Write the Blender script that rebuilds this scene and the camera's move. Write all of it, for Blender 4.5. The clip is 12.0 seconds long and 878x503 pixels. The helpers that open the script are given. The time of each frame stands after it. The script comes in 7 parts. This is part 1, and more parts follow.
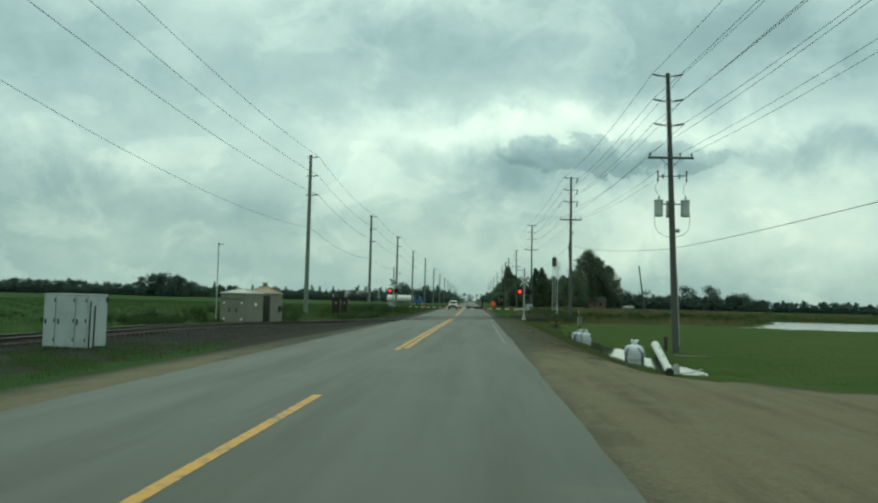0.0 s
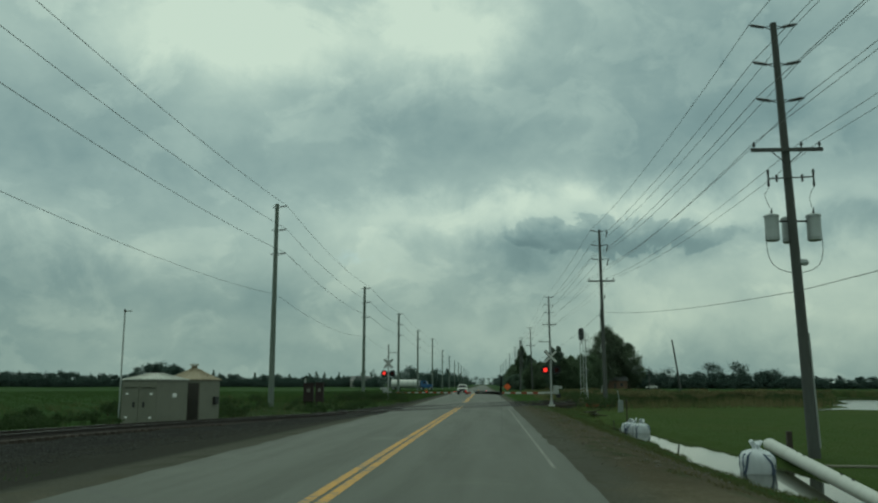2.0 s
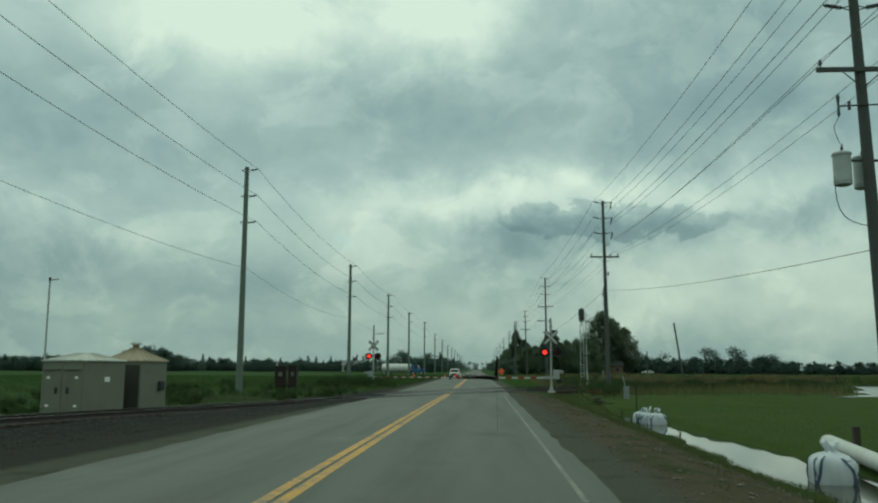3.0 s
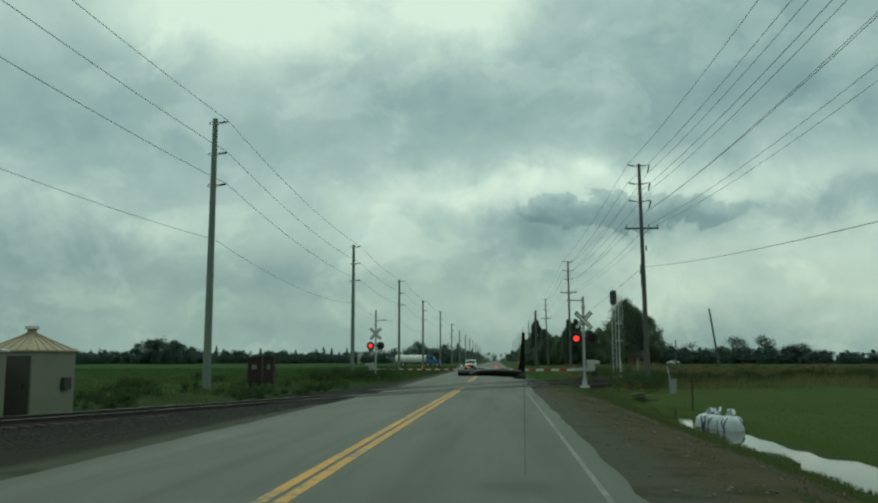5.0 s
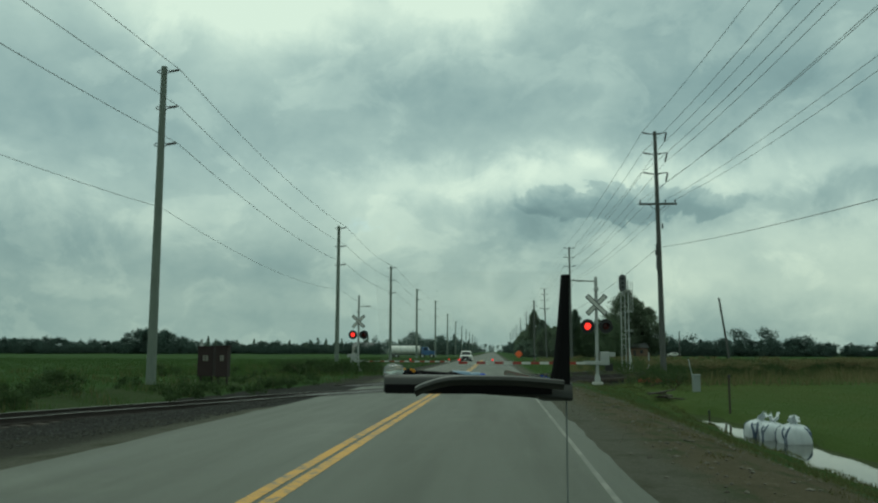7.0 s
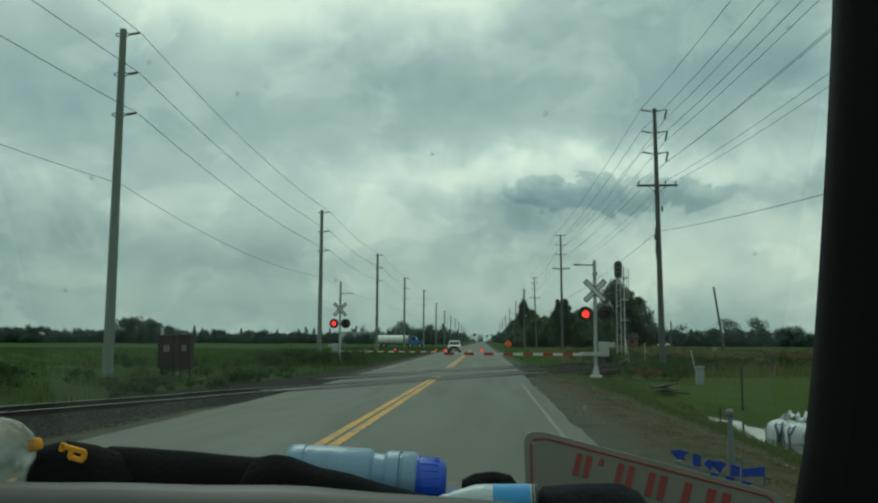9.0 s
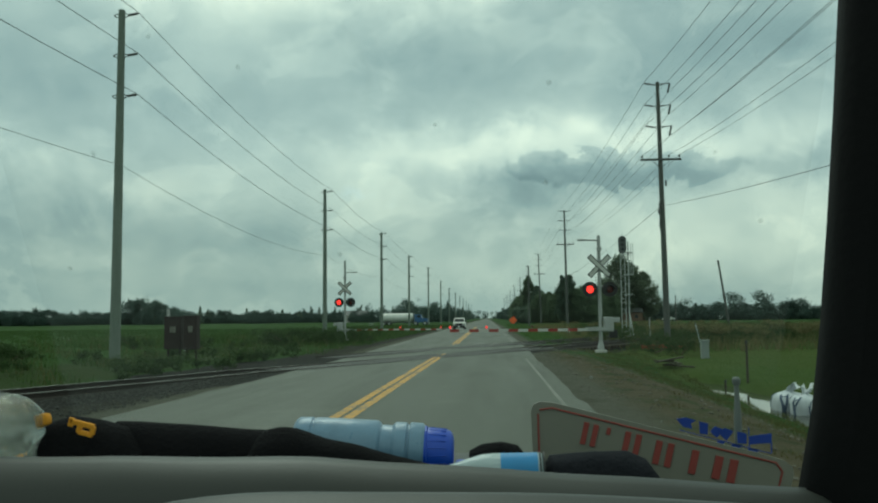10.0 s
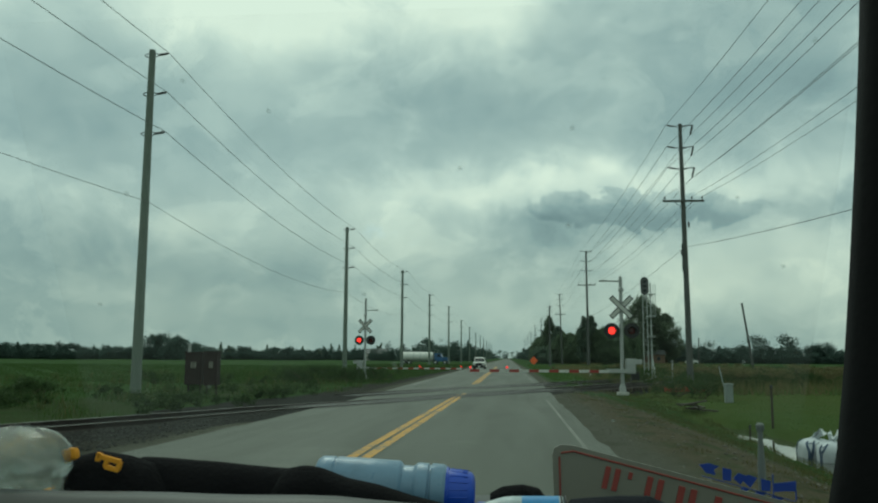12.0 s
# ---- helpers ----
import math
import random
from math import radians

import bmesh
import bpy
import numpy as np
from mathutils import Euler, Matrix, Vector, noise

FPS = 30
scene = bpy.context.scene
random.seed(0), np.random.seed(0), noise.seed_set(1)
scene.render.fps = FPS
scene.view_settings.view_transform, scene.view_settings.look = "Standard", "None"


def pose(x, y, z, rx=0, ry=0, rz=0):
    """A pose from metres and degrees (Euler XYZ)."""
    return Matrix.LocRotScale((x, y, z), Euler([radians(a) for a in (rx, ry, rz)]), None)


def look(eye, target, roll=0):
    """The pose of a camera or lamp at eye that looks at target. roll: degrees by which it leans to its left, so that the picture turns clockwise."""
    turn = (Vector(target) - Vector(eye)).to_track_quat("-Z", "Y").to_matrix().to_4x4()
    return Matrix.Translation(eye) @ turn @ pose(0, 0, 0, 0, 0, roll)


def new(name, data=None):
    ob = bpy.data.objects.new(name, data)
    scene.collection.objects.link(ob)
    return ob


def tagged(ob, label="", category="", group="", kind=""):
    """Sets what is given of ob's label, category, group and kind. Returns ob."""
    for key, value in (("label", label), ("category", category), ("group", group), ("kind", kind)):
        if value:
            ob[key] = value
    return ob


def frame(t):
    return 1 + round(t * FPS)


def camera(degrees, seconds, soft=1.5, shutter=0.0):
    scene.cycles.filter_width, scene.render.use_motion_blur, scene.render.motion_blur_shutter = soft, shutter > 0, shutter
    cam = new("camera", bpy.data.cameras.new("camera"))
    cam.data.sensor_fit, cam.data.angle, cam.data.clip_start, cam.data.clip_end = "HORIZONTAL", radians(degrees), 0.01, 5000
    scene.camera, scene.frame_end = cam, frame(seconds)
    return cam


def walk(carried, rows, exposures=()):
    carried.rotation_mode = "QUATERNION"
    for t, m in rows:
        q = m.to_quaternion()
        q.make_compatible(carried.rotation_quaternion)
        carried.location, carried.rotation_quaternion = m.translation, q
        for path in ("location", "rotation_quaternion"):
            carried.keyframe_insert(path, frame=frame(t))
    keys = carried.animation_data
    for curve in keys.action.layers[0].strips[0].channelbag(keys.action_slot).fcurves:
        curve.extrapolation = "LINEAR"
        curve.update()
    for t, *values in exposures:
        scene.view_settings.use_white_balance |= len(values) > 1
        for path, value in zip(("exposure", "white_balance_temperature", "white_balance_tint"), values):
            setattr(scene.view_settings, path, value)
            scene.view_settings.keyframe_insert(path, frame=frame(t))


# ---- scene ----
# ---- camera ----
cam = camera(55.8, 12.0, soft=2.15)
PATH = [
    (0, 2.567, 2.155, 1.869, 3.32, 1.43, 2.85),
    (0.5, 2.477, 6.927, 1.845, 5.44, 0.04, 3.00),
    (1, 2.469, 11.276, 1.804, 7.14, -0.56, 3.73),
    (1.5, 2.435, 15.476, 1.764, 8.43, -0.01, 4.00),
    (2, 2.426, 19.316, 1.776, 9.08, 0.06, 3.57),
    (2.5, 2.424, 22.838, 1.724, 8.45, 0.13, 3.17),
    (3, 2.455, 25.915, 1.704, 8.05, 0.22, 3.17),
    (4.8, 2.501, 35.091, 1.669, 7.73, 0.00, 4.55),
    (5, 2.501, 36.001, 1.665, 7.46, -0.10, 4.43),
    (5.5, 2.489, 38.021, 1.694, 7.03, -0.00, 4.30),
    (6, 2.490, 39.916, 1.669, 6.89, 0.23, 4.52),
    (6.5, 2.430, 41.645, 1.672, 6.59, 0.06, 4.60),
    (7, 2.448, 43.201, 1.655, 6.86, 0.16, 4.25),
    (7.2, 2.447, 43.766, 1.655, 6.50, 0.20, 3.72),
    (8, 2.434, 45.68, 1.663, 6.52, 0.38, 3.68),
    (8.7, 2.421, 46.525, 1.670, 6.42, 0.35, 3.64),
    (9, 2.420, 46.551, 1.671, 6.15, 0.25, 3.52),
    (9.5, 2.422, 46.562, 1.666, 4.91, 0.00, 3.28),
    (10, 2.419, 46.555, 1.664, 4.61, -0.57, 3.79),
    (10.5, 2.417, 46.547, 1.669, 6.54, -0.40, 4.14),
    (11, 2.416, 46.544, 1.666, 7.59, -0.22, 4.16),
    (11.5, 2.416, 46.543, 1.666, 7.57, 0.12, 4.63),
    (12, 2.417, 46.542, 1.666, 7.29, 0.29, 5.25),
]


def aimed(x, y, z, pitch, roll, yaw):
    # turned by yaw to the left and pitch up, then rolled about its own axis
    return pose(x, y, z, 90 + pitch, 0, yaw) @ pose(0, 0, 0, 0, 0, roll)


STOPS = ((0, 0.22), (0.5, 0.0), (1.0, -0.12), (1.5, -0.30), (2.0, -0.42), (2.5, -0.22), (3, -0.20), (5, -0.18), (7, -0.16), (9, -0.17), (9.5, -0.07), (10, -0.03), (10.5, -0.15), (11, -0.27), (11.5, -0.15), (12, -0.16))
EXPOSURE = [(t, s, 6100, -17) for t, s in STOPS]
walk(cam, [(t, aimed(*p)) for t, *p in PATH], EXPOSURE)

# ---- node helpers ----
class Tree:
    """Small wrapper for building node trees."""

    def __init__(self, tree):
        self.t = tree

    def n(self, kind, **props):
        node = self.t.nodes.new(kind)
        for k, v in props.items():
            if k == "operation":
                node.operation = v
            elif k == "blend_type":
                node.blend_type = v
            elif k == "data_type":
                node.data_type = v
            elif k == "noise_dimensions":
                node.noise_dimensions = v
            elif k == "attribute_name":
                node.attribute_name = v
        return node

    def put(self, socket, value):
        if value is None:
            return
        if hasattr(value, "is_output"):
            self.t.links.new(value, socket)
        else:
            socket.default_value = value

    def m(self, op, a, b=None, c=None, clamp=False):
        node = self.n("ShaderNodeMath", operation=op)
        node.use_clamp = clamp
        for s, v in zip(node.inputs, (a, b, c)):
            self.put(s, v)
        return node.outputs[0]

    def noise(self, vec, scale, detail=4, rough=0.55, dist=0.0):
        node = self.n("ShaderNodeTexNoise")
        self.put(node.inputs["Vector"], vec)
        node.inputs["Scale"].default_value = scale
        node.inputs["Detail"].default_value = detail
        node.inputs["Roughness"].default_value = rough
        node.inputs["Distortion"].default_value = dist
        return node.outputs["Fac"]

    def ramp(self, fac, stops):
        node = self.n("ShaderNodeValToRGB")
        el = node.color_ramp.elements
        while len(el) < len(stops):
            el.new(0.5)
        for e, (p, c) in zip(el, stops):
            e.position = p
            e.color = (*c, 1) if len(c) == 3 else c
        self.put(node.inputs[0], fac)
        return node.outputs[0]

    def mix(self, fac, a, b, blend="MIX"):
        node = self.n("ShaderNodeMix", data_type="RGBA", blend_type=blend)
        self.put(node.inputs[0], fac)
        for s, v in ((node.inputs[6], a), (node.inputs[7], b)):
            if isinstance(v, tuple) and len(v) == 3:
                v = (*v, 1)
            self.put(s, v)
        return node.outputs[2]

    def smooth(self, x, lo, hi):
        node = self.n("ShaderNodeMapRange")
        node.interpolation_type = "SMOOTHSTEP"
        self.put(node.inputs[0], x)
        node.inputs[1].default_value, node.inputs[2].default_value = lo, hi
        return node.outputs[0]


# ---- world: overcast sky with broken cloud ----
world = bpy.data.worlds.new("overcast_sky")
scene.world = world
world.use_nodes = True
W = Tree(world.node_tree)
world.node_tree.nodes.clear()
out = W.n("ShaderNodeOutputWorld")
bg = W.n("ShaderNodeBackground")
tc = W.n("ShaderNodeTexCoord")
sep = W.n("ShaderNodeSeparateXYZ")
W.put(sep.inputs[0], tc.outputs["Generated"])
dx, dy, dz = sep.outputs
az = W.m("ARCTAN2", dx, dy)
el = W.m("ARCSINE", dz)
warp = W.noise(tc.outputs["Generated"], 9.0, 6, 0.6)
warp2 = W.noise(tc.outputs["Generated"], 11.0, 6, 0.6, 0.4)
azw = W.m("ADD", az, W.m("MULTIPLY", W.m("SUBTRACT", warp, 0.5), 0.20))
elw = W.m("ADD", el, W.m("MULTIPLY", W.m("SUBTRACT", warp2, 0.5), 0.10))
# broken cloud, flattened towards the horizon
deck = W.n("ShaderNodeCombineXYZ")
W.put(deck.inputs[0], dx)
W.put(deck.inputs[1], dy)
W.put(deck.inputs[2], W.m("MULTIPLY", dz, 1.45))
big = W.noise(deck.outputs[0], 4.0, 5, 0.5, 0.15)
small = W.noise(deck.outputs[0], 12.0, 9, 0.55, 0.1)
light = W.m("ADD", W.m("MULTIPLY", W.m("SUBTRACT", big, 0.5), 0.50), W.m("MULTIPLY", W.m("SUBTRACT", small, 0.5), 0.26))
fluff = W.noise(deck.outputs[0], 26.0, 8, 0.6, 0.2)
light = W.m("MULTIPLY_ADD", W.m("SUBTRACT", fluff, 0.5), 0.14, light)
puff = W.noise(deck.outputs[0], 9.0, 10, 0.58, 0.5)
light = W.m("MULTIPLY_ADD", W.smooth(puff, 0.50, 0.60), 0.09, light)
light = W.m("ADD", light, W.m("MULTIPLY_ADD", W.m("MINIMUM", el, 0.7), 0.72, 0.375))
# cloud banks: azimuth, elevation, half widths (radians), lighter or darker
BANKS = [
    (-0.02, 0.198, 0.26, 0.026, 0.24), (0.20, 0.205, 0.20, 0.028, 0.22), (-0.14, 0.150, 0.26, 0.050, 0.13), (-0.42, 0.155, 0.05, 0.022, 0.16),
    (0.165, 0.172, 0.16, 0.020, -0.20), (0.055, 0.145, 0.065, 0.034, -0.30), (0.38, 0.175, 0.07, 0.018, -0.20), (0.05, 0.295, 0.55, 0.055, -0.11),
    (-0.045, 0.415, 0.08, 0.045, 0.42), (-0.31, 0.400, 0.16, 0.040, 0.40), (0.32, 0.400, 0.25, 0.060, -0.26), (0.32, 0.300, 0.20, 0.060, -0.14),
    (-0.52, 0.190, 0.10, 0.040, 0.14), (-0.33, 0.150, 0.09, 0.030, 0.10), (-0.36, 0.250, 0.15, 0.050, -0.08),
    (-0.45, 0.110, 0.30, 0.090, -0.13), (0.30, 0.110, 0.25, 0.045, 0.24), (0.24, 0.060, 0.30, 0.030, 0.12), (-0.15, 0.060, 0.50, 0.030, 0.10),
]
for a0, e0, sa, se, amp in BANKS:
    qa = W.m("POWER", W.m("DIVIDE", W.m("SUBTRACT", azw, a0), sa), 2.0)
    qe = W.m("POWER", W.m("DIVIDE", W.m("SUBTRACT", elw, e0), se), 2.0)
    g = W.m("EXPONENT", W.m("MULTIPLY", W.m("ADD", qa, qe), -1.0))
    light = W.m("MULTIPLY_ADD", g, amp, light)
edge = W.m("EXPONENT", W.m("MULTIPLY", W.m("ADD", W.m("POWER", W.m("DIVIDE", W.m("SUBTRACT", azw, 0.155), 0.15), 2.0), W.m("POWER", W.m("DIVIDE", W.m("SUBTRACT", elw, 0.176), 0.019), 2.0)), -1.0))
light = W.m("MULTIPLY_ADD", W.smooth(edge, 0.36, 0.52), -0.17, light)
cloud = W.ramp(light, [(0.05, (0.185, 0.25, 0.285)), (0.35, (0.322, 0.40, 0.43)), (0.60, (0.515, 0.58, 0.582)), (0.78, (0.69, 0.735, 0.705)), (0.98, (0.90, 0.91, 0.835))])
sky = W.n("ShaderNodeTexSky")
sky.sky_type = "NISHITA"
sky.sun_disc = False
sky.sun_elevation = radians(48)
sky.sun_rotation = radians(-20)
blue = W.mix(1.0, sky.outputs[0], (0.10, 0.10, 0.10), "MULTIPLY")
haze = W.m("SUBTRACT", 1.0, W.smooth(el, 0.02, 0.24))
cloud = W.mix(W.m("MULTIPLY", haze, 0.9), cloud, W.mix(1.0, cloud, (1.05, 1.0, 0.91), "MULTIPLY"))
gap = W.smooth(small, 0.66, 0.80)
W.put(bg.inputs[0], W.mix(W.m("MULTIPLY", gap, 0.45), cloud, blue))
bg.inputs[1].default_value = 1.0
W.put(out.inputs[0], bg.outputs[0])

sun = new("sun", bpy.data.lights.new("sun", "SUN"))
sun.data.energy, sun.data.angle, sun.data.color = 0.7, radians(25), (1.0, 0.97, 0.92)
sun.matrix_world = look((0, 0, 30), (8, -22, 4))


# ---- materials ----
def material(name, build):
    mat = bpy.data.materials.new(name)
    mat.use_nodes = True
    t = Tree(mat.node_tree)
    bsdf = mat.node_tree.nodes["Principled BSDF"]
    build(t, bsdf)
    return mat


def surface(name, colour, rough=0.7, metal=0.0, vary=0.25, grain=18.0, stain=1.2, bump=0.15, dark=0.55, spec=0.4, coat=0.0, per_piece=0.0):
    """A plain surface with fine grain, broad stains and a little relief."""
    def build(t, b):
        co = t.n("ShaderNodeTexCoord").outputs["Object"]
        fine = t.noise(co, grain, 6, 0.6)
        broad = t.noise(co, stain, 4, 0.6, 0.5)
        c = t.mix(t.m("MULTIPLY", t.smooth(broad, 0.42, 0.75), vary), colour, tuple(v * dark for v in colour))
        c = t.mix(t.m("MULTIPLY", fine, vary), c, tuple(min(1, v * 1.25) for v in colour))
        if per_piece:
            rnd = t.n("ShaderNodeObjectInfo").outputs["Random"]
            c = t.mix(t.m("MULTIPLY", rnd, per_piece), c, tuple(v * 0.5 for v in colour))
        t.put(b.inputs["Base Color"], c)
        t.put(b.inputs["Roughness"], t.m("ADD", rough - 0.08, t.m("MULTIPLY", broad, 0.16)))
        b.inputs["Metallic"].default_value = metal
        b.inputs["Specular IOR Level"].default_value = spec
        b.inputs["Coat Weight"].default_value = coat
        if bump:
            bm_ = t.n("ShaderNodeBump")
            bm_.inputs["Strength"].default_value = bump
            bm_.inputs["Distance"].default_value = 0.01
            t.put(bm_.inputs["Height"], fine)
            t.put(b.inputs["Normal"], bm_.outputs[0])
    return material(name, build)


def wood_pole_look(low, high):
    def build(t, b):
        co = t.n("ShaderNodeTexCoord").outputs["Object"]
        mp = t.n("ShaderNodeMapping")
        t.put(mp.inputs[0], co)
        mp.inputs["Scale"].default_value = (1, 1, 0.05)
        streak = t.noise(mp.outputs[0], 30, 6, 0.65)
        broad = t.noise(mp.outputs[0], 3, 3, 0.5)
        c = t.mix(streak, low, high)
        c = t.mix(t.m("MULTIPLY", broad, 0.5), c, tuple((a + b) * 0.45 for a, b in zip(low, high)))
        t.put(b.inputs["Base Color"], c)
        b.inputs["Roughness"].default_value = 0.9
        bu = t.n("ShaderNodeBump")
        bu.inputs["Strength"].default_value = 0.4
        bu.inputs["Distance"].default_value = 0.02
        t.put(bu.inputs["Height"], streak)
        t.put(b.inputs["Normal"], bu.outputs[0])
    return build


def ground_look(t, b):
    geo = t.n("ShaderNodeNewGeometry").outputs["Position"]
    n1 = t.noise(geo, 0.06, 5, 0.6)
    n2 = t.noise(geo, 0.9, 6, 0.65)
    n3 = t.noise(geo, 14, 6, 0.7)
    def attr(name):
        return t.n("ShaderNodeAttribute", attribute_name=name).outputs["Fac"]
    field = t.mix(n2, (0.017, 0.040, 0.010), (0.038, 0.070, 0.018))
    field = t.mix(t.m("MULTIPLY", t.smooth(n1, 0.4, 0.7), 0.6), field, (0.035, 0.070, 0.016))
    weeds = t.mix(n2, (0.017, 0.033, 0.010), (0.042, 0.054, 0.020))
    lawn = t.mix(n3, (0.030, 0.052, 0.012), (0.056, 0.082, 0.022))
    lawn = t.mix(t.m("MULTIPLY", t.smooth(n1, 0.45, 0.65), 0.5), lawn, (0.062, 0.074, 0.022))
    gravel = t.mix(n3, (0.012, 0.0125, 0.010), (0.046, 0.046, 0.036))
    dirt = t.mix(n3, (0.045, 0.039, 0.024), (0.110, 0.096, 0.064))
    shoulder = t.mix(n3, (0.038, 0.039, 0.030), (0.105, 0.105, 0.084))
    shoulder = t.mix(t.smooth(n2, 0.5, 0.7), shoulder, (0.046, 0.047, 0.032))
    ruts = t.n("ShaderNodeMapping")
    t.put(ruts.inputs[0], geo)
    ruts.inputs["Scale"].default_value = (1.0, 0.12, 1.0)
    n4 = t.noise(ruts.outputs[0], 1.6, 6, 0.65)
    dirt = t.mix(t.m("MULTIPLY", t.smooth(n4, 0.40, 0.85), 0.6), dirt, (0.040, 0.037, 0.024))
    dirt = t.mix(t.smooth(t.m("MULTIPLY", n2, n4), 0.24, 0.36), dirt, (0.038, 0.056, 0.020))
    dirt = t.mix(t.m("MULTIPLY", t.smooth(n2, 0.45, 0.75), 0.7), dirt, (0.032, 0.031, 0.018))
    dirt = t.mix(t.smooth(t.noise(geo, 3.2, 5, 0.7), 0.60, 0.72), dirt, (0.14, 0.128, 0.095))
    dirt = t.mix(0.14, dirt, (0.020, 0.022, 0.012))
    drive = t.mix(n3, (0.085, 0.074, 0.048), (0.205, 0.182, 0.128))
    drive = t.mix(t.m("MULTIPLY", t.smooth(n4, 0.42, 0.72), 0.7), drive, (0.085, 0.077, 0.052))
    drive = t.mix(t.m("MULTIPLY", t.smooth(n2, 0.5, 0.7), 0.5), drive, (0.155, 0.142, 0.105))
    ball = t.mix(n3, (0.007, 0.0075, 0.007), (0.040, 0.040, 0.036))
    edge = t.m("ADD", t.m("MULTIPLY", t.m("SUBTRACT", n2, 0.5), 0.9), t.m("MULTIPLY", t.m("SUBTRACT", n3, 0.5), 0.6))
    def zone(c, name, col):
        return t.mix(t.smooth(t.m("ADD", attr(name), edge), 0.42, 0.58), c, col)
    c = zone(field, "weeds", weeds)
    c = zone(c, "lawn", lawn)
    c = zone(c, "gravel", gravel)
    def soft_zone(c, name, col):
        return t.mix(t.smooth(t.m("ADD", attr(name), edge), 0.12, 0.88), c, col)
    c = soft_zone(c, "dirt", dirt)
    c = soft_zone(c, "shoulder", shoulder)
    c = soft_zone(c, "drive", drive)
    c = zone(c, "ballast", ball)
    t.put(b.inputs["Base Color"], c)
    b.inputs["Roughness"].default_value = 0.95
    b.inputs["Specular IOR Level"].default_value = 0.04
    bu = t.n("ShaderNodeBump")
    bu.inputs["Strength"].default_value = 0.7
    bu.inputs["Distance"].default_value = 0.06
    t.put(bu.inputs["Height"], t.m("ADD", n3, n2))
    t.put(b.inputs["Normal"], bu.outputs[0])


def asphalt_look(t, b):
    geo = t.n("ShaderNodeNewGeometry").outputs["Position"]
    mp = t.n("ShaderNodeMapping")
    t.put(mp.inputs[0], geo)
    mp.inputs["Scale"].default_value = (1, 0.07, 1)
    lane = t.noise(mp.outputs[0], 1.1, 5, 0.6)
    fine = t.noise(geo, 70, 4, 0.7)
    patch = t.noise(geo, 0.35, 5, 0.65, 0.4)
    c = t.mix(fine, (0.038, 0.043, 0.032), (0.083, 0.092, 0.071))
    c = t.mix(t.m("MULTIPLY", t.smooth(lane, 0.45, 0.7), 0.75), c, (0.048, 0.053, 0.040))
    c = t.mix(t.m("MULTIPLY", t.smooth(patch, 0.55, 0.75), 0.35), c, (0.116, 0.124, 0.098))
    vor = t.n("ShaderNodeTexVoronoi")
    vor.feature = "DISTANCE_TO_EDGE"
    t.put(vor.inputs["Vector"], geo)
    vor.inputs["Scale"].default_value = 0.16
    crack = t.m("MULTIPLY", t.m("LESS_THAN", t.m("ADD", vor.outputs["Distance"], t.m("MULTIPLY", t.m("SUBTRACT", patch, 0.5), 0.05)), 0.005), 0.3)
    c = t.mix(crack, c, (0.05, 0.05, 0.05))
    t.put(b.inputs["Base Color"], c)
    t.put(b.inputs["Roughness"], t.m("ADD", 0.55, t.m("MULTIPLY", lane, 0.3)))
    b.inputs["Specular IOR Level"].default_value = 0.35
    bu = t.n("ShaderNodeBump")
    bu.inputs["Strength"].default_value = 0.35
    bu.inputs["Distance"].default_value = 0.01
    t.put(bu.inputs["Height"], fine)
    t.put(b.inputs["Normal"], bu.outputs[0])


def worn_paint(colour, wear):
    def build(t, b):
        geo = t.n("ShaderNodeNewGeometry").outputs["Position"]
        n = t.noise(geo, 5.0, 7, 0.7)
        n2 = t.noise(geo, 0.35, 3, 0.6)
        w = t.smooth(t.m("ADD", n, t.m("MULTIPLY", t.m("SUBTRACT", n2, 0.5), 0.5)), wear - 0.12, wear + 0.12)
        t.put(b.inputs["Base Color"], t.mix(w, colour, (0.105, 0.112, 0.094)))
        b.inputs["Roughness"].default_value = 0.75
    return build


def leaf_look(low, high, shine=0.25, thin=0.45):
    """Leaves vary from one to the next and pass some of the light."""
    def build(t, b):
        geo = t.n("ShaderNodeNewGeometry")
        rnd = geo.outputs["Random Per Island"]
        n = t.noise(geo.outputs["Position"], 0.5, 4, 0.6)
        c = t.mix(t.m("ADD", t.m("MULTIPLY", rnd, 0.6), t.m("MULTIPLY", n, 0.4)), low, high)
        t.put(b.inputs["Base Color"], c)
        b.inputs["Roughness"].default_value = 0.75
        b.inputs["Specular IOR Level"].default_value = shine
        if thin:
            glow = t.n("ShaderNodeBsdfTranslucent")
            t.put(glow.inputs["Color"], c)
            both = t.n("ShaderNodeMixShader")
            both.inputs[0].default_value = thin
            t.t.links.new(b.outputs[0], both.inputs[1])
            t.t.links.new(glow.outputs[0], both.inputs[2])
            t.t.links.new(both.outputs[0], t.t.nodes["Material Output"].inputs[0])
    return build


def lamp_look(colour, strength):
    def build(t, b):
        b.inputs["Base Color"].default_value = (*colour, 1)
        b.inputs["Emission Color"].default_value = (*colour, 1)
        b.inputs["Emission Strength"].default_value = strength
    return build


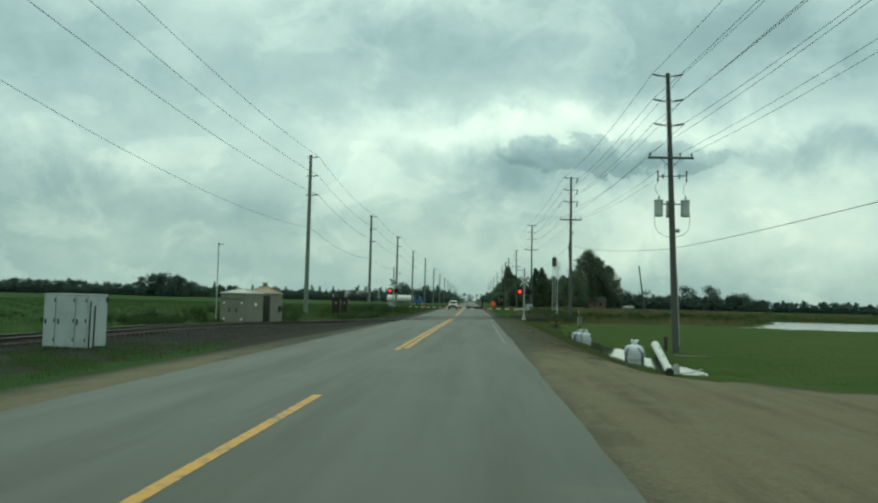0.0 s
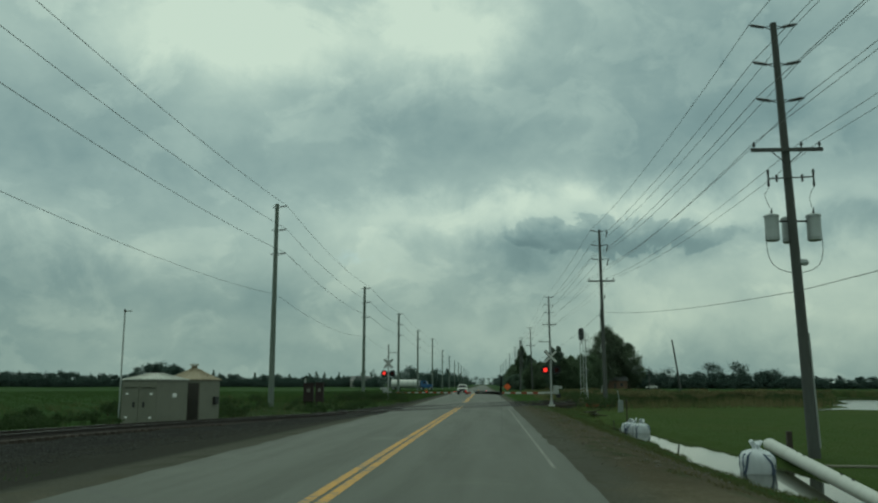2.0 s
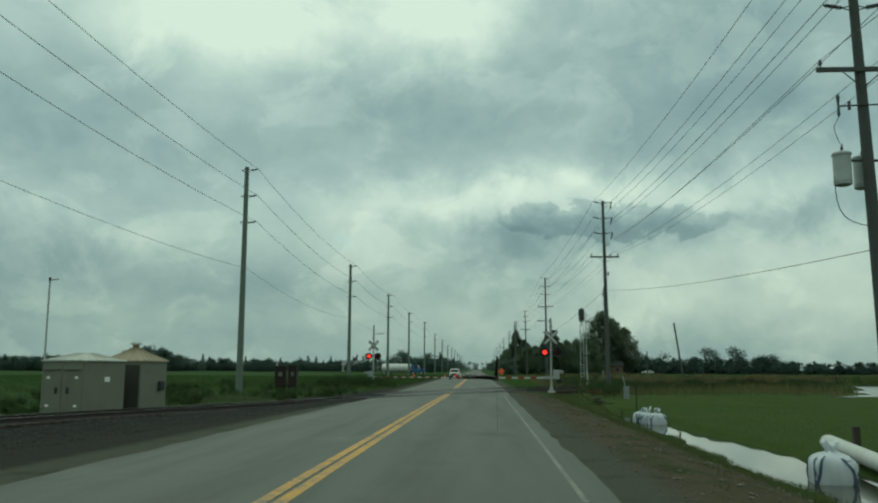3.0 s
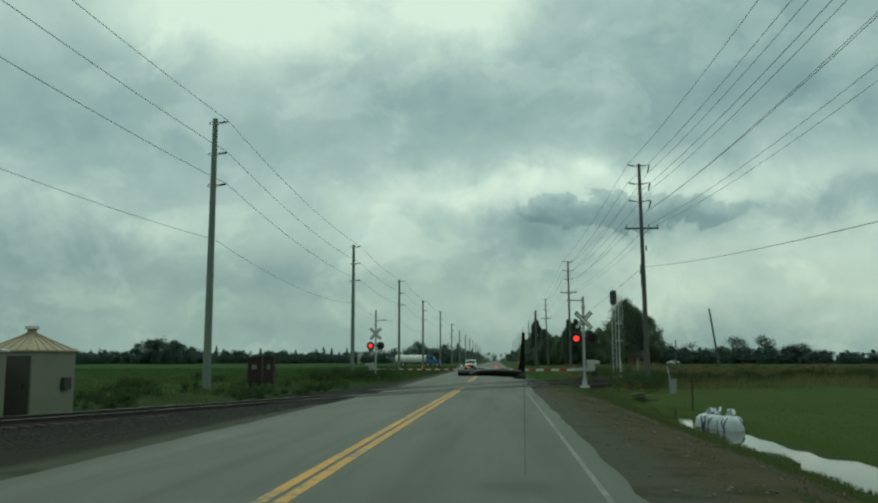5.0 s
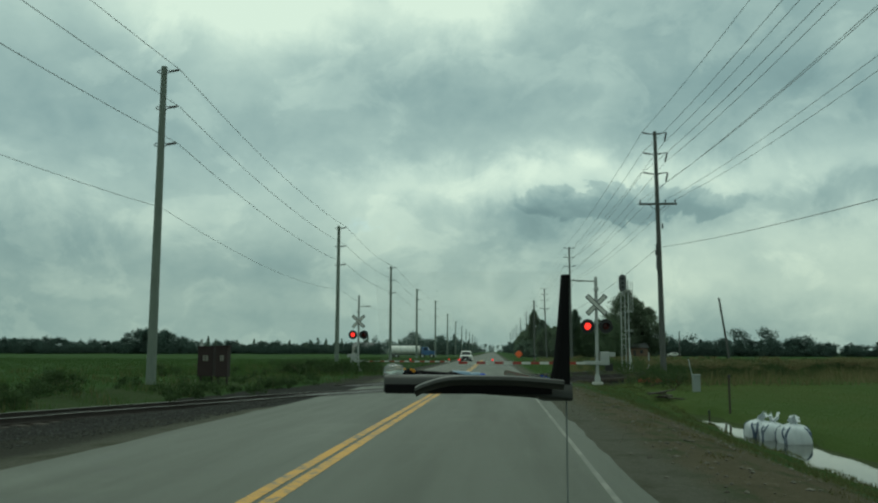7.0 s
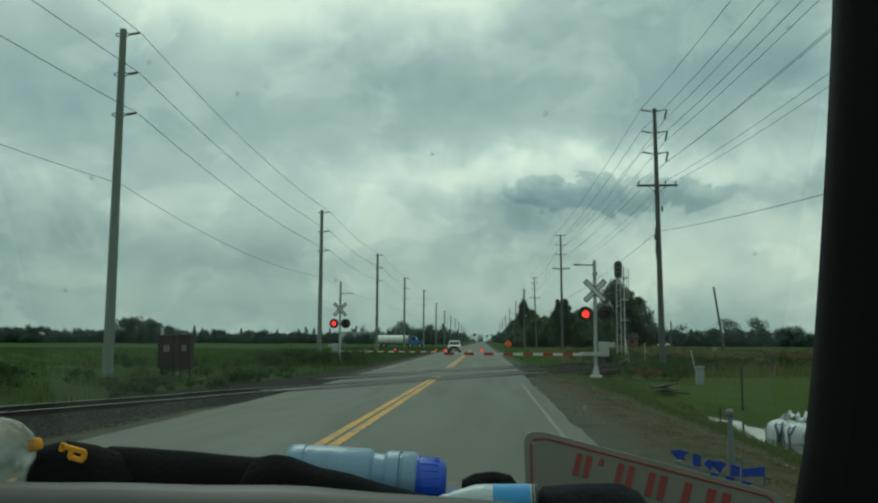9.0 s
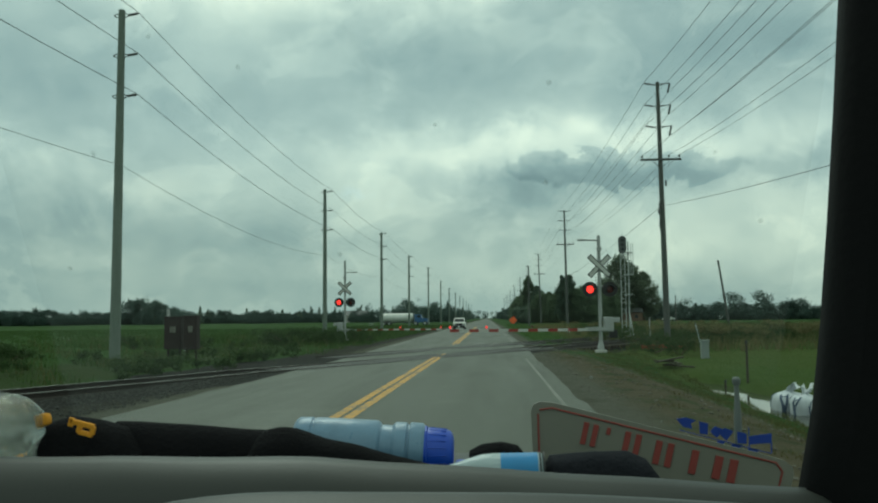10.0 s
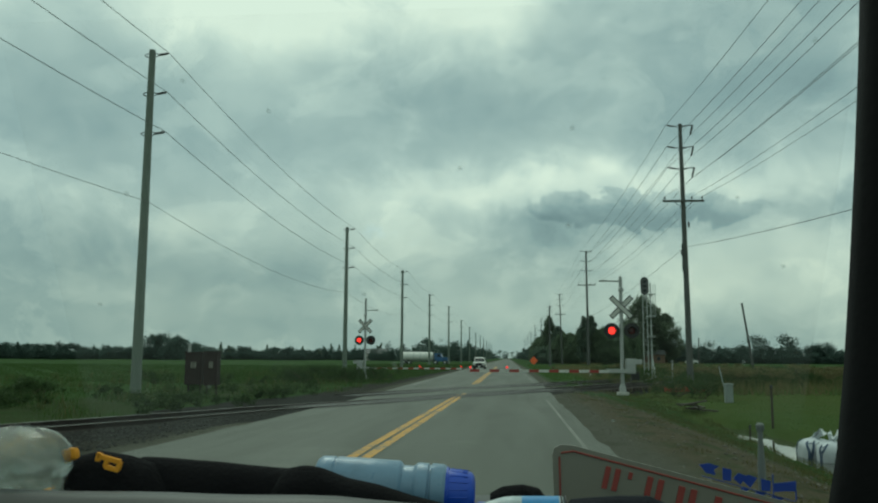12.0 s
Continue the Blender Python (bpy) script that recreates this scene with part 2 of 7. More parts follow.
def glass_look(t, b):
    co = t.n("ShaderNodeTexCoord").outputs["Object"]
    crease = t.noise(co, 45, 5, 0.6, 1.2)
    # streaky glints of the crumpled plastic are put into its colour
    t.put(b.inputs["Base Color"], t.ramp(crease, [(0.34, (0.60, 0.64, 0.61)), (0.5, (0.82, 0.86, 0.83)), (0.66, (0.95, 0.97, 0.95))]))
    b.inputs["Roughness"].default_value = 0.08
    b.inputs["Transmission Weight"].default_value = 0.92
    b.inputs["IOR"].default_value = 1.30
    bu = t.n("ShaderNodeBump")
    bu.inputs["Strength"].default_value = 0.8
    bu.inputs["Distance"].default_value = 0.006
    t.put(bu.inputs["Height"], crease)
    t.put(b.inputs["Normal"], bu.outputs[0])


def water_look(t, b):
    geo = t.n("ShaderNodeNewGeometry").outputs["Position"]
    b.inputs["Base Color"].default_value = (0.06, 0.07, 0.06, 1)
    b.inputs["Roughness"].default_value = 0.18
    b.inputs["Specular IOR Level"].default_value = 0.9
    bu = t.n("ShaderNodeBump")
    bu.inputs["Strength"].default_value = 0.5
    bu.inputs["Distance"].default_value = 0.08
    t.put(bu.inputs["Height"], t.noise(geo, 2.5, 4))
    t.put(b.inputs["Normal"], bu.outputs[0])


def still_water_look(t, b):
    geo = t.n("ShaderNodeNewGeometry").outputs["Position"]
    b.inputs["Base Color"].default_value = (0.045, 0.048, 0.034, 1)
    b.inputs["Roughness"].default_value = 0.03
    b.inputs["IOR"].default_value = 1.33
    b.inputs["Specular IOR Level"].default_value = 0.5
    bu = t.n("ShaderNodeBump")
    bu.inputs["Strength"].default_value = 0.04
    bu.inputs["Distance"].default_value = 0.02
    t.put(bu.inputs["Height"], t.noise(geo, 1.6, 3))
    t.put(b.inputs["Normal"], bu.outputs[0])


M_GROUND = material("ground_soil_grass", ground_look)
M_ROAD = material("worn_asphalt", asphalt_look)
M_YELLOW = material("yellow_road_paint", worn_paint((0.44, 0.235, 0.03), 0.57))
M_WHITE_LINE = material("faded_white_road_paint", worn_paint((0.185, 0.188, 0.162), 0.46))
M_POLE = material("weathered_pole_wood", wood_pole_look((0.040, 0.044, 0.042), (0.120, 0.128, 0.118)))
M_POLE_PALE = material("greenish_treated_pole_wood", wood_pole_look((0.052, 0.065, 0.056), (0.235, 0.278, 0.238)))
M_STEEL = surface("galvanised_steel", (0.36, 0.385, 0.37), 0.5, 0.25, 0.3, 40, 3)
M_IRON = surface("dark_iron", (0.06, 0.062, 0.06), 0.6, 0.6, 0.3, 40, 3)
M_RAIL = surface("rusty_rail_side", (0.042, 0.036, 0.032), 0.75, 0.3, 0.4, 30, 4)
M_RAILTOP = surface("polished_rail_head", (0.22, 0.215, 0.20), 0.5, 0.5, 0.15, 30, 4, 0.05)
M_TIE = surface("creosoted_tie", (0.055, 0.045, 0.036), 0.9, 0, 0.5, 25, 3, 0.4, per_piece=0.6)
M_CROSSPANEL = surface("dark_crossing_panel", (0.042, 0.042, 0.040), 0.8, 0, 0.5, 25, 1.5, 0.3)
M_ALU = surface("grey_aluminium_paint", (0.33, 0.345, 0.335), 0.55, 0.2, 0.25, 40, 3)
M_WHITE = surface("white_enamel", (0.78, 0.78, 0.75), 0.5, 0, 0.2, 30, 2, 0.05)
M_BLACK = surface("black_enamel", (0.016, 0.016, 0.017), 0.55, 0, 0.2, 30, 2, 0.05)
M_REDSTRIPE = surface("red_reflective_sheet", (0.24, 0.026, 0.022), 0.5, 0, 0.35, 30, 2, 0.03)
M_SIGNFACE = surface("weathered_white_sign_sheet", (0.46, 0.47, 0.44), 0.6, 0, 0.35, 20, 3, 0.05)
M_GREYBORDER = surface("dull_grey_sign_edge", (0.06, 0.065, 0.065), 0.6, 0, 0.25, 30, 2, 0.03)
M_REDLAMP = material("lit_red_lens", lamp_look((1.0, 0.03, 0.025), 2.0))
M_REDGLOW = material("small_red_lamp", lamp_look((1.0, 0.03, 0.03), 0.9))
M_DARKLENS = surface("unlit_red_lens", (0.09, 0.012, 0.012), 0.2, 0, 0.1, 30, 2, 0.0)
M_PORCELAIN = surface("grey_insulator", (0.06, 0.064, 0.064), 0.35, 0, 0.2, 30, 2, 0.03)
M_WIRE = surface("aged_conductor", (0.17, 0.175, 0.17), 0.6, 0.5, 0.2, 30, 2, 0.0)
M_CABLE = surface("black_cable", (0.03, 0.03, 0.03), 0.6, 0, 0.2, 30, 2, 0.0)
M_TRANSFORMER = surface("grey_transformer_paint", (0.34, 0.37, 0.37), 0.5, 0.1, 0.3, 12, 2)
M_CABINET = surface("pale_grey_cabinet_paint", (0.36, 0.41, 0.41), 0.6, 0.1, 0.6, 7, 1.6, 0.15, 0.55)
M_BEIGE = surface("beige_shed_metal", (0.172, 0.176, 0.138), 0.7, 0.1, 0.35, 10, 1.2, 0.1)
M_ROOF = surface("tan_shed_roof", (0.27, 0.23, 0.155), 0.7, 0.1, 0.35, 8, 1.0, 0.1)
M_ROOF_PALE = surface("pale_shed_roof", (0.36, 0.37, 0.33), 0.6, 0.1, 0.45, 8, 1.0, 0.1)
M_DARKDOOR = surface("dark_brown_door", (0.046, 0.044, 0.037), 0.7, 0, 0.3, 10, 1.2)
M_BROWN = surface("dark_brown_box_paint", (0.024, 0.015, 0.014), 0.8, 0, 0.3, 12, 2)
M_BAG = surface("white_woven_bag", (0.50, 0.53, 0.56), 0.85, 0, 0.25, 60, 2.5, 0.5, 0.7)
M_STRAP = surface("blue_webbing_strap", (0.065, 0.090, 0.140), 0.8, 0, 0.2, 60, 3)
M_DITCHWATER = material("still_ditch_water", still_water_look)
M_STALK_WOOD = surface("bleached_board", (0.20, 0.19, 0.15), 0.9, 0, 0.5, 20, 3, 0.3)
M_PIPE = surface("white_plastic_pipe", (0.45, 0.46, 0.43), 0.5, 0, 0.35, 9, 1.5, 0.06, 0.6)
M_BARK = surface("grey_brown_bark", (0.09, 0.07, 0.05), 0.95, 0, 0.5, 6, 1.5, 0.6)
M_LEAF = material("dark_summer_leaves", leaf_look((0.066, 0.098, 0.060), (0.136, 0.182, 0.104)))
# the blue of distant haze is put into these two leaf colours
M_LEAF_FAR = material("haze_blued_far_leaves", leaf_look((0.046, 0.076, 0.066), (0.082, 0.118, 0.098)))
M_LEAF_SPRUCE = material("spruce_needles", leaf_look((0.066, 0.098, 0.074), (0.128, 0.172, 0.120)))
M_LEAF_RED = material("bronze_tinged_leaves", leaf_look((0.086, 0.112, 0.076), (0.150, 0.186, 0.122)))
M_GRASS = material("grass_blades", leaf_look((0.050, 0.096, 0.026), (0.112, 0.172, 0.054)))
M_GRASS_BANK = material("olive_bank_grass", leaf_look((0.046, 0.062, 0.020), (0.120, 0.124, 0.050)))
M_GRASS_RANK = material("rank_grass_blades", leaf_look((0.030, 0.062, 0.016), (0.078, 0.124, 0.036)))
M_BUSH = material("dull_bush_leaves", leaf_look((0.024, 0.046, 0.016), (0.062, 0.095, 0.033)))
M_WEED = material("dry_weed_stems", leaf_look((0.050, 0.056, 0.021), (0.150, 0.132, 0.064)))
M_STALK = material("straw_coloured_stalks", leaf_look((0.075, 0.080, 0.034), (0.20, 0.175, 0.088)))
M_ORANGE = surface("orange_sign_sheet", (0.72, 0.12, 0.03), 0.5, 0, 0.15, 30, 2, 0.02)
M_NET = surface("orange_plastic_netting", (0.30, 0.055, 0.032), 0.7, 0, 0.4, 20, 2, 0.1)
M_WATER = material("pond_water", water_look)
M_BLUECAB = surface("blue_truck_paint", (0.03, 0.09, 0.22), 0.4, 0.1, 0.2, 20, 2, 0.02, coat=0.3)
M_TANK = surface("white_tank_paint", (0.55, 0.56, 0.53), 0.45, 0.1, 0.25, 8, 1.0, 0.03)
M_TYRE = surface("black_rubber", (0.022, 0.022, 0.022), 0.85, 0, 0.3, 30, 3)
M_CARGLASS = surface("dark_vehicle_glass", (0.02, 0.024, 0.026), 0.1, 0, 0.1, 20, 2, 0.0, spec=0.6)
M_CHROME = surface("chrome_trim", (0.6, 0.6, 0.6), 0.2, 1.0, 0.1, 20, 2, 0.0)
M_DASH = surface("grey_dashboard_vinyl", (0.0145, 0.0165, 0.014), 0.5, 0, 0.12, 400, 5, 0.05)
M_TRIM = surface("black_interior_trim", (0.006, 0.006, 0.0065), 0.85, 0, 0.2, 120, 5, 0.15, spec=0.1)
M_CLOTH = surface("black_cloth", (0.006, 0.006, 0.007), 0.95, 0, 0.4, 200, 8, 0.5, spec=0.1)
M_GOLD = surface("gold_embroidery", (0.62, 0.27, 0.018), 0.8, 0, 0.25, 250, 20, 0.4)
M_BOTTLE = surface("pale_blue_plastic", (0.115, 0.19, 0.275), 0.30, 0, 0.8, 60, 25, 0.12, 0.5)
M_BLUECAP = surface("bright_blue_plastic", (0.012, 0.055, 0.40), 0.4, 0, 0.15, 60, 10, 0.05)
M_GLASS = material("clear_crumpled_plastic", glass_look)
def windscreen_look(t, b):
    """Clear glass that carries thin uneven dust, soft smears and a few dried spots; a reflection veil is laid into the
    dust.
    """
    co = t.n("ShaderNodeTexCoord").outputs["Object"]
    veil_film = t.smooth(t.noise(co, 4.0, 3, 0.5, 0.6), 0.35, 0.80)
    smear = t.smooth(t.noise(co, 14.0, 5, 0.6, 1.2), 0.52, 0.72)
    spots = t.n("ShaderNodeTexVoronoi")
    t.put(spots.inputs["Vector"], co)
    spots.inputs["Scale"].default_value = 30.0
    wob = t.m("MULTIPLY", t.m("SUBTRACT", t.noise(co, 240, 3, 0.6), 0.5), 0.10)
    dot = t.m("SUBTRACT", 1.0, t.smooth(t.m("ADD", spots.outputs["Distance"], wob), 0.05, 0.13))
    pick = t.n("ShaderNodeSeparateColor")
    t.put(pick.inputs[0], spots.outputs["Color"])
    rare = t.m("GREATER_THAN", pick.outputs[0], 0.90)
    # uneven part is stronger than the dust alone, to imitate reflected glare
    dust = t.m("ADD", 0.010, t.m("MULTIPLY", veil_film, 0.028))
    dust = t.m("ADD", dust, t.m("MULTIPLY", smear, 0.014))
    dust = t.m("ADD", dust, t.m("MULTIPLY", t.m("MULTIPLY", dot, rare), 0.30))
    tree = t.t
    clear = t.n("ShaderNodeBsdfTransparent")
    grime = t.n("ShaderNodeBsdfDiffuse")
    grime.inputs["Color"].default_value = (0.30, 0.32, 0.30, 1)
    through_light = t.n("ShaderNodeBsdfTranslucent")
    through_light.inputs["Color"].default_value = (0.40, 0.44, 0.42, 1)
    both = t.n("ShaderNodeMixShader")
    tree.links.new(grime.outputs[0], both.inputs[1])
    tree.links.new(through_light.outputs[0], both.inputs[2])
    whole = t.n("ShaderNodeMixShader")
    t.put(whole.inputs[0], dust)
    tree.links.new(clear.outputs[0], whole.inputs[1])
    tree.links.new(both.outputs[0], whole.inputs[2])
    tree.links.new(whole.outputs[0], tree.nodes["Material Output"].inputs[0])
    tree.nodes.remove(b)


M_WINDSCREEN = material("dusty_veiled_windscreen_glass", windscreen_look)
M_PLATE = surface("dull_white_plate_back", (0.175, 0.172, 0.142), 0.6, 0, 0.3, 20, 5, 0.05)
M_REDINK = surface("faded_red_lettering", (0.22, 0.045, 0.038), 0.7, 0, 0.3, 60, 10, 0.05)
M_BLUEINK = surface("blue_sticker_ink", (0.014, 0.040, 0.26), 0.5, 0, 0.2, 60, 10, 0.0)
M_POST = surface("dull_grey_post_paint", (0.13, 0.145, 0.14), 0.6, 0, 0.25, 40, 5, 0.05)
M_PEDESTAL = surface("green_grey_pedestal_paint", (0.20, 0.23, 0.22), 0.7, 0, 0.3, 12, 2, 0.1)
M_BRICK = surface("weathered_red_brown_wall", (0.13, 0.085, 0.06), 0.9, 0, 0.4, 6, 0.8, 0.2)
M_CONCRETE = surface("pale_concrete", (0.40, 0.40, 0.37), 0.9, 0, 0.4, 14, 2, 0.3)


# ---- mesh helpers ----
def finish(name, bm, mat, parent=None, label="", smooth=False):
    me = bpy.data.meshes.new(name)
    bm.normal_update()
    bm.to_mesh(me)
    bm.free()
    for m_ in (mat if isinstance(mat, (list, tuple)) else [mat]):
        me.materials.append(m_)
    if smooth:
        me.polygons.foreach_set("use_smooth", [True] * len(me.polygons))
        me.set_sharp_from_angle(angle=radians(38))
    ob = new(name, me)
    if parent is not None:
        ob.parent = parent
    if label:
        ob["label"] = label
    return ob


def part(name, bm, mat, parent, label="", smooth=False):
    return finish(name, bm, mat, parent, label, smooth)


def thing(name, at, label, category, group="", kind="", turn=0.0):
    ob = new(name)
    ob.empty_display_size = 0.2
    ob.matrix_world = pose(*at, 0, 0, turn)
    return tagged(ob, label, category, group, kind)


def B():
    return bmesh.new()


def box(bm, c, s, bevel=0.0, turn=None):
    m = Matrix.Translation(c)
    if turn is not None:
        m = m @ Euler([radians(a) for a in turn]).to_matrix().to_4x4()
    r = bmesh.ops.create_cube(bm, size=1.0, matrix=m @ Matrix.Diagonal((*s, 1)))
    if bevel:
        edges = list({e for v in r["verts"] for e in v.link_edges})
        bmesh.ops.bevel(bm, geom=edges, offset=bevel, segments=2, affect="EDGES", profile=0.6)
    return bm


def rod(bm, a, b, r0, r1=None, seg=10, caps=True):
    a, b = Vector(a), Vector(b)
    d = b - a
    m = Matrix.Translation((a + b) / 2) @ d.to_track_quat("Z", "Y").to_matrix().to_4x4()
    bmesh.ops.create_cone(bm, cap_ends=caps, segments=seg, radius1=r0, radius2=r0 if r1 is None else r1, depth=d.length, matrix=m)
    return bm


def lathe(bm, a, b, profile, seg=16):
    """A turned body from a to b; profile rows are (share of the length, radius)."""
    a, b = Vector(a), Vector(b)
    d = b - a
    m = Matrix.Translation(a) @ d.to_track_quat("Z", "Y").to_matrix().to_4x4()
    rings = []
    for f, r in profile:
        rings.append([bm.verts.new(m @ Vector((r * math.cos(2 * math.pi * k / seg), r * math.sin(2 * math.pi * k / seg), f * d.length))) for k in range(seg)])
    for p, q in zip(rings, rings[1:]):
        for k in range(seg):
            bm.faces.new((p[k], p[(k + 1) % seg], q[(k + 1) % seg], q[k]))
    bm.faces.new(rings[0][::-1])
    bm.faces.new(rings[-1])
    return bm


def prism(bm, outline, axis, lo, hi):
    """A slab with the given 2D outline, drawn out along an axis."""
    def p(u, v, w):
        return {"x": (w, u, v), "y": (u, w, v), "z": (u, v, w)}[axis]
    a = [bm.verts.new(p(u, v, lo)) for u, v in outline]
    b = [bm.verts.new(p(u, v, hi)) for u, v in outline]
    n = len(a)
    bm.faces.new(a)
    bm.faces.new(b[::-1])
    for k in range(n):
        bm.faces.new((a[k], b[k], b[(k + 1) % n], a[(k + 1) % n]))
    bmesh.ops.recalc_face_normals(bm, faces=bm.faces)
    return bm


def loft(bm, sections):
    """Skin through closed sections that have the same number of points."""
    rings = [[bm.verts.new(p) for p in s] for s in sections]
    n = len(rings[0])
    for p, q in zip(rings, rings[1:]):
        for k in range(n):
            bm.faces.new((p[k], p[(k + 1) % n], q[(k + 1) % n], q[k]))
    bm.faces.new(rings[0][::-1])
    bm.faces.new(rings[-1])
    bmesh.ops.recalc_face_normals(bm, faces=bm.faces)
    return bm


def raw(name, verts, faces, mat, parent=None, label=""):
    me = bpy.data.meshes.new(name)
    me.from_pydata(verts, [], faces)
    me.materials.append(mat)
    ob = new(name, me)
    if parent is not None:
        ob.parent = parent
    if label:
        ob["label"] = label
    return ob


# ---- lie of the land ----
def road_z(y):
    return np.interp(y, [-60, 0, 20, 40, 60, 80, 100, 130, 400], [0.3, 0.25, 0.20, 0.18, 0.13, 0.05, 0.10, 0.10, 0.10])


def road_x(y):
    """The road's centre line: straight to the crossing, then veering a little to the left."""
    y = np.asarray(y, float)
    return np.where(y > 95, -0.0085 * (y - 95), 0.0)


TRACK_AT, TRACK_SLOPE = (-8.3, 66.5), 0.53


def rail_z(y):
    return np.interp(y, [20, 44, 52, 62, 70, 76, 120], [0.16, 0.15, 0.10, 0.04, 0.07, 0.10, 0.12])


def track_x(y, second=False):
    """The track runs beside the road, then curves across it."""
    y = np.asarray(y, float)
    u = np.clip(TRACK_AT[1] - y, 0, 22.5)
    x = TRACK_AT[0] + np.where(y > TRACK_AT[1], TRACK_SLOPE * (y - TRACK_AT[1]), -(0.50 * u - 0.0105 * u * u) + 0.03 * np.minimum(y - 44.0, 0))
    if second:
        s = np.clip((y - 66) / 16, 0, 1)
        x = x - 4.6 * s * s * (3 - 2 * s)
    return x


def in_pond(x, y):
    """How far inside the pond's shore a place lies, in metres."""
    u = x - 32.4 - 0.39 * (y - 94) + 0.8 * np.sin(0.35 * y) + 0.5 * np.sin(1.1 * y)
    v = y - 94.0 + 0.7 * np.sin(0.3 * x)
    return np.minimum(np.minimum(u, v), np.minimum(60 - u, 48 - v))


DITCH_WATER = -1.02


def ditch_line(y):
    """Middle and half width of the water in the ditch."""
    mid = np.interp(y, [35, 36, 37, 38.5, 40, 44, 48, 56, 64, 72, 78, 82], [12.9, 12.4, 11.9, 11.5, 11.3, 11.1, 11.05, 11.1, 10.75, 10.7, 10.75, 10.7])
    half = np.interp(y, [35, 36, 37, 38.5, 40, 44, 48, 56, 64, 72, 78, 82], [0.15, 0.55, 0.80, 0.92, 1.0, 1.02, 0.98, 1.0, 0.72, 0.70, 0.52, 0.05])
    return mid + 0.06 * np.sin(1.3 * y), half + 0.07 * np.sin(2.1 * y) + 0.05 * np.sin(0.9 * y + 1.0)


def land_z(x, y):
    """Height of the ground at arrays x, y."""
    x, y = np.broadcast_arrays(np.asarray(x, float), np.asarray(y, float))
    rz = road_z(y)
    left = np.interp(y, [0, 30, 45, 58, 66, 80, 120], [-0.02, -0.12, -0.16, -0.15, -0.08, 0.02, 0.10])
    right = np.interp(y, [-20, 20, 25, 31, 36, 44, 80, 96, 110, 160], [0.1, 0.05, -0.20, -0.70, -0.84, -0.84, -0.72, -0.34, -0.12, 0.0])
    off = x - road_x(y)
    wl = np.clip((-off - 4.0) / 4.0, 0, 1)
    wr = np.clip((off - 5.6) / 4.0, 0, 1)
    wl, wr = wl * wl * (3 - 2 * wl), wr * wr * (3 - 2 * wr)
    z = rz - 0.035
    z = z * (1 - wl) + left * wl
    z = z * (1 - wr) + right * wr
    mid, half = ditch_line(y)
    dip = np.exp(-(np.abs(x - mid) / (1.02 * half + 0.12)) ** 4) * np.clip((y - 34.2) / 1.6, 0, 1) * np.clip((83.5 - y) / 3, 0, 1)
    z = z - 0.13 * np.exp(-((x - mid + half + 0.8) / 0.85) ** 2) * np.clip((y - 38) / 6, 0, 1) * np.clip((86 - y) / 4, 0, 1)
    z = z * (1 - dip) + (DITCH_WATER - 0.34) * dip
    z = z - 0.75 * np.clip(in_pond(x, y) / 1.6 + 0.5, 0, 1)
    rough = 0.05 * np.sin(0.9 * x + 0.3 * y) * np.sin(0.7 * y - 0.2 * x) + 0.03 * np.sin(2.3 * x + 1.1) * np.sin(1.9 * y)
    z = z + rough * np.clip((np.abs(off) - 6.0) / 3.0, 0, 1)
    far = np.clip((np.hypot(x, y - 40) - 500) / 1500, 0, 1)
    return z * (1 - far)


def ground_height(x, y):
    return float(land_z(x, y))


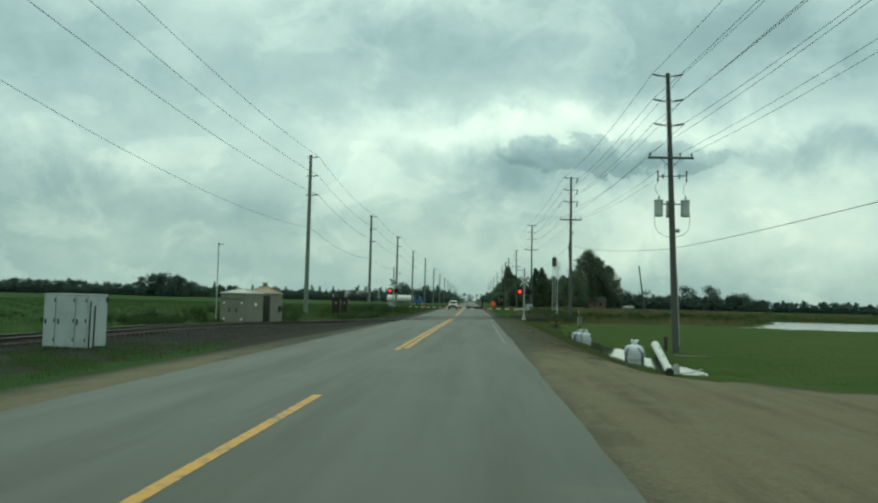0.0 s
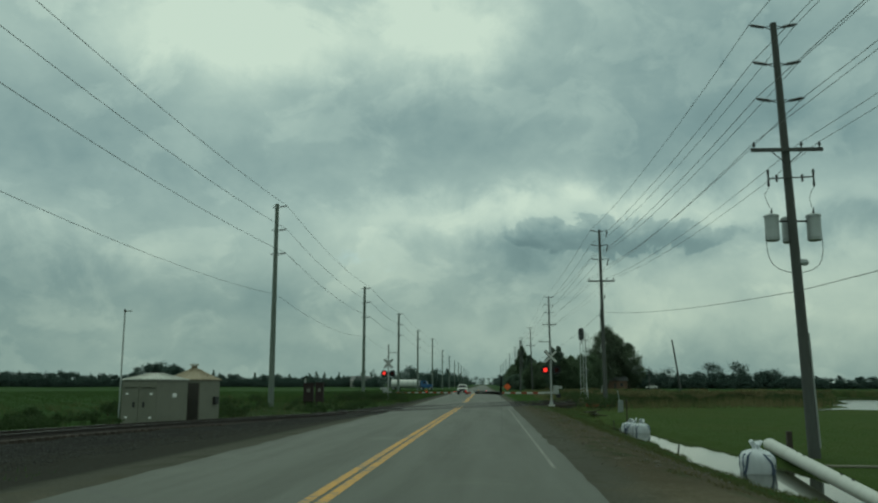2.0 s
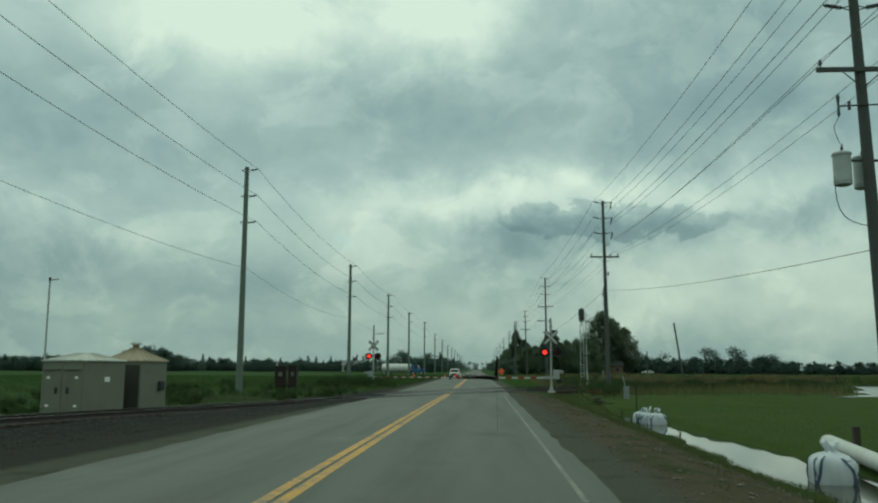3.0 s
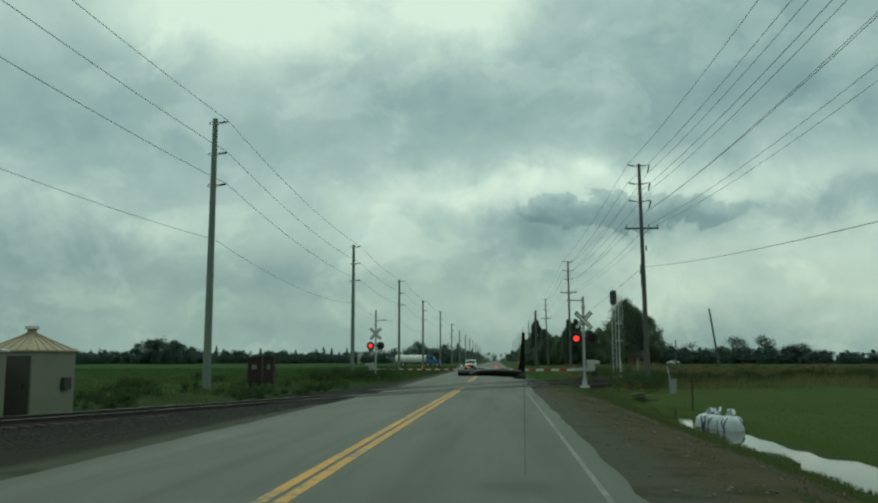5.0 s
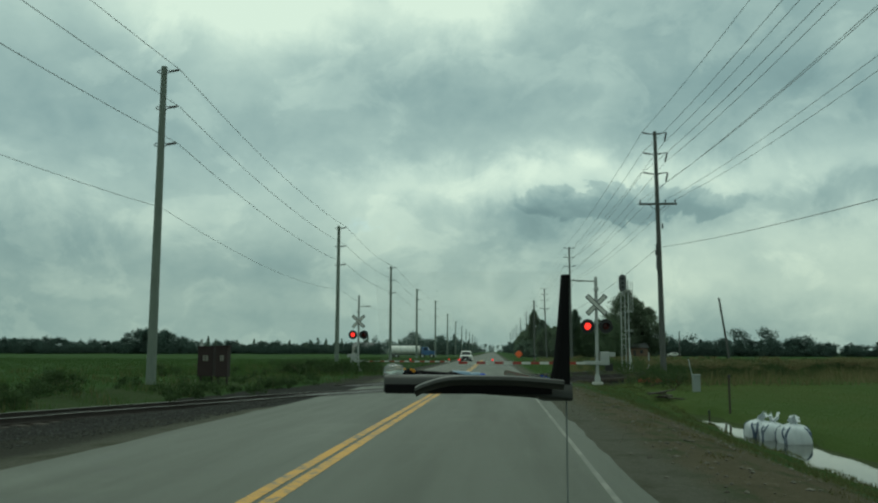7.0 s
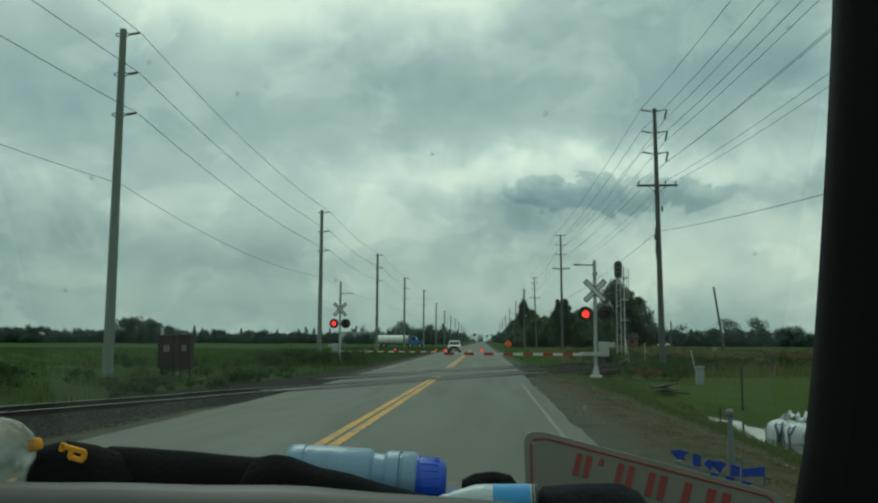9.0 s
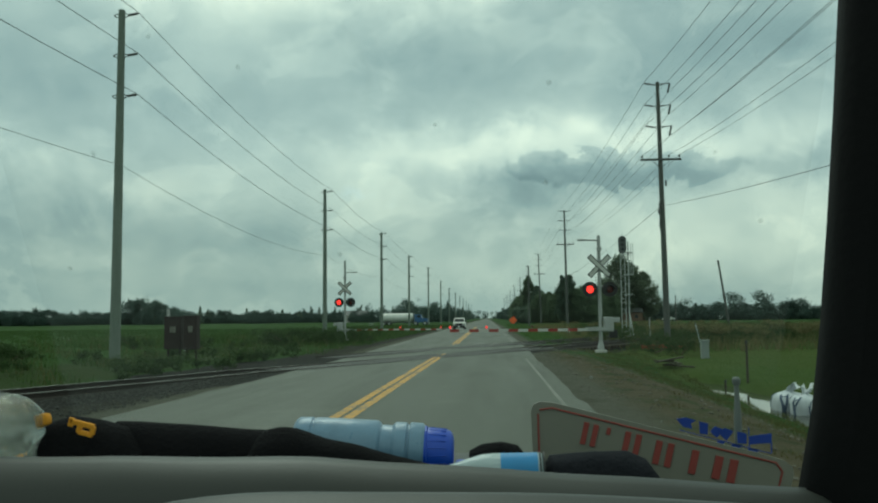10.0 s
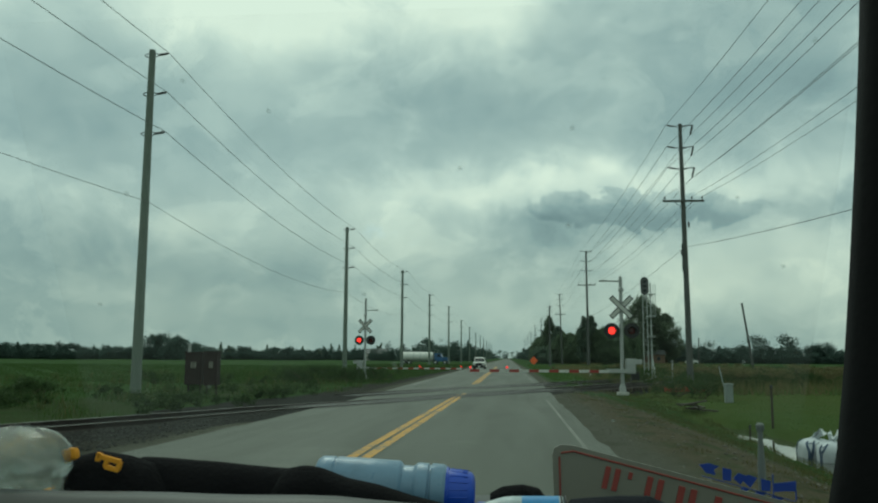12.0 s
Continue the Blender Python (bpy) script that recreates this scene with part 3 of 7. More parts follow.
def make_ground():
    xs = np.unique(np.concatenate([np.arange(-30, 24.01, 0.5), np.linspace(-30, -120, 31), np.linspace(24, 120, 33), np.linspace(-120, -600, 21), np.linspace(120, 600, 21), np.linspace(600, 2600, 9), np.linspace(-600, -2600, 9)]))
    ys = np.unique(np.concatenate([np.arange(-10, 130.01, 0.5), np.linspace(130, 300, 60), np.linspace(300, 900, 40), np.linspace(900, 3600, 12), np.linspace(-10, -60, 11), np.linspace(-60, -1500, 8)]))
    X, Y = np.meshgrid(xs, ys)
    Z = land_z(X, Y)
    nx, ny = len(xs), len(ys)
    verts = np.stack([X.ravel(), Y.ravel(), Z.ravel()], 1)
    k = (np.arange(ny - 1)[:, None] * nx + np.arange(nx - 1)[None, :]).ravel()
    faces = np.stack([k, k + 1, k + nx + 1, k + nx], 1)
    ob = raw("ground", verts.tolist(), faces.tolist(), M_GROUND)
    off = X - road_x(Y)
    def box01(v, lo, hi, soft):
        return np.clip((v - lo) / soft + 0.5, 0, 1) * np.clip((hi - v) / soft + 0.5, 0, 1)
    t1 = (X - track_x(Y)) * 0.887
    t2 = (X - track_x(Y, True)) * 0.887
    inrange = np.clip((Y + 60) / 5, 0, 1) * np.clip((200 - Y) / 10, 0, 1)
    verge = np.interp(Y, [0, 22, 30, 40, 200], [1.4, 1.5, 2.2, 3.4, 1.3])
    zones = {
        "gravel": box01(-off, 3.0, 3.9 + verge, 1.0) + 0.85 * box01(t1, 1.0, 7.5, 3.0) * box01(Y, 39, 88, 8) * (off < 0) + 0.56 * box01(t1, 1.0, 7.0, 2.0) * box01(Y, 16, 44, 8) * (off < 0),
        "dirt": box01(off, 4.4, np.interp(Y, [-20, 8, 22, 34, 42, 70, 82, 90], [16, 15, 11.5, 8.3, 7.2, 7.0, 6.4, 5.2]), 1.0) * np.clip((100 - Y) / 20, 0, 1),
        "drive": box01(off, 4.0, np.interp(Y, [-20, 8, 22, 30, 44], [16, 14.6, 11.0, 8.8, 7.2]), 1.4) * np.clip((38 - Y) / 14, 0, 1) + 0.8 * box01(-off, 3.4, 5.4, 1.2) * np.clip((38 - Y) / 16, 0, 1),
        "shoulder": np.maximum(box01(-off, 3.0, np.interp(Y, [0, 30, 46, 60], [5.9, 5.6, 5.0, 4.6]), 1.2), box01(off, 3.0, 4.9, 1.0)),
        "ballast": np.maximum(np.maximum(box01(t1, -1.5, 2.3, 0.8), box01(t2, -1.6, 1.9, 0.8)), box01(t1, 1.5, 4.0, 1.6) * box01(Y, 30, 76, 8) * 0.75) * inrange,
        "lawn": box01(X, 9.5, 120, 2.0) * box01(Y, -40, 106, 2.0),
        "weeds": np.maximum(box01(X, -16, -8, 4) * box01(Y, 62, 110, 10) * 0.62, box01(X, 14, 140, 8) * box01(Y, 105, 170, 6) * 0.75),
    }
    for name, v in zones.items():
        a = ob.data.attributes.new(name, "FLOAT", "POINT")
        a.data.foreach_set("value", np.clip(v, 0, 1).astype(np.float32).ravel())
    ob.data.polygons.foreach_set("use_smooth", [True] * len(ob.data.polygons))
    return tagged(ob, "flat green fields, mown lawn and gravel verges beside the road", "ground", kind="structure")


make_ground()


def strip(name, x0, x1, y0, y1, lift, mat, step=2.0, skirt=0.0, wobble=0.0):
    """A strip that follows the road."""
    ys = np.arange(y0, y1 + step / 2, step)
    rng = np.random.default_rng(7)
    verts, faces = [], []
    for y in ys:
        c, z = float(road_x(y)), float(road_z(y)) + lift
        a, b = x0 + c + wobble * rng.normal(), x1 + c + wobble * rng.normal()
        crown = lambda x: -0.012 * abs(x - c) + 0.02
        row = [(a, y, z + crown(a)), ((a + b) / 2, y, z + crown((a + b) / 2)), (b, y, z + crown(b))]
        if skirt:
            row = [(a - 0.05, y, row[0][2] - skirt)] + row + [(b + 0.05, y, row[-1][2] - skirt)]
        verts += row
    w = len(verts) // len(ys)
    for i in range(len(ys) - 1):
        for k in range(w - 1):
            q = i * w + k
            faces.append((q, q + 1, q + w + 1, q + w))
    return raw(name, verts, faces, mat)


road = strip("road", -3.95, 4.05, -60, 1800, 0.0, M_ROAD, 1.0, 0.08, 0.03)
tagged(road, "grey worn asphalt two-lane country road", "road", kind="structure")


def painted(name, x0, x1, runs, mat, label):
    for y0, y1 in runs:
        ob = strip(name, x0, x1, y0, y1, 0.004, mat, 1.0)
        tagged(ob, label, "road marking", kind="structure")


painted("centre_line", -0.165, -0.005, [(8, 16), (29, 83.4), (96, 190)], M_YELLOW, "worn yellow centre line on the asphalt")
painted("centre_line", 0.065, 0.225, [(30, 84.2), (97, 190)], M_YELLOW, "worn yellow centre line on the asphalt")
painted("edge_line", 3.60, 3.675, [(36, 80), (100, 600)], M_WHITE_LINE, "faded white edge line on the asphalt")
painted("edge_line", -3.66, -3.54, [(96, 600)], M_WHITE_LINE, "faded white edge line on the asphalt")


# ---- railway ----
def rail_section(z):
    return [(-0.07, z - 0.17), (0.07, z - 0.17), (0.07, z - 0.15), (0.012, z - 0.12), (0.012, z - 0.045), (0.036, z - 0.03), (0.036, z), (-0.036, z), (-0.036, z - 0.03), (-0.012, z - 0.045), (-0.012, z - 0.12), (-0.07, z - 0.15)]


def make_track(name, second, y0, y1, label, tie_from, tie_to):
    tr = thing(name, (0, 0, 0), label, "railway track", kind="structure")
    ys = np.arange(y0, y1 + 0.1, 2.0)
    cx = track_x(ys, second)
    grad = np.gradient(cx, ys)
    for side in (-1, 1):
        secs = []
        for y, x, g in zip(ys, cx, grad):
            n = Vector((1.0, -g, 0)).normalized()
            z = float(rail_z(y)) + (0.0 if abs(x - float(road_x(y))) > 5.5 else float(road_z(y)) + 0.015 - float(rail_z(y)))
            secs.append([Vector((x, y, 0)) + n * (side * 0.7525 + u) + Vector((0, 0, v)) for u, v in rail_section(z)])
        bm = loft(B(), secs)
        for f in bm.faces:
            if f.normal.z > 0.9 and abs(f.calc_center_median().z) < 5:
                f.material_index = 1
        ob = part("rail", bm, [M_RAIL, M_RAILTOP], tr)
        # only the running surface is polished
        for p in ob.data.polygons:
            p.material_index = 1 if p.normal.z > 0.9 and p.center.z > float(rail_z(p.center.y)) - 0.02 else 0
    box_me = None
    y = tie_from
    while y < tie_to:
        x = float(track_x(y, second))
        if abs(x - float(road_x(y))) > 4.6:
            g = float(track_x(y + 0.1, second) - track_x(y - 0.1, second)) / 0.2
            if box_me is None:
                bm = box(B(), (0, 0, 0), (2.55, 0.23, 0.18), 0.02)
                box_me = bpy.data.meshes.new("tie")
                bm.to_mesh(box_me)
                bm.free()
                box_me.materials.append(M_TIE)
            ob = new("tie", box_me)
            ob.parent = tr
            ob.matrix_basis = pose(x, y, float(rail_z(y)) - 0.255, 0, 0, -math.degrees(math.atan(g)))
        y += 0.55 * 0.887
    return tr


make_track("railway_track", False, -60, 240, "rusty railway track on dark ballast", 0, 108)
make_track("railway_track", True, 82, 240, "second railway track joining beside the first", 84, 112)


def make_crossing(second):
    """Dark rubber and timber panels that carry the road over a track."""
    cr = thing("crossing_surface", (0, 0, 0), "dark crossing panels flush with the asphalt", "level crossing", kind="structure")
    for o0, o1 in ((-1.12, -0.80), (-0.66, -0.02), (0.02, 0.66), (0.80, 1.12)):
        for k in range(4):
            pts = []
            for e in (k, k + 1):
                y_mid = (-(TRACK_AT[0]) + (4.6 if second else 0.0)) / TRACK_SLOPE + TRACK_AT[1]
                y = y_mid - 8.8 + e * 4.4 + (0.02 if e == k else -0.02)
                x = float(track_x(y, second))
                n = Vector((1, -TRACK_SLOPE, 0)).normalized()
                for o in ((o0, o1) if e == k else (o1, o0)):
                    p = Vector((x, y, 0)) + n * o
                    pts.append((p.x, p.y))
            bm = B()
            lo = [bm.verts.new((px, py, float(road_z(py)) - 0.05)) for px, py in pts]
            hi = [bm.verts.new((px, py, float(road_z(py)) + 0.022 - 0.012 * abs(px - float(road_x(py))) + 0.008)) for px, py in pts]
            bm.faces.new(hi)
            bm.faces.new(lo[::-1])
            for q in range(4):
                bm.faces.new((lo[q], lo[(q + 1) % 4], hi[(q + 1) % 4], hi[q]))
            bmesh.ops.recalc_face_normals(bm, faces=bm.faces)
            part("panel", bm, M_CROSSPANEL, cr)


make_crossing(False)
make_crossing(True)


# ---- overhead lines ----
def cable(name, pts, sag, r, mat, label, segs=14):
    """One conductor hung in spans through the given points."""
    bm = B()
    verts_prev = None
    for (a, b) in zip(pts, pts[1:]):
        a, b = Vector(a), Vector(b)
        far = min(a.y, b.y) > 260
        n = 5 if far else segs
        s = sag * min(1.0, ((b - a).length / 45) ** 2)
        for k in range(n + (1 if b == Vector(pts[-1]) else 0)):
            f = k / n
            p = a.lerp(b, f) - Vector((0, 0, 4 * s * f * (1 - f)))
            ring = [bm.verts.new(p + Vector((r * math.cos(q), 0, r * math.sin(q)))) for q in (0.5, 1.76, 3.01, 4.27, 5.53)]
            if verts_prev:
                for q in range(5):
                    bm.faces.new((verts_prev[q], verts_prev[(q + 1) % 5], ring[(q + 1) % 5], ring[q]))
            verts_prev = ring
    bmesh.ops.recalc_face_normals(bm, faces=bm.faces)
    ob = finish(name, bm, mat)
    return tagged(ob, label, "power line", "overhead wires")


def bracket(bm, side, z, reach=0.32):
    """A bent strap bracket on the pole's side."""
    for dz in (-0.11, 0.05):
        rod(bm, (0.10 * side, 0, z + dz), (reach * 0.7 * side, 0, z + dz * 0.9), 0.023, seg=6)
        rod(bm, (reach * 0.7 * side, 0, z + dz * 0.9), (reach * side, 0, z - 0.02), 0.023, seg=6)
    return bm


def insulator(bm, a, b, r=0.055, discs=7):
    prof = [(0, 0.02)]
    for k in range(discs):
        f = 0.06 + 0.88 * k / discs
        prof += [(f, r * 0.62), (f + 0.03, r), (f + 0.07, r * 0.62)]
    prof += [(0.97, 0.02), (1, 0.035)]
    return lathe(bm, a, b, prof, 10)


def make_left_pole(x, y, base, top, side=1, r0=0.235, r1=0.145):
    h = top - base
    p = thing("utility_pole", (x, y, base), "tall round wooden pole with three side insulators", "utility pole", "poles along the field side")
    part("shaft", rod(B(), (0, 0, -0.3), (0, 0, h), r0, r1, 16), M_POLE_PALE, p, smooth=False)
    tips = []
    for dz in (0.22, 2.08, 3.95):
        z = h - dz
        part("bracket", bracket(B(), side, z), M_IRON, p)
        part("bracket", bracket(B(), -side, z, 0.36), M_IRON, p)
        part("insulator", insulator(B(), (0.30 * side, 0, z - 0.02), (0.78 * side, 0, z + 0.05), 0.075), M_PORCELAIN, p)
        tips.append((x + 0.80 * side, y, base + z + 0.06))
    tips.append((x + 0.18 * side, y, base + h * 0.545))
    return tips


LEFT = [(-13.1, -26, 0.0, 15.9, -1), (-12.95, 25.0, -0.12, 16.35, -1), (-14.22, 82.1, 0.03, 15.72), (-13.8, 125.2, 0.10, 14.22), (-13.8, 165.4, 0.1, 14.2), (-13.75, 203.5, 0.1, 13.65),
        (-13.7, 249, 0.1, 14.2), (-13.7, 296, 0.1, 12.9), (-13.7, 342, 0.1, 12.4), (-13.9, 394, 0.1, 12.2), (-14.4, 450, 0.1, 12.4), (-15.0, 510, 0.1, 12.4), (-15.6, 575, 0.1, 12.4), (-16.4, 650, 0.1, 12.4), (-17.2, 740, 0.1, 12.4)]
tips = [make_left_pole(*row) for row in LEFT]
for k in range(4):
    cable("power_line", [t_[k] for t_ in tips], 0.75 if k < 3 else 0.9, 0.0145 if k < 3 else 0.0105, M_WIRE, "thin grey overhead wire sagging between wooden poles")


def make_right_pole(x, y, base, top, lean=(0.0, 0.0), strings=False):
    h = top - base
    p = thing("utility_pole", (x, y, base), "wooden pole with upper insulators and a long crossarm", "utility pole", "poles along the lawn side")
    def on(z, dx_=0.0, dy_=0.0):
        return Vector((lean[0] * z / h + dx_, lean[1] * z / h + dy_, z))
    part("shaft", rod(B(), on(-0.4), on(h), 0.212, 0.113, 16), M_POLE, p)
    ends = []
    for dz in (0.14, 1.55, 2.92):
        z = h - dz
        for side in (-1, 1):
            bm = B()
            c = on(z)
            for e in (-0.10, 0.04):
                rod(bm, c + Vector((0.10 * side, 0, e)), c + Vector((0.34 * side, 0, -0.02)), 0.018, seg=6)
            part("bracket", bm, M_IRON, p)
            if strings and side == 1:
                part("outrigger", rod(B(), c + Vector((0.1, 0, 0)), c + Vector((0.80, 0, 0.06)), 0.03, seg=8), M_IRON, p)
                part("insulator", insulator(B(), c + Vector((0.78, 0, 0.04)), c + Vector((0.62, 0, -0.58)), 0.075), M_BLACK, p)
            else:
                part("insulator", insulator(B(), c + Vector((0.32 * side, 0, -0.02)), c + Vector((0.86 * side, 0, 0.08)), 0.072), M_PORCELAIN, p)
            w = c + Vector((0.62, 0, -0.60) if strings and side == 1 else (0.86 * side, 0, 0.12))
            ends.append((x + w.x, y + w.y, base + w.z))
    za = h - 5.05 if top > 16 else h - 4.8
    c = on(za)
    part("crossarm", box(B(), c + Vector((0, -0.16, 0)), (2.55, 0.10, 0.13), 0.01), M_POLE, p)
    for side in (-1, 1):
        part("arm_brace", rod(B(), c + Vector((0.55 * side, -0.16, -0.06)), c + Vector((0.08 * side, -0.14, -0.48)), 0.018, seg=6), M_IRON, p)
    for off in (-1.16, 0.52, 1.16):
        part("pin_insulator", lathe(B(), c + Vector((off, -0.16, 0.06)), c + Vector((off, -0.16, 0.28)), [(0, 0.02), (0.35, 0.02), (0.4, 0.06), (0.65, 0.06), (0.7, 0.035), (1, 0.045)], 10), M_PORCELAIN, p)
        w = c + Vector((off, -0.16, 0.28))
        ends.append((x + w.x, y + w.y, base + w.z))
    return p, ends, on, h


RIGHT = [(14.2, -4.0, -0.1, 14.8, (-0.4, 0)), (13.75, 50.0, -0.62, 14.98, (-0.80, -1.0)), (13.18, 99.5, -0.05, 16.62, (-0.14, 0)), (12.95, 168.5, 0.0, 17.3, (-0.12, 0)),
         (13.75, 251, 0.0, 17.3, (-0.45, 0)), (12.9, 303, 0.0, 17.4, (0.0, 0)), (12.8, 381, 0.0, 17.6, (0.0, 0)), (12.2, 459, 0.0, 17.8, (0.0, 0)), (11.6, 537, 0.0, 17.0, (0.0, 0)), (11.0, 620, 0.0, 17.0, (0, 0)), (10.2, 710, 0.0, 17.0, (0, 0))]
ends = []
poles_right = []
for x, y, b0, t0, ln in RIGHT:
    p, e, on, h = make_right_pole(x, y, b0, t0, ln, y == 99.5)
    ends.append(e)
    poles_right.append((p, on, h))
for k in range(9):
    cable("power_line", [e[k] for e in ends], 0.6, 0.0125 if k < 6 else 0.0095, M_WIRE, "thin grey overhead wire sagging between wooden poles")
cable("telephone_cable", [(13.7, -4, 5.4), (13.35, 49.6, 5.06), (13.05, 99.4, 8.62), (12.8, 168.4, 7.4), (12.9, 251, 7.2)], 0.35, 0.0125, M_CABLE, "thick black telephone cable strung along the poles")


def dress_transformer_pole(p, on, h):
    """Three transformer cans, a cut-out bar and loose leads on the nearest pole of the lawn side."""
    for dx_, dy_ in ((-0.73, 0.0), (0.76, 0.02), (0.03, 0.46)):
        c = on(8.0, dx_, dy_)
        can = part("transformer", lathe(B(), c - Vector((0, 0, 0.50)), c + Vector((0, 0, 0.50)), [(0, 0.20), (0.03, 0.245), (0.12, 0.245), (0.13, 0.255), (0.16, 0.245), (0.86, 0.245), (0.87, 0.265), (0.93, 0.265), (0.97, 0.21), (1, 0.10)], 20), M_TRANSFORMER, p, "grey transformer can", True)
        part("bushing", lathe(B(), c + Vector((0, 0, 0.44)), c + Vector((0.03, 0, 0.72)), [(0, 0.05), (0.2, 0.03), (0.3, 0.06), (0.4, 0.03), (0.55, 0.05), (0.65, 0.03), (1, 0.02)], 8), M_PORCELAIN, can)
        part("hanger", box(B(), (c + on(8.0)) / 2 + Vector((0, 0, 0.22)), (abs(dx_) * 0.9 + 0.08, abs(dy_) * 0.9 + 0.06, 0.06)), M_IRON, p)
    c = on(9.75)
    part("cutout_bar", rod(B(), c + Vector((-0.75, -0.15, 0)), c + Vector((0.85, -0.15, 0.05)), 0.025, seg=8), M_IRON, p)
    for off in (-0.75, -0.45, 0.45, 0.85):
        big_ = abs(off) > 0.6
        part("fuse_cutout", lathe(B(), c + Vector((off, -0.15, -0.30 if big_ else -0.12)), c + Vector((off, -0.15, 0.34 if big_ else 0.14)), [(0, 0.03), (0.1, 0.05), (0.5, 0.03), (0.9, 0.055), (1, 0.03)], 8), M_PORCELAIN, p)
    for side, a in ((-1, -0.75), (1, 0.85)):
        bm = B()
        q0 = c + Vector((a, -0.15, -0.3))
        q1 = on(8.72, 0.74 * side, 0)
        pts = [q0, q0 + Vector((-0.16, 0, -0.3)), (q0 + q1) / 2 + Vector((-0.12, 0, -0.1)), q1]
        for s, e in zip(pts, pts[1:]):
            rod(bm, s, e, 0.010, seg=5)
        part("lead_wire", bm, M_CABLE, p)
        bm = B()
        q0 = on(7.75, 0.98 * side, -0.05)
        q1 = on(6.35, 0.12 * side, -0.05)
        pts = [q0.lerp(q1, f) + Vector((0.30 * side * math.sin(math.pi * f), 0, -0.35 * math.sin(math.pi * f))) for f in np.linspace(0, 1, 8)]
        for s, e in zip(pts, pts[1:]):
            rod(bm, s, e, 0.013, seg=5)
        part("lead_wire", bm, M_CABLE, p)
    part("meter_head", lathe(B(), on(6.72, 0.10, -0.05), on(6.72, 0.42, -0.05), [(0, 0.08), (0.3, 0.12), (0.8, 0.12), (1, 0.05)], 12), M_TRANSFORMER, p)
    part("conduit", rod(B(), on(0.2, 0.185, -0.13), on(4.2, 0.165, -0.11), 0.035, seg=8), M_ALU, p)


dress_transformer_pole(*poles_right[1])
p2, on2, h2 = poles_right[2]
for z, dx_ in ((10.1, 0.25), (8.7, -0.2), (8.3, -0.25)):
    part("fuse_cutout", lathe(B(), on2(z - 0.2, dx_, -0.2), on2(z + 0.2, dx_, -0.2), [(0, 0.03), (0.3, 0.06), (0.7, 0.06), (1, 0.03)], 8), M_PORCELAIN, p2)
bm = B()
for a_, b_ in (((-0.25, -0.2, 8.3), (-0.30, -0.2, 7.3)), ((-0.30, -0.2, 7.3), (-0.14, -0.15, 6.7))):
    rod(bm, Vector(a_) + on2(0), Vector(b_) + on2(0), 0.03, seg=6)
part("service_drop", bm, M_CABLE, p2)


def bare_pole(x, y, base, top, lean, r, label):
    p = thing("old_pole", (x, y, base), label, "pole")
    part("shaft", rod(B(), (0, 0, -0.3), (lean, 0, top - base), r, r * 0.75, 12), M_POLE, p)


bare_pole(33.85, 160.5, 0.0, 9.1, -1.25, 0.17, "bare old wooden pole leaning in the field")
bare_pole(40.3, 224, 0.0, 6.0, 0.1, 0.15, "short bare wooden pole in the far field")
bare_pole(8.6, 197, 0.0, 11.0, 0.0, 0.17, "bare wooden pole beside the roadside trees")


def street_arm_pole(x, y, base, top):
    p = thing("lamp_pole", (x, y, base), "thin grey pole with a short arm beside the sheds", "pole")
    h = top - base
    part("shaft", rod(B(), (0, 0, 0), (0, 0, h), 0.045, 0.035, 10), M_STEEL, p)
    part("arm", rod(B(), (0, 0, h - 0.05), (0.38, 0, h - 0.02), 0.03, seg=8), M_STEEL, p)
    part("cap", rod(B(), (0, 0, h - 0.08), (0, 0, h + 0.06), 0.06, 0.05, 8), M_IRON, p)


street_arm_pole(-15.92, 59.9, -0.08, 5.42)


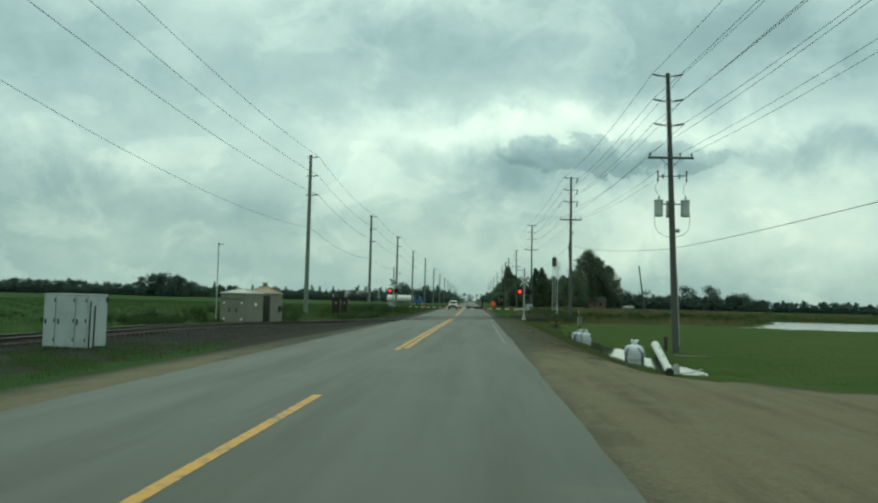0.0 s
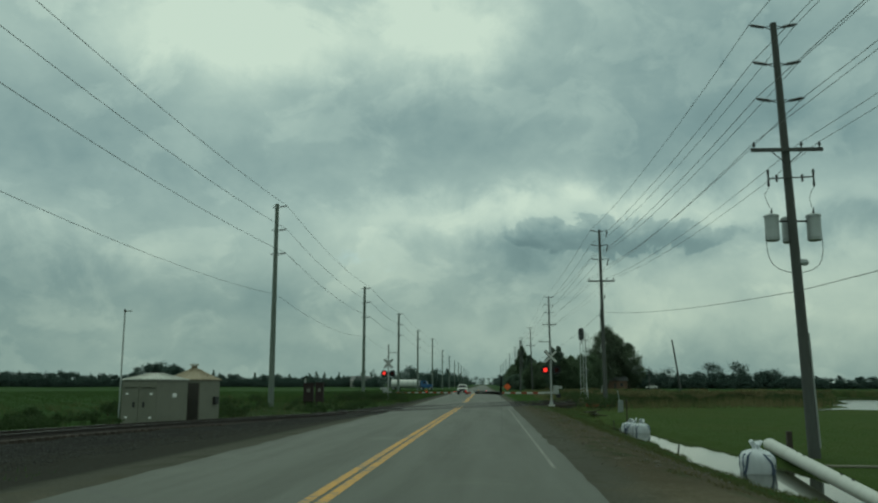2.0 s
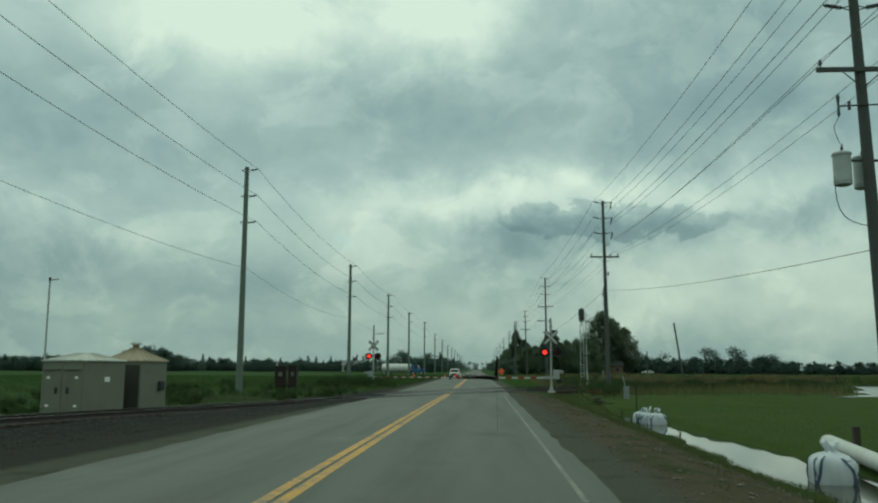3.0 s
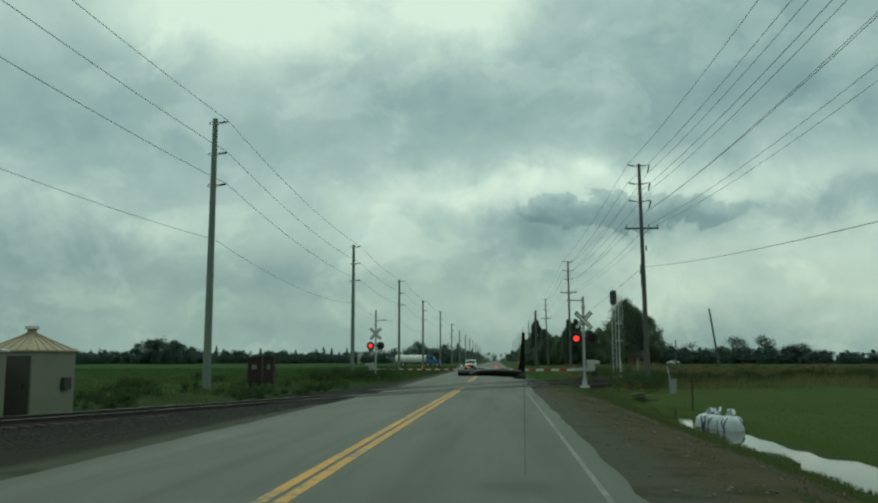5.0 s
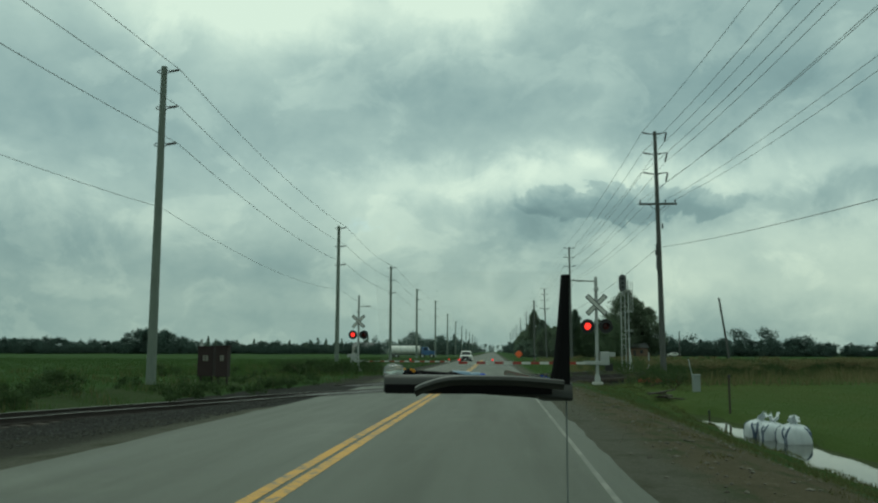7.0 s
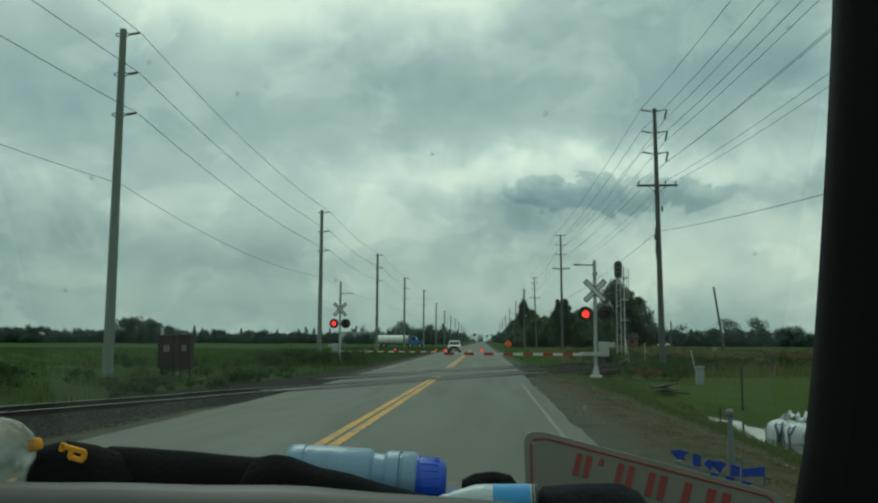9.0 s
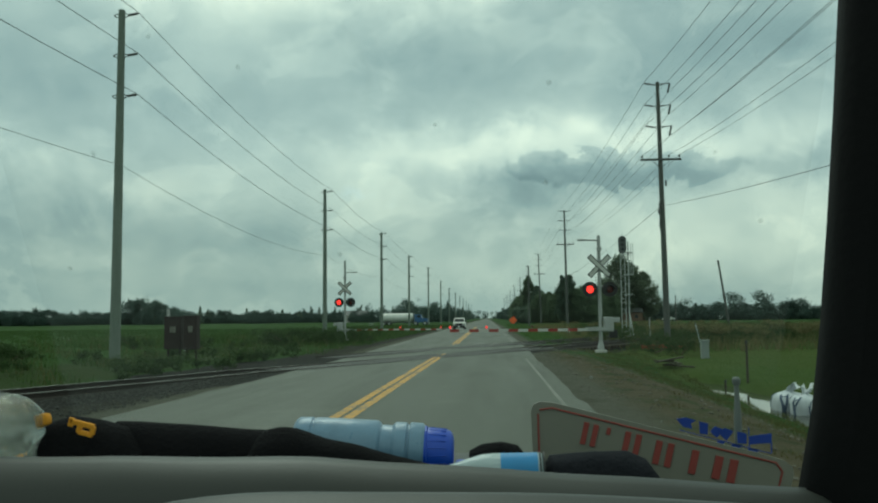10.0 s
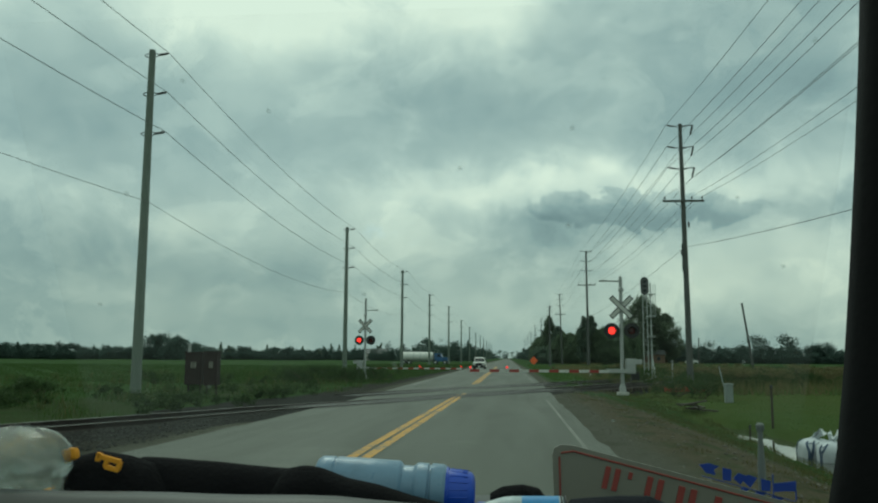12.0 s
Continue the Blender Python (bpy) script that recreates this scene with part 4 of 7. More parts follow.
# ---- level crossing signals ----
def make_signal(x, y, base, toward, arm_z, arm_tip, arm_root, lamps, mast_top=4.85, stripe=0.115, panels=0.405):
    """A flashing-light mast with crossbuck and lowered gate; toward is the side of the road, -1 or 1."""
    s = thing("crossing_signal", (x, y, base), "grey crossing signal mast with crossbuck, lit red lamp and lowered gate", "crossing signal", "crossing signals")
    f = box(B(), (0, 0, 0.04), (0.46, 0.46, 0.12), 0.02)
    part("foundation", f, M_CONCRETE, s)
    part("base_casting", loft(B(), [[(u * w, v * w, z) for u, v in ((-1, -1), (1, -1), (1, 1), (-1, 1))] for w, z in ((0.125, 0.10), (0.115, 0.30), (0.09, 0.36), (0.085, 0.44))]), M_ALU, s)
    part("mast", rod(B(), (0, 0, 0.4), (0, 0, mast_top), 0.075, 0.075, 14), M_ALU, s, smooth=True)
    part("mast_cap", lathe(B(), (0, 0, mast_top - 0.02), (0, 0, mast_top + 0.10), [(0, 0.075), (0.5, 0.07), (1, 0.02)], 12), M_ALU, s)
    arm = part("top_arm", rod(B(), (0, 0, 4.72), (0.85 * toward, 0, 4.75), 0.035, 0.03, 8), M_ALU, s)
    part("small_lamp", box(B(), (0.72 * toward, 0, 4.74), (0.34, 0.12, 0.08), 0.02), M_ALU, arm)
    for ang in (45, -45):
        blade = part("crossbuck_blade", box(B(), (0, -0.10 - (0.012 if ang > 0 else 0), 3.62), (1.22, 0.012, 0.23), 0.004, (0, ang, 0)), M_GREYBORDER, s)
        part("blade_face", box(B(), (0, -0.111 - (0.013 if ang > 0 else 0), 3.62), (1.13, 0.006, 0.145), 0.0, (0, ang, 0)), M_SIGNFACE, blade, "white reflective face")
    part("lamp_crossarm", rod(B(), (-0.42, 0, 2.78), (0.42, 0, 2.78), 0.03, seg=8), M_ALU, s)
    for side in (-1, 1):
        c = Vector((0.41 * side, -0.08, 2.64))
        head = part("lamp_head", lathe(B(), c + Vector((0, 0.20, 0)), c, [(0, 0.10), (0.3, 0.16), (1, 0.17)], 20), M_BLACK, s)
        part("background_disc", lathe(B(), c + Vector((0, 0.012, 0)), c, [(0, 0.325), (1, 0.325)], 28), M_BLACK, head)
        lit = side == -1
        part("lens", lathe(B(), c, c + Vector((0, -0.035, 0)), [(0, 0.150), (0.5, 0.135), (1, 0.03)], 20), M_REDLAMP if lit else M_DARKLENS, head, "lit red lens" if lit else "dark red lens")
        hood = B()
        n = 12
        rows = []
        for d, r in ((0.0, 0.165), (-0.26, 0.17)):
            rows.append([hood.verts.new(c + Vector((r * math.cos(a), d, r * math.sin(a)))) for a in np.linspace(-0.3, math.pi + 0.3, n)])
        for k in range(n - 1):
            hood.faces.new((rows[0][k], rows[0][k + 1], rows[1][k + 1], rows[1][k]))
        bmesh.ops.solidify(hood, geom=hood.faces[:], thickness=0.008)
        part("hood", hood, M_BLACK, head)
    part("bell", lathe(B(), (0.0, -0.16, 4.35), (0.0, -0.06, 4.35), [(0, 0.10), (0.6, 0.12), (1, 0.03)], 14), M_ALU, s)
    # gate machine on the side away from the road
    side = -toward
    g = arm_z - base
    machine = part("gate_machine", box(B(), (0.34 * side, 0.02, g + 0.22), (0.40, 0.34, 0.62), 0.03), M_ALU, s, "grey gate machine housing")
    part("machine_door", box(B(), (0.34 * side, -0.16, g + 0.22), (0.32, 0.02, 0.50), 0.008), M_ALU, machine)
    part("machine_top", box(B(), (0.58 * side, 0.02, g + 0.40), (0.46, 0.26, 0.20), 0.02), M_ALU, machine)
    part("counterweight", box(B(), (0.52 * side, -0.02, g - 0.18), (0.34, 0.14, 0.34), 0.02), M_BLACK, s)
    root = arm_root - x
    tip = arm_tip - x
    part("arm_support", box(B(), ((root + 0.1 * side) / 2, -0.14, g + 0.02), (abs(root) + 0.3, 0.06, 0.16), 0.01), M_ALU, s)
    n = max(4, round(abs(tip - root) / panels))
    gate = part("gate_arm", box(B(), ((root + tip) / 2, -0.18, g), (abs(tip - root), 0.03, 0.05)), M_ALU, s)
    for k in range(n):
        a = root + (tip - root) * k / n
        b = root + (tip - root) * (k + 1) / n
        part("stripe", box(B(), ((a + b) / 2, -0.205, g), (abs(b - a) - 0.004, 0.02, stripe)), M_SIGNFACE if k % 2 == 0 else M_REDSTRIPE, gate)
    for f_, lit in lamps:
        px = root + (tip - root) * f_
        part("gate_lamp", lathe(B(), (px, -0.24, g + 0.14), (px, -0.13, g + 0.14), [(0, 0.04), (0.3, 0.05), (0.7, 0.05), (1, 0.04)], 12), M_REDGLOW if lit else M_DARKLENS, gate, "small red gate lamp")
        part("lamp_stem", rod(B(), (px, -0.18, g + 0.02), (px, -0.18, g + 0.10), 0.015, seg=6), M_ALU, gate)
    return s


make_signal(6.86, 82.0, 0.18, -1, 1.13, 0.50, 6.30, ((0.995, True), (0.73, True), (0.40, False)))
make_signal(-8.00, 104.0, 0.20, 1, 0.92, -1.25, -7.50, ((0.995, True), (0.54, True), (0.28, False)), 5.5, 0.095, 0.36)


def make_signal_tower(x, y, base, top):
    """Slim ladder mast with a train signal head."""
    s = thing("railway_signal", (x, y, base), "slim lattice railway signal mast with a dark signal head", "railway signal")
    h = top - base
    part("footing", box(B(), (0, 0, 0.1), (0.9, 0.7, 0.3), 0.03), M_CONCRETE, s)
    for dx_ in (-0.17, 0.17):
        part("leg", rod(B(), (dx_, 0, 0.2), (dx_ * 0.9, 0, h - 1.3), 0.035, seg=8), M_STEEL, s)
    for k in range(int((h - 1.6) / 0.42)):
        z = 0.5 + 0.42 * k
        part("rung", rod(B(), (-0.17, 0, z), (0.17, 0, z + (0.12 if k % 2 else -0.12)), 0.02, seg=6), M_STEEL, s)
    part("mast", rod(B(), (0.44, 0.1, 0.0), (0.44, 0.1, h - 0.35), 0.06, 0.05, 10), M_STEEL, s)
    for z in (h * 0.42, h * 0.62, h * 0.84):
        part("platform", box(B(), (0.40, 0.0, z), (0.66, 0.6, 0.05), 0.01), M_STEEL, s)
    for dx_ in (0.64, 0.80):
        part("guard_rail", rod(B(), (dx_, 0.1, h * 0.62), (dx_, 0.1, h - 0.5), 0.022, seg=6), M_STEEL, s)
    head = part("signal_head", loft(B(), [[(0.30 * w * math.cos(a), yy, h - 0.62 + 0.30 * w * math.sin(a) + (0.38 if math.sin(a) > 0 else -0.38)) for a in np.linspace(0, 2 * math.pi, 20, endpoint=False)] for w, yy in ((1, -0.10), (1, 0.02))]), M_GREYBORDER, s, "dark oblong signal head")
    for dz in (-0.34, 0.0, 0.34):
        part("signal_lens", lathe(B(), (0, -0.10, h - 0.62 + dz), (0, -0.17, h - 0.62 + dz), [(0, 0.11), (1, 0.10)], 14), M_CARGLASS, head)
    for z in np.arange(2.6, h - 1.2, 0.75):
        bm = B()
        ring = [Vector((0.44 + 0.25 * math.cos(a), 0.1 + 0.25 * math.sin(a), z)) for a in np.linspace(0, 2 * math.pi, 13)]
        for a_, b_ in zip(ring, ring[1:]):
            rod(bm, a_, b_, 0.010, seg=5)
        part("cage_hoop", bm, M_STEEL, s)
    part("spike", rod(B(), (0, 0, h), (0, 0, h + 0.4), 0.02, 0.01, 6), M_STEEL, s)
    part("mast_stay", rod(B(), (0.5, -1.1, 0.1), (0.44, 0.1, 1.9), 0.035, seg=6), M_STEEL, s)
    part("head_mount", rod(B(), (0, 0, h - 1.6), (0, 0, h - 0.9), 0.05, seg=8), M_STEEL, s)
    return s


make_signal_tower(12.22, 110.5, 0.05, 7.75)


# ---- sheds and cabinets by the track ----
def hip_roof(bm, w, d, z, rise, flat, over=0.06):
    a = [bm.verts.new((u * (w / 2 + over), v * (d / 2 + over), z)) for u, v in ((-1, -1), (1, -1), (1, 1), (-1, 1))]
    e = [bm.verts.new((u * (w / 2 + over), v * (d / 2 + over), z + 0.05)) for u, v in ((-1, -1), (1, -1), (1, 1), (-1, 1))]
    t = [bm.verts.new((u * w / 2 * flat, v * d / 2 * flat, z + rise)) for u, v in ((-1, -1), (1, -1), (1, 1), (-1, 1))]
    for lo, hi in ((a, e), (e, t)):
        for k in range(4):
            bm.faces.new((lo[k], lo[(k + 1) % 4], hi[(k + 1) % 4], hi[k]))
    bm.faces.new(a[::-1])
    bm.faces.new(t)
    return bm


def make_shed(x, y, base, w, d, h, rise, flat, turn, label, vent):
    top = M_ROOF if vent else M_ROOF_PALE
    s = thing("equipment_shed", (x, y, base), label, "shed", "trackside sheds", turn=turn)
    part("slab", box(B(), (0, 0, 0.03), (w + 0.3, d + 0.3, 0.14), 0.02), M_CONCRETE, s)
    part("wall", box(B(), (0, 0, 0.1 + h / 2), (w, d, h), 0.02), M_BEIGE, s)
    roof = part("roof", hip_roof(B(), w, d, 0.1 + h, rise, flat), top, s, "tan pyramid metal roof" if vent else "pale hipped metal roof")
    for k in range(5):
        f = -0.8 + 1.6 * k / 4
        bm = B()
        rod(bm, (w / 2 + 0.06, f * d / 2, 0.1 + h + 0.06), (w / 2 * flat, f * d / 2 * flat, 0.1 + h + rise + 0.01), 0.022, seg=6)
        part("roof_rib", bm, top, roof)
        bm = B()
        rod(bm, (f * w / 2, -d / 2 - 0.06, 0.1 + h + 0.06), (f * w / 2 * flat, -d / 2 * flat, 0.1 + h + rise + 0.01), 0.022, seg=6)
        part("roof_rib", bm, top, roof)
    if vent:
        v = part("vent", rod(B(), (0, 0, h + rise), (0, 0, h + rise + 0.26), 0.15, 0.15, 12), M_ROOF, roof, "round tan roof vent")
        part("vent_cap", rod(B(), (0, 0, h + rise + 0.24), (0, 0, h + rise + 0.34), 0.25, 0.21, 12), M_ROOF_PALE, v)
        door = part("door", box(B(), (0, -d / 2 - 0.012, 0.1 + h * 0.47), (w * 0.92, 0.04, h * 0.93), 0.008), M_DARKDOOR, s, "dark brown metal door")
        part("handle", box(B(), (0.35 * w, -d / 2 - 0.05, 0.1 + h * 0.47), (0.04, 0.05, 0.16), 0.008), M_IRON, door)
        part("junction_box", box(B(), (w / 2 + 0.08, d * 0.25, 1.15), (0.16, 0.34, 0.40), 0.02), M_IRON, s)
    else:
        for dx_ in (-0.25, 0.25):
            door = part("door", box(B(), (dx_ * w, -d / 2 - 0.012, 0.1 + h * 0.50), (w * 0.46, 0.03, h * 0.90), 0.008), M_BEIGE, s)
            part("awning", box(B(), (dx_ * w, -d / 2 - 0.06, 0.1 + h * 0.86), (w * 0.36, 0.10, 0.05), 0.008), M_BEIGE, door)
            part("lock", box(B(), (dx_ * w * 0.55, -d / 2 - 0.05, 0.1 + h * 0.46), (0.11, 0.05, 0.26), 0.03), M_IRON, door)
            for z in (0.18, 0.70):
                part("hinge_plate", box(B(), (dx_ * w * 1.35, -d / 2 - 0.032, 0.1 + h * z), (0.15, 0.02, 0.09), 0.008), M_WHITE, door)
        part("notice", box(B(), (w / 2 + 0.01, d * 0.05, 0.1 + h * 0.66), (0.012, 0.34, 0.20), 0.003), M_WHITE, s, "small white notice plate")
    return s


make_shed(-13.98, 59.55, -0.28, 1.92, 2.65, 2.12, 0.34, 0.22, -11, "beige metal equipment shed with double doors beside the track", False)
make_shed(-13.25, 62.75, -0.24, 1.95, 2.0, 2.10, 0.62, 0.10, -11, "beige metal shed with a pyramid roof and dark door", True)


def make_relay_cabinet():
    c = thing("relay_cabinet", (-11.52, 30.64, -0.19), "pale grey steel relay cabinet with dented double doors", "cabinet", turn=3)
    w, d, h = 1.52, 1.62, 1.80
    part("plinth", box(B(), (0, 0, 0.0), (w * 0.9, d * 0.9, 0.22), 0.01), M_CONCRETE, c)
    body = part("body", box(B(), (0, 0, 0.10 + h / 2), (w, d, h), 0.02), M_CABINET, c)
    part("top", box(B(), (0, 0, 0.10 + h + 0.025), (w + 0.03, d + 0.04, 0.04), 0.01), M_CABINET, c, "light grey overhanging lid")
    for k, (x0, ww) in enumerate(((-0.535, 0.36), (0.0, 0.64), (0.535, 0.36))):
        door = part("door", box(B(), (x0, -d / 2 - 0.016, 0.12 + h * 0.49), (ww, 0.035, h * 0.94), 0.01), M_CABINET, c)
        for z in (0.16, 0.52, 0.90):
            part("hinge", rod(B(), (x0 + ww * 0.44, -d / 2 - 0.05, 0.1 + h * z - 0.06), (x0 + ww * 0.44, -d / 2 - 0.05, 0.1 + h * z + 0.06), 0.022, seg=8), M_IRON, door)
        part("handle", box(B(), (x0 - ww * 0.36, -d / 2 - 0.055, 0.1 + h * 0.50), (0.04, 0.05, 0.18), 0.01), M_IRON, door)
    for yy in (-0.74, -0.36):
        part("cable_conduit", rod(B(), (w / 2 + 0.03, yy, 0.0), (w / 2 + 0.03, yy + 0.05, h * (0.95 if yy < -0.5 else 0.86)), 0.022, seg=8), M_BLACK, c)
    part("conduit_box", box(B(), (w / 2 + 0.05, 0.72, 0.1 + h * 0.92), (0.08, 0.14, 0.18), 0.01), M_IRON, c)
    return c


make_relay_cabinet()


def make_brown_box(x, y, w, h, label, cap):
    b = thing("signal_box", (x, y, ground_height(x, y)), label, "signal box", "brown boxes by the track")
    part("case", box(B(), (0, 0, 0.42 + h / 2), (w, 0.45, h), 0.03), M_BROWN, b)
    part("lid", box(B(), (0, 0, 0.44 + h), (w + 0.06, 0.52, 0.05), 0.015), M_BROWN, b)
    for sx in (-1, 1):
        part("leg", rod(B(), (sx * w * 0.36, 0, -0.15), (sx * w * 0.36, 0, 0.45), 0.045, seg=8), M_BROWN, b)
    part("label_plate", box(B(), (0.02, -0.235, 0.42 + h * 0.62), (0.17 if cap else 0.24, 0.012, 0.26), 0.004), M_PLATE, b, "worn white label plate")
    for k in range(3):
        part("label_bar", box(B(), (0.02, -0.244, 0.42 + h * 0.62 + 0.09 - 0.09 * k), (0.10, 0.006, 0.03)), M_BROWN, b)
    if not cap:
        part("pipe_stub", rod(B(), (-w * 0.4, 0.05, 0.44 + h), (-w * 0.4, 0.05, 0.44 + h + 0.34), 0.07, 0.06, 10), M_ALU, b)


make_brown_box(-11.05, 80.8, 0.72, 1.32, "dark brown signal box on legs with a pipe stub", False)
make_brown_box(-10.15, 80.4, 0.56, 1.36, "dark brown signal box on legs with a white plate", True)


# ---- bags, sheet, pipe and stakes along the ditch ----
def make_bulk_bag(x, y, r, h, label, seed, turn=0.0, tuft=1.0):
    """A filled woven sack: slumped square body, creased shoulders, gathered crumpled neck and corner lifting loops."""
    z0 = DITCH_WATER - 0.10
    rng = np.random.default_rng(seed)
    b = thing("bulk_bag", (x, y, z0), label, "bulk bag", "bulk bags in the ditch", turn=turn)
    n = 56
    ph = rng.uniform(0, 6.28, 8)
    lean_by = rng.uniform(0.3, 0.8)
    body = [(0.0, 0.94), (0.06, 1.0), (0.18, 1.03), (0.34, 1.05), (0.48, 1.04), (0.58, 1.00), (0.655, 0.91), (0.705, 0.76), (0.74, 0.57), (0.765, 0.38), (0.785, 0.27)]
    neck = [(0.795, 0.19), (0.83, 0.18), (0.88, 0.22), (0.94, 0.29), (1.0, 0.33)]
    def ring(f, w, k):
        a = 2 * math.pi * k / n
        sq = 1.0 / max(abs(math.cos(a)), abs(math.sin(a))) ** float(np.interp(f, [0, 0.60, 0.76], [0.72, 0.66, 0.25]))
        crease = 0.024 * math.sin(5 * a + ph[0] + 7 * f) + 0.022 * math.sin(9 * a + ph[1] - 9 * f) + 0.018 * math.sin(17 * a + ph[2] + 5 * f) + 0.012 * math.sin(3 * a + ph[4] + 21 * f)
        if f > 0.78:
            crease = 0.20 * math.sin(7 * a + ph[3]) + 0.12 * math.sin(13 * a + ph[4])
        slump = 1 + 0.05 * math.sin(a + ph[5]) * (1 - f)
        wr = (1 + crease * (0.5 + f)) * slump
        lift = 0.035 * math.sin(4 * a + ph[6]) * f + (0.05 * tuft * (math.sin(2 * a + ph[7]) + 0.5 * math.sin(5 * a + ph[0])) * max(0.0, f - 0.85) / 0.15 if f > 0.85 else 0.0)
        tip = max(0.0, f - 0.78) * lean_by
        return (r * w * sq * wr * math.cos(a) + tip * math.cos(ph[1]), r * w * sq * wr * math.sin(a) + tip * math.sin(ph[1]), h * f + h * lift)
    secs = [[ring(f, w, k) for k in range(n)] for f, w in body + neck]
    part("sack", loft(B(), secs), M_BAG, b, smooth=True)
    def skin(f, a, push):
        w = float(np.interp(f, [q[0] for q in body], [q[1] for q in body]))
        p = Vector(ring(f, w, a * n / (2 * math.pi)))
        return p + Vector((math.cos(a), math.sin(a), 0.3 if f > 0.6 else 0.0)) * push
    for deg in (-45, -135, 45, 135):
        a = radians(deg + rng.uniform(-8, 8))
        end = rng.uniform(0.02, 0.12)
        # two webs start apart on the shoulder and join in one seam down the corner
        for side in (-1, 1):
            bm = B()
            wide = 0.030 if side < 0 else 0.024
            secs = []
            for q in np.linspace(0, 1, 12):
                f = 0.70 + (end - 0.70) * q
                aa = a + side * (0.24 * (1 - q) ** 2 + 0.035) + 0.05 * math.sin(5 * q + ph[2])
                da = wide / r
                secs.append([tuple(skin(f, aa - da, 0.006)), tuple(skin(f, aa + da, 0.006)), tuple(skin(f, aa + da, 0.020)), tuple(skin(f, aa - da, 0.020))])
            loft(bm, secs)
            part("strap", bm, M_STRAP, b, "blue-grey webbing strap")
        bm = B()
        loop = [skin(0.70, a + 0.26 * math.cos(q), 0.02 + 0.07 * math.sin(q)) + Vector((0, 0, -0.09 * math.sin(q))) for q in np.linspace(0, math.pi, 9)]
        for p0, p1 in zip(loop, loop[1:]):
            rod(bm, p0, p1, 0.013, seg=6)
        part("lifting_loop", bm, M_STRAP, b, "drooping lifting loop")
    return b


make_bulk_bag(10.92, 47.25, 0.50, 1.06, "full white bulk bag tied at the neck in the ditch", 3, -8)
make_bulk_bag(11.08, 69.0, 0.405, 0.84, "full white bulk bag with blue straps in the ditch", 5, 6, 1.9)
make_bulk_bag(10.78, 69.9, 0.36, 0.80, "slumped white bulk bag pressed between its neighbours", 8, -6, 2.2)
make_bulk_bag(10.66, 70.8, 0.38, 0.80, "full white bulk bag standing behind its neighbours", 13, 5, 1.6)


def make_ditch_water():
    """Still water standing in the ditch; its banks rise through the sheet."""
    verts, faces = [], []
    ys = np.linspace(33.5, 83.5, 101)
    for y in ys:
        mid, half = ditch_line(y)
        w = float(half) + 0.45
        verts += [(float(mid) - w, y, DITCH_WATER), (float(mid) + w, y, DITCH_WATER)]
    for i in range(len(ys) - 1):
        q = 2 * i
        faces.append((q, q + 1, q + 3, q + 2))
    ob = raw("ditch_water", verts, faces, M_DITCHWATER)
    tagged(ob, "still flood water in the ditch mirroring the pale sky", "water", kind="structure")


make_ditch_water()


def make_pipe():
    """A tapered pale pipe lying across the ditch from the lawn to the road bank."""
    bx, by = 13.35, 53.6
    b = Vector((bx, by, ground_height(bx, by) + 0.24))
    a = Vector((9.82, 34.1, ground_height(9.82, 34.1) + 0.16))
    p = thing("plastic_pipe", (a.x, a.y, ground_height(a.x, a.y)), "long tapered white pipe lying across the ditch", "pipe")
    s = a - p.location
    e = b - p.location
    prof = [(0, 0.125), (0.001, 0.145), (0.25, 0.17), (0.6, 0.205), (0.95, 0.245), (0.985, 0.25), (0.995, 0.235), (1, 0.19)]
    part("tube", lathe(B(), s, e, prof, 24), M_PIPE, p, smooth=True)
    d = (e - s).normalized()
    part("end_collar", lathe(B(), s - d * 0.10, s + d * 0.22, [(0, 0.12), (0.1, 0.158), (1, 0.16)], 18), M_BLACK, p, "dark pipe collar")
    for f in (0.30, 0.36, 0.62, 0.68):
        c = s.lerp(e, f) + Vector((0.0, -0.02, 0.175 + 0.06 * f))
        part("bolt", box(B(), c, (0.05, 0.10, 0.03), 0.008), M_IRON, p, "dark bolt head")


make_pipe()


def make_pipe_scrap():
    """Bent metal strips beside the pipe's near end and a board at the pole's foot."""
    x, y = 10.25, 34.5
    m = thing("metal_scrap", (x, y, ground_height(x, y)), "bent grey metal strips beside the pipe end", "scrap")
    part("bracket", box(B(), (-0.05, 0.5, 0.16), (0.34, 0.05, 0.22), 0.01, (0, 18, 20)), M_STEEL, m)
    part("bracket", box(B(), (0.12, 0.9, 0.24), (0.20, 0.05, 0.26), 0.01, (0, -22, -10)), M_STEEL, m)
    bm = B()
    pts = [Vector(q) for q in ((-0.2, 0.0, 0.06), (0.25, 0.05, 0.10), (0.62, 0.08, 0.13), (0.86, 0.10, 0.24), (0.93, 0.10, 0.25))]
    for p0, p1 in zip(pts, pts[1:]):
        rod(bm, p0, p1, 0.022, 0.020, 6)
    part("bent_rod", bm, M_STEEL, m)
    x, y = 14.0, 47.3
    k = thing("board", (x, y, ground_height(x, y)), "weathered board lying at the foot of the pole", "board")
    part("plank", box(B(), (0, 0, 0.04), (1.9, 0.16, 0.06), 0.01, (0, 1, 4)), M_STALK_WOOD, k)
    x, y = 13.67, 52.2
    q = thing("timber_post", (x, y, ground_height(x, y)), "short dark square timber post beside the pipe", "post")
    part("post", box(B(), (0, 0, 0.36), (0.19, 0.19, 0.98), 0.015), M_TIE, q)


make_pipe_scrap()


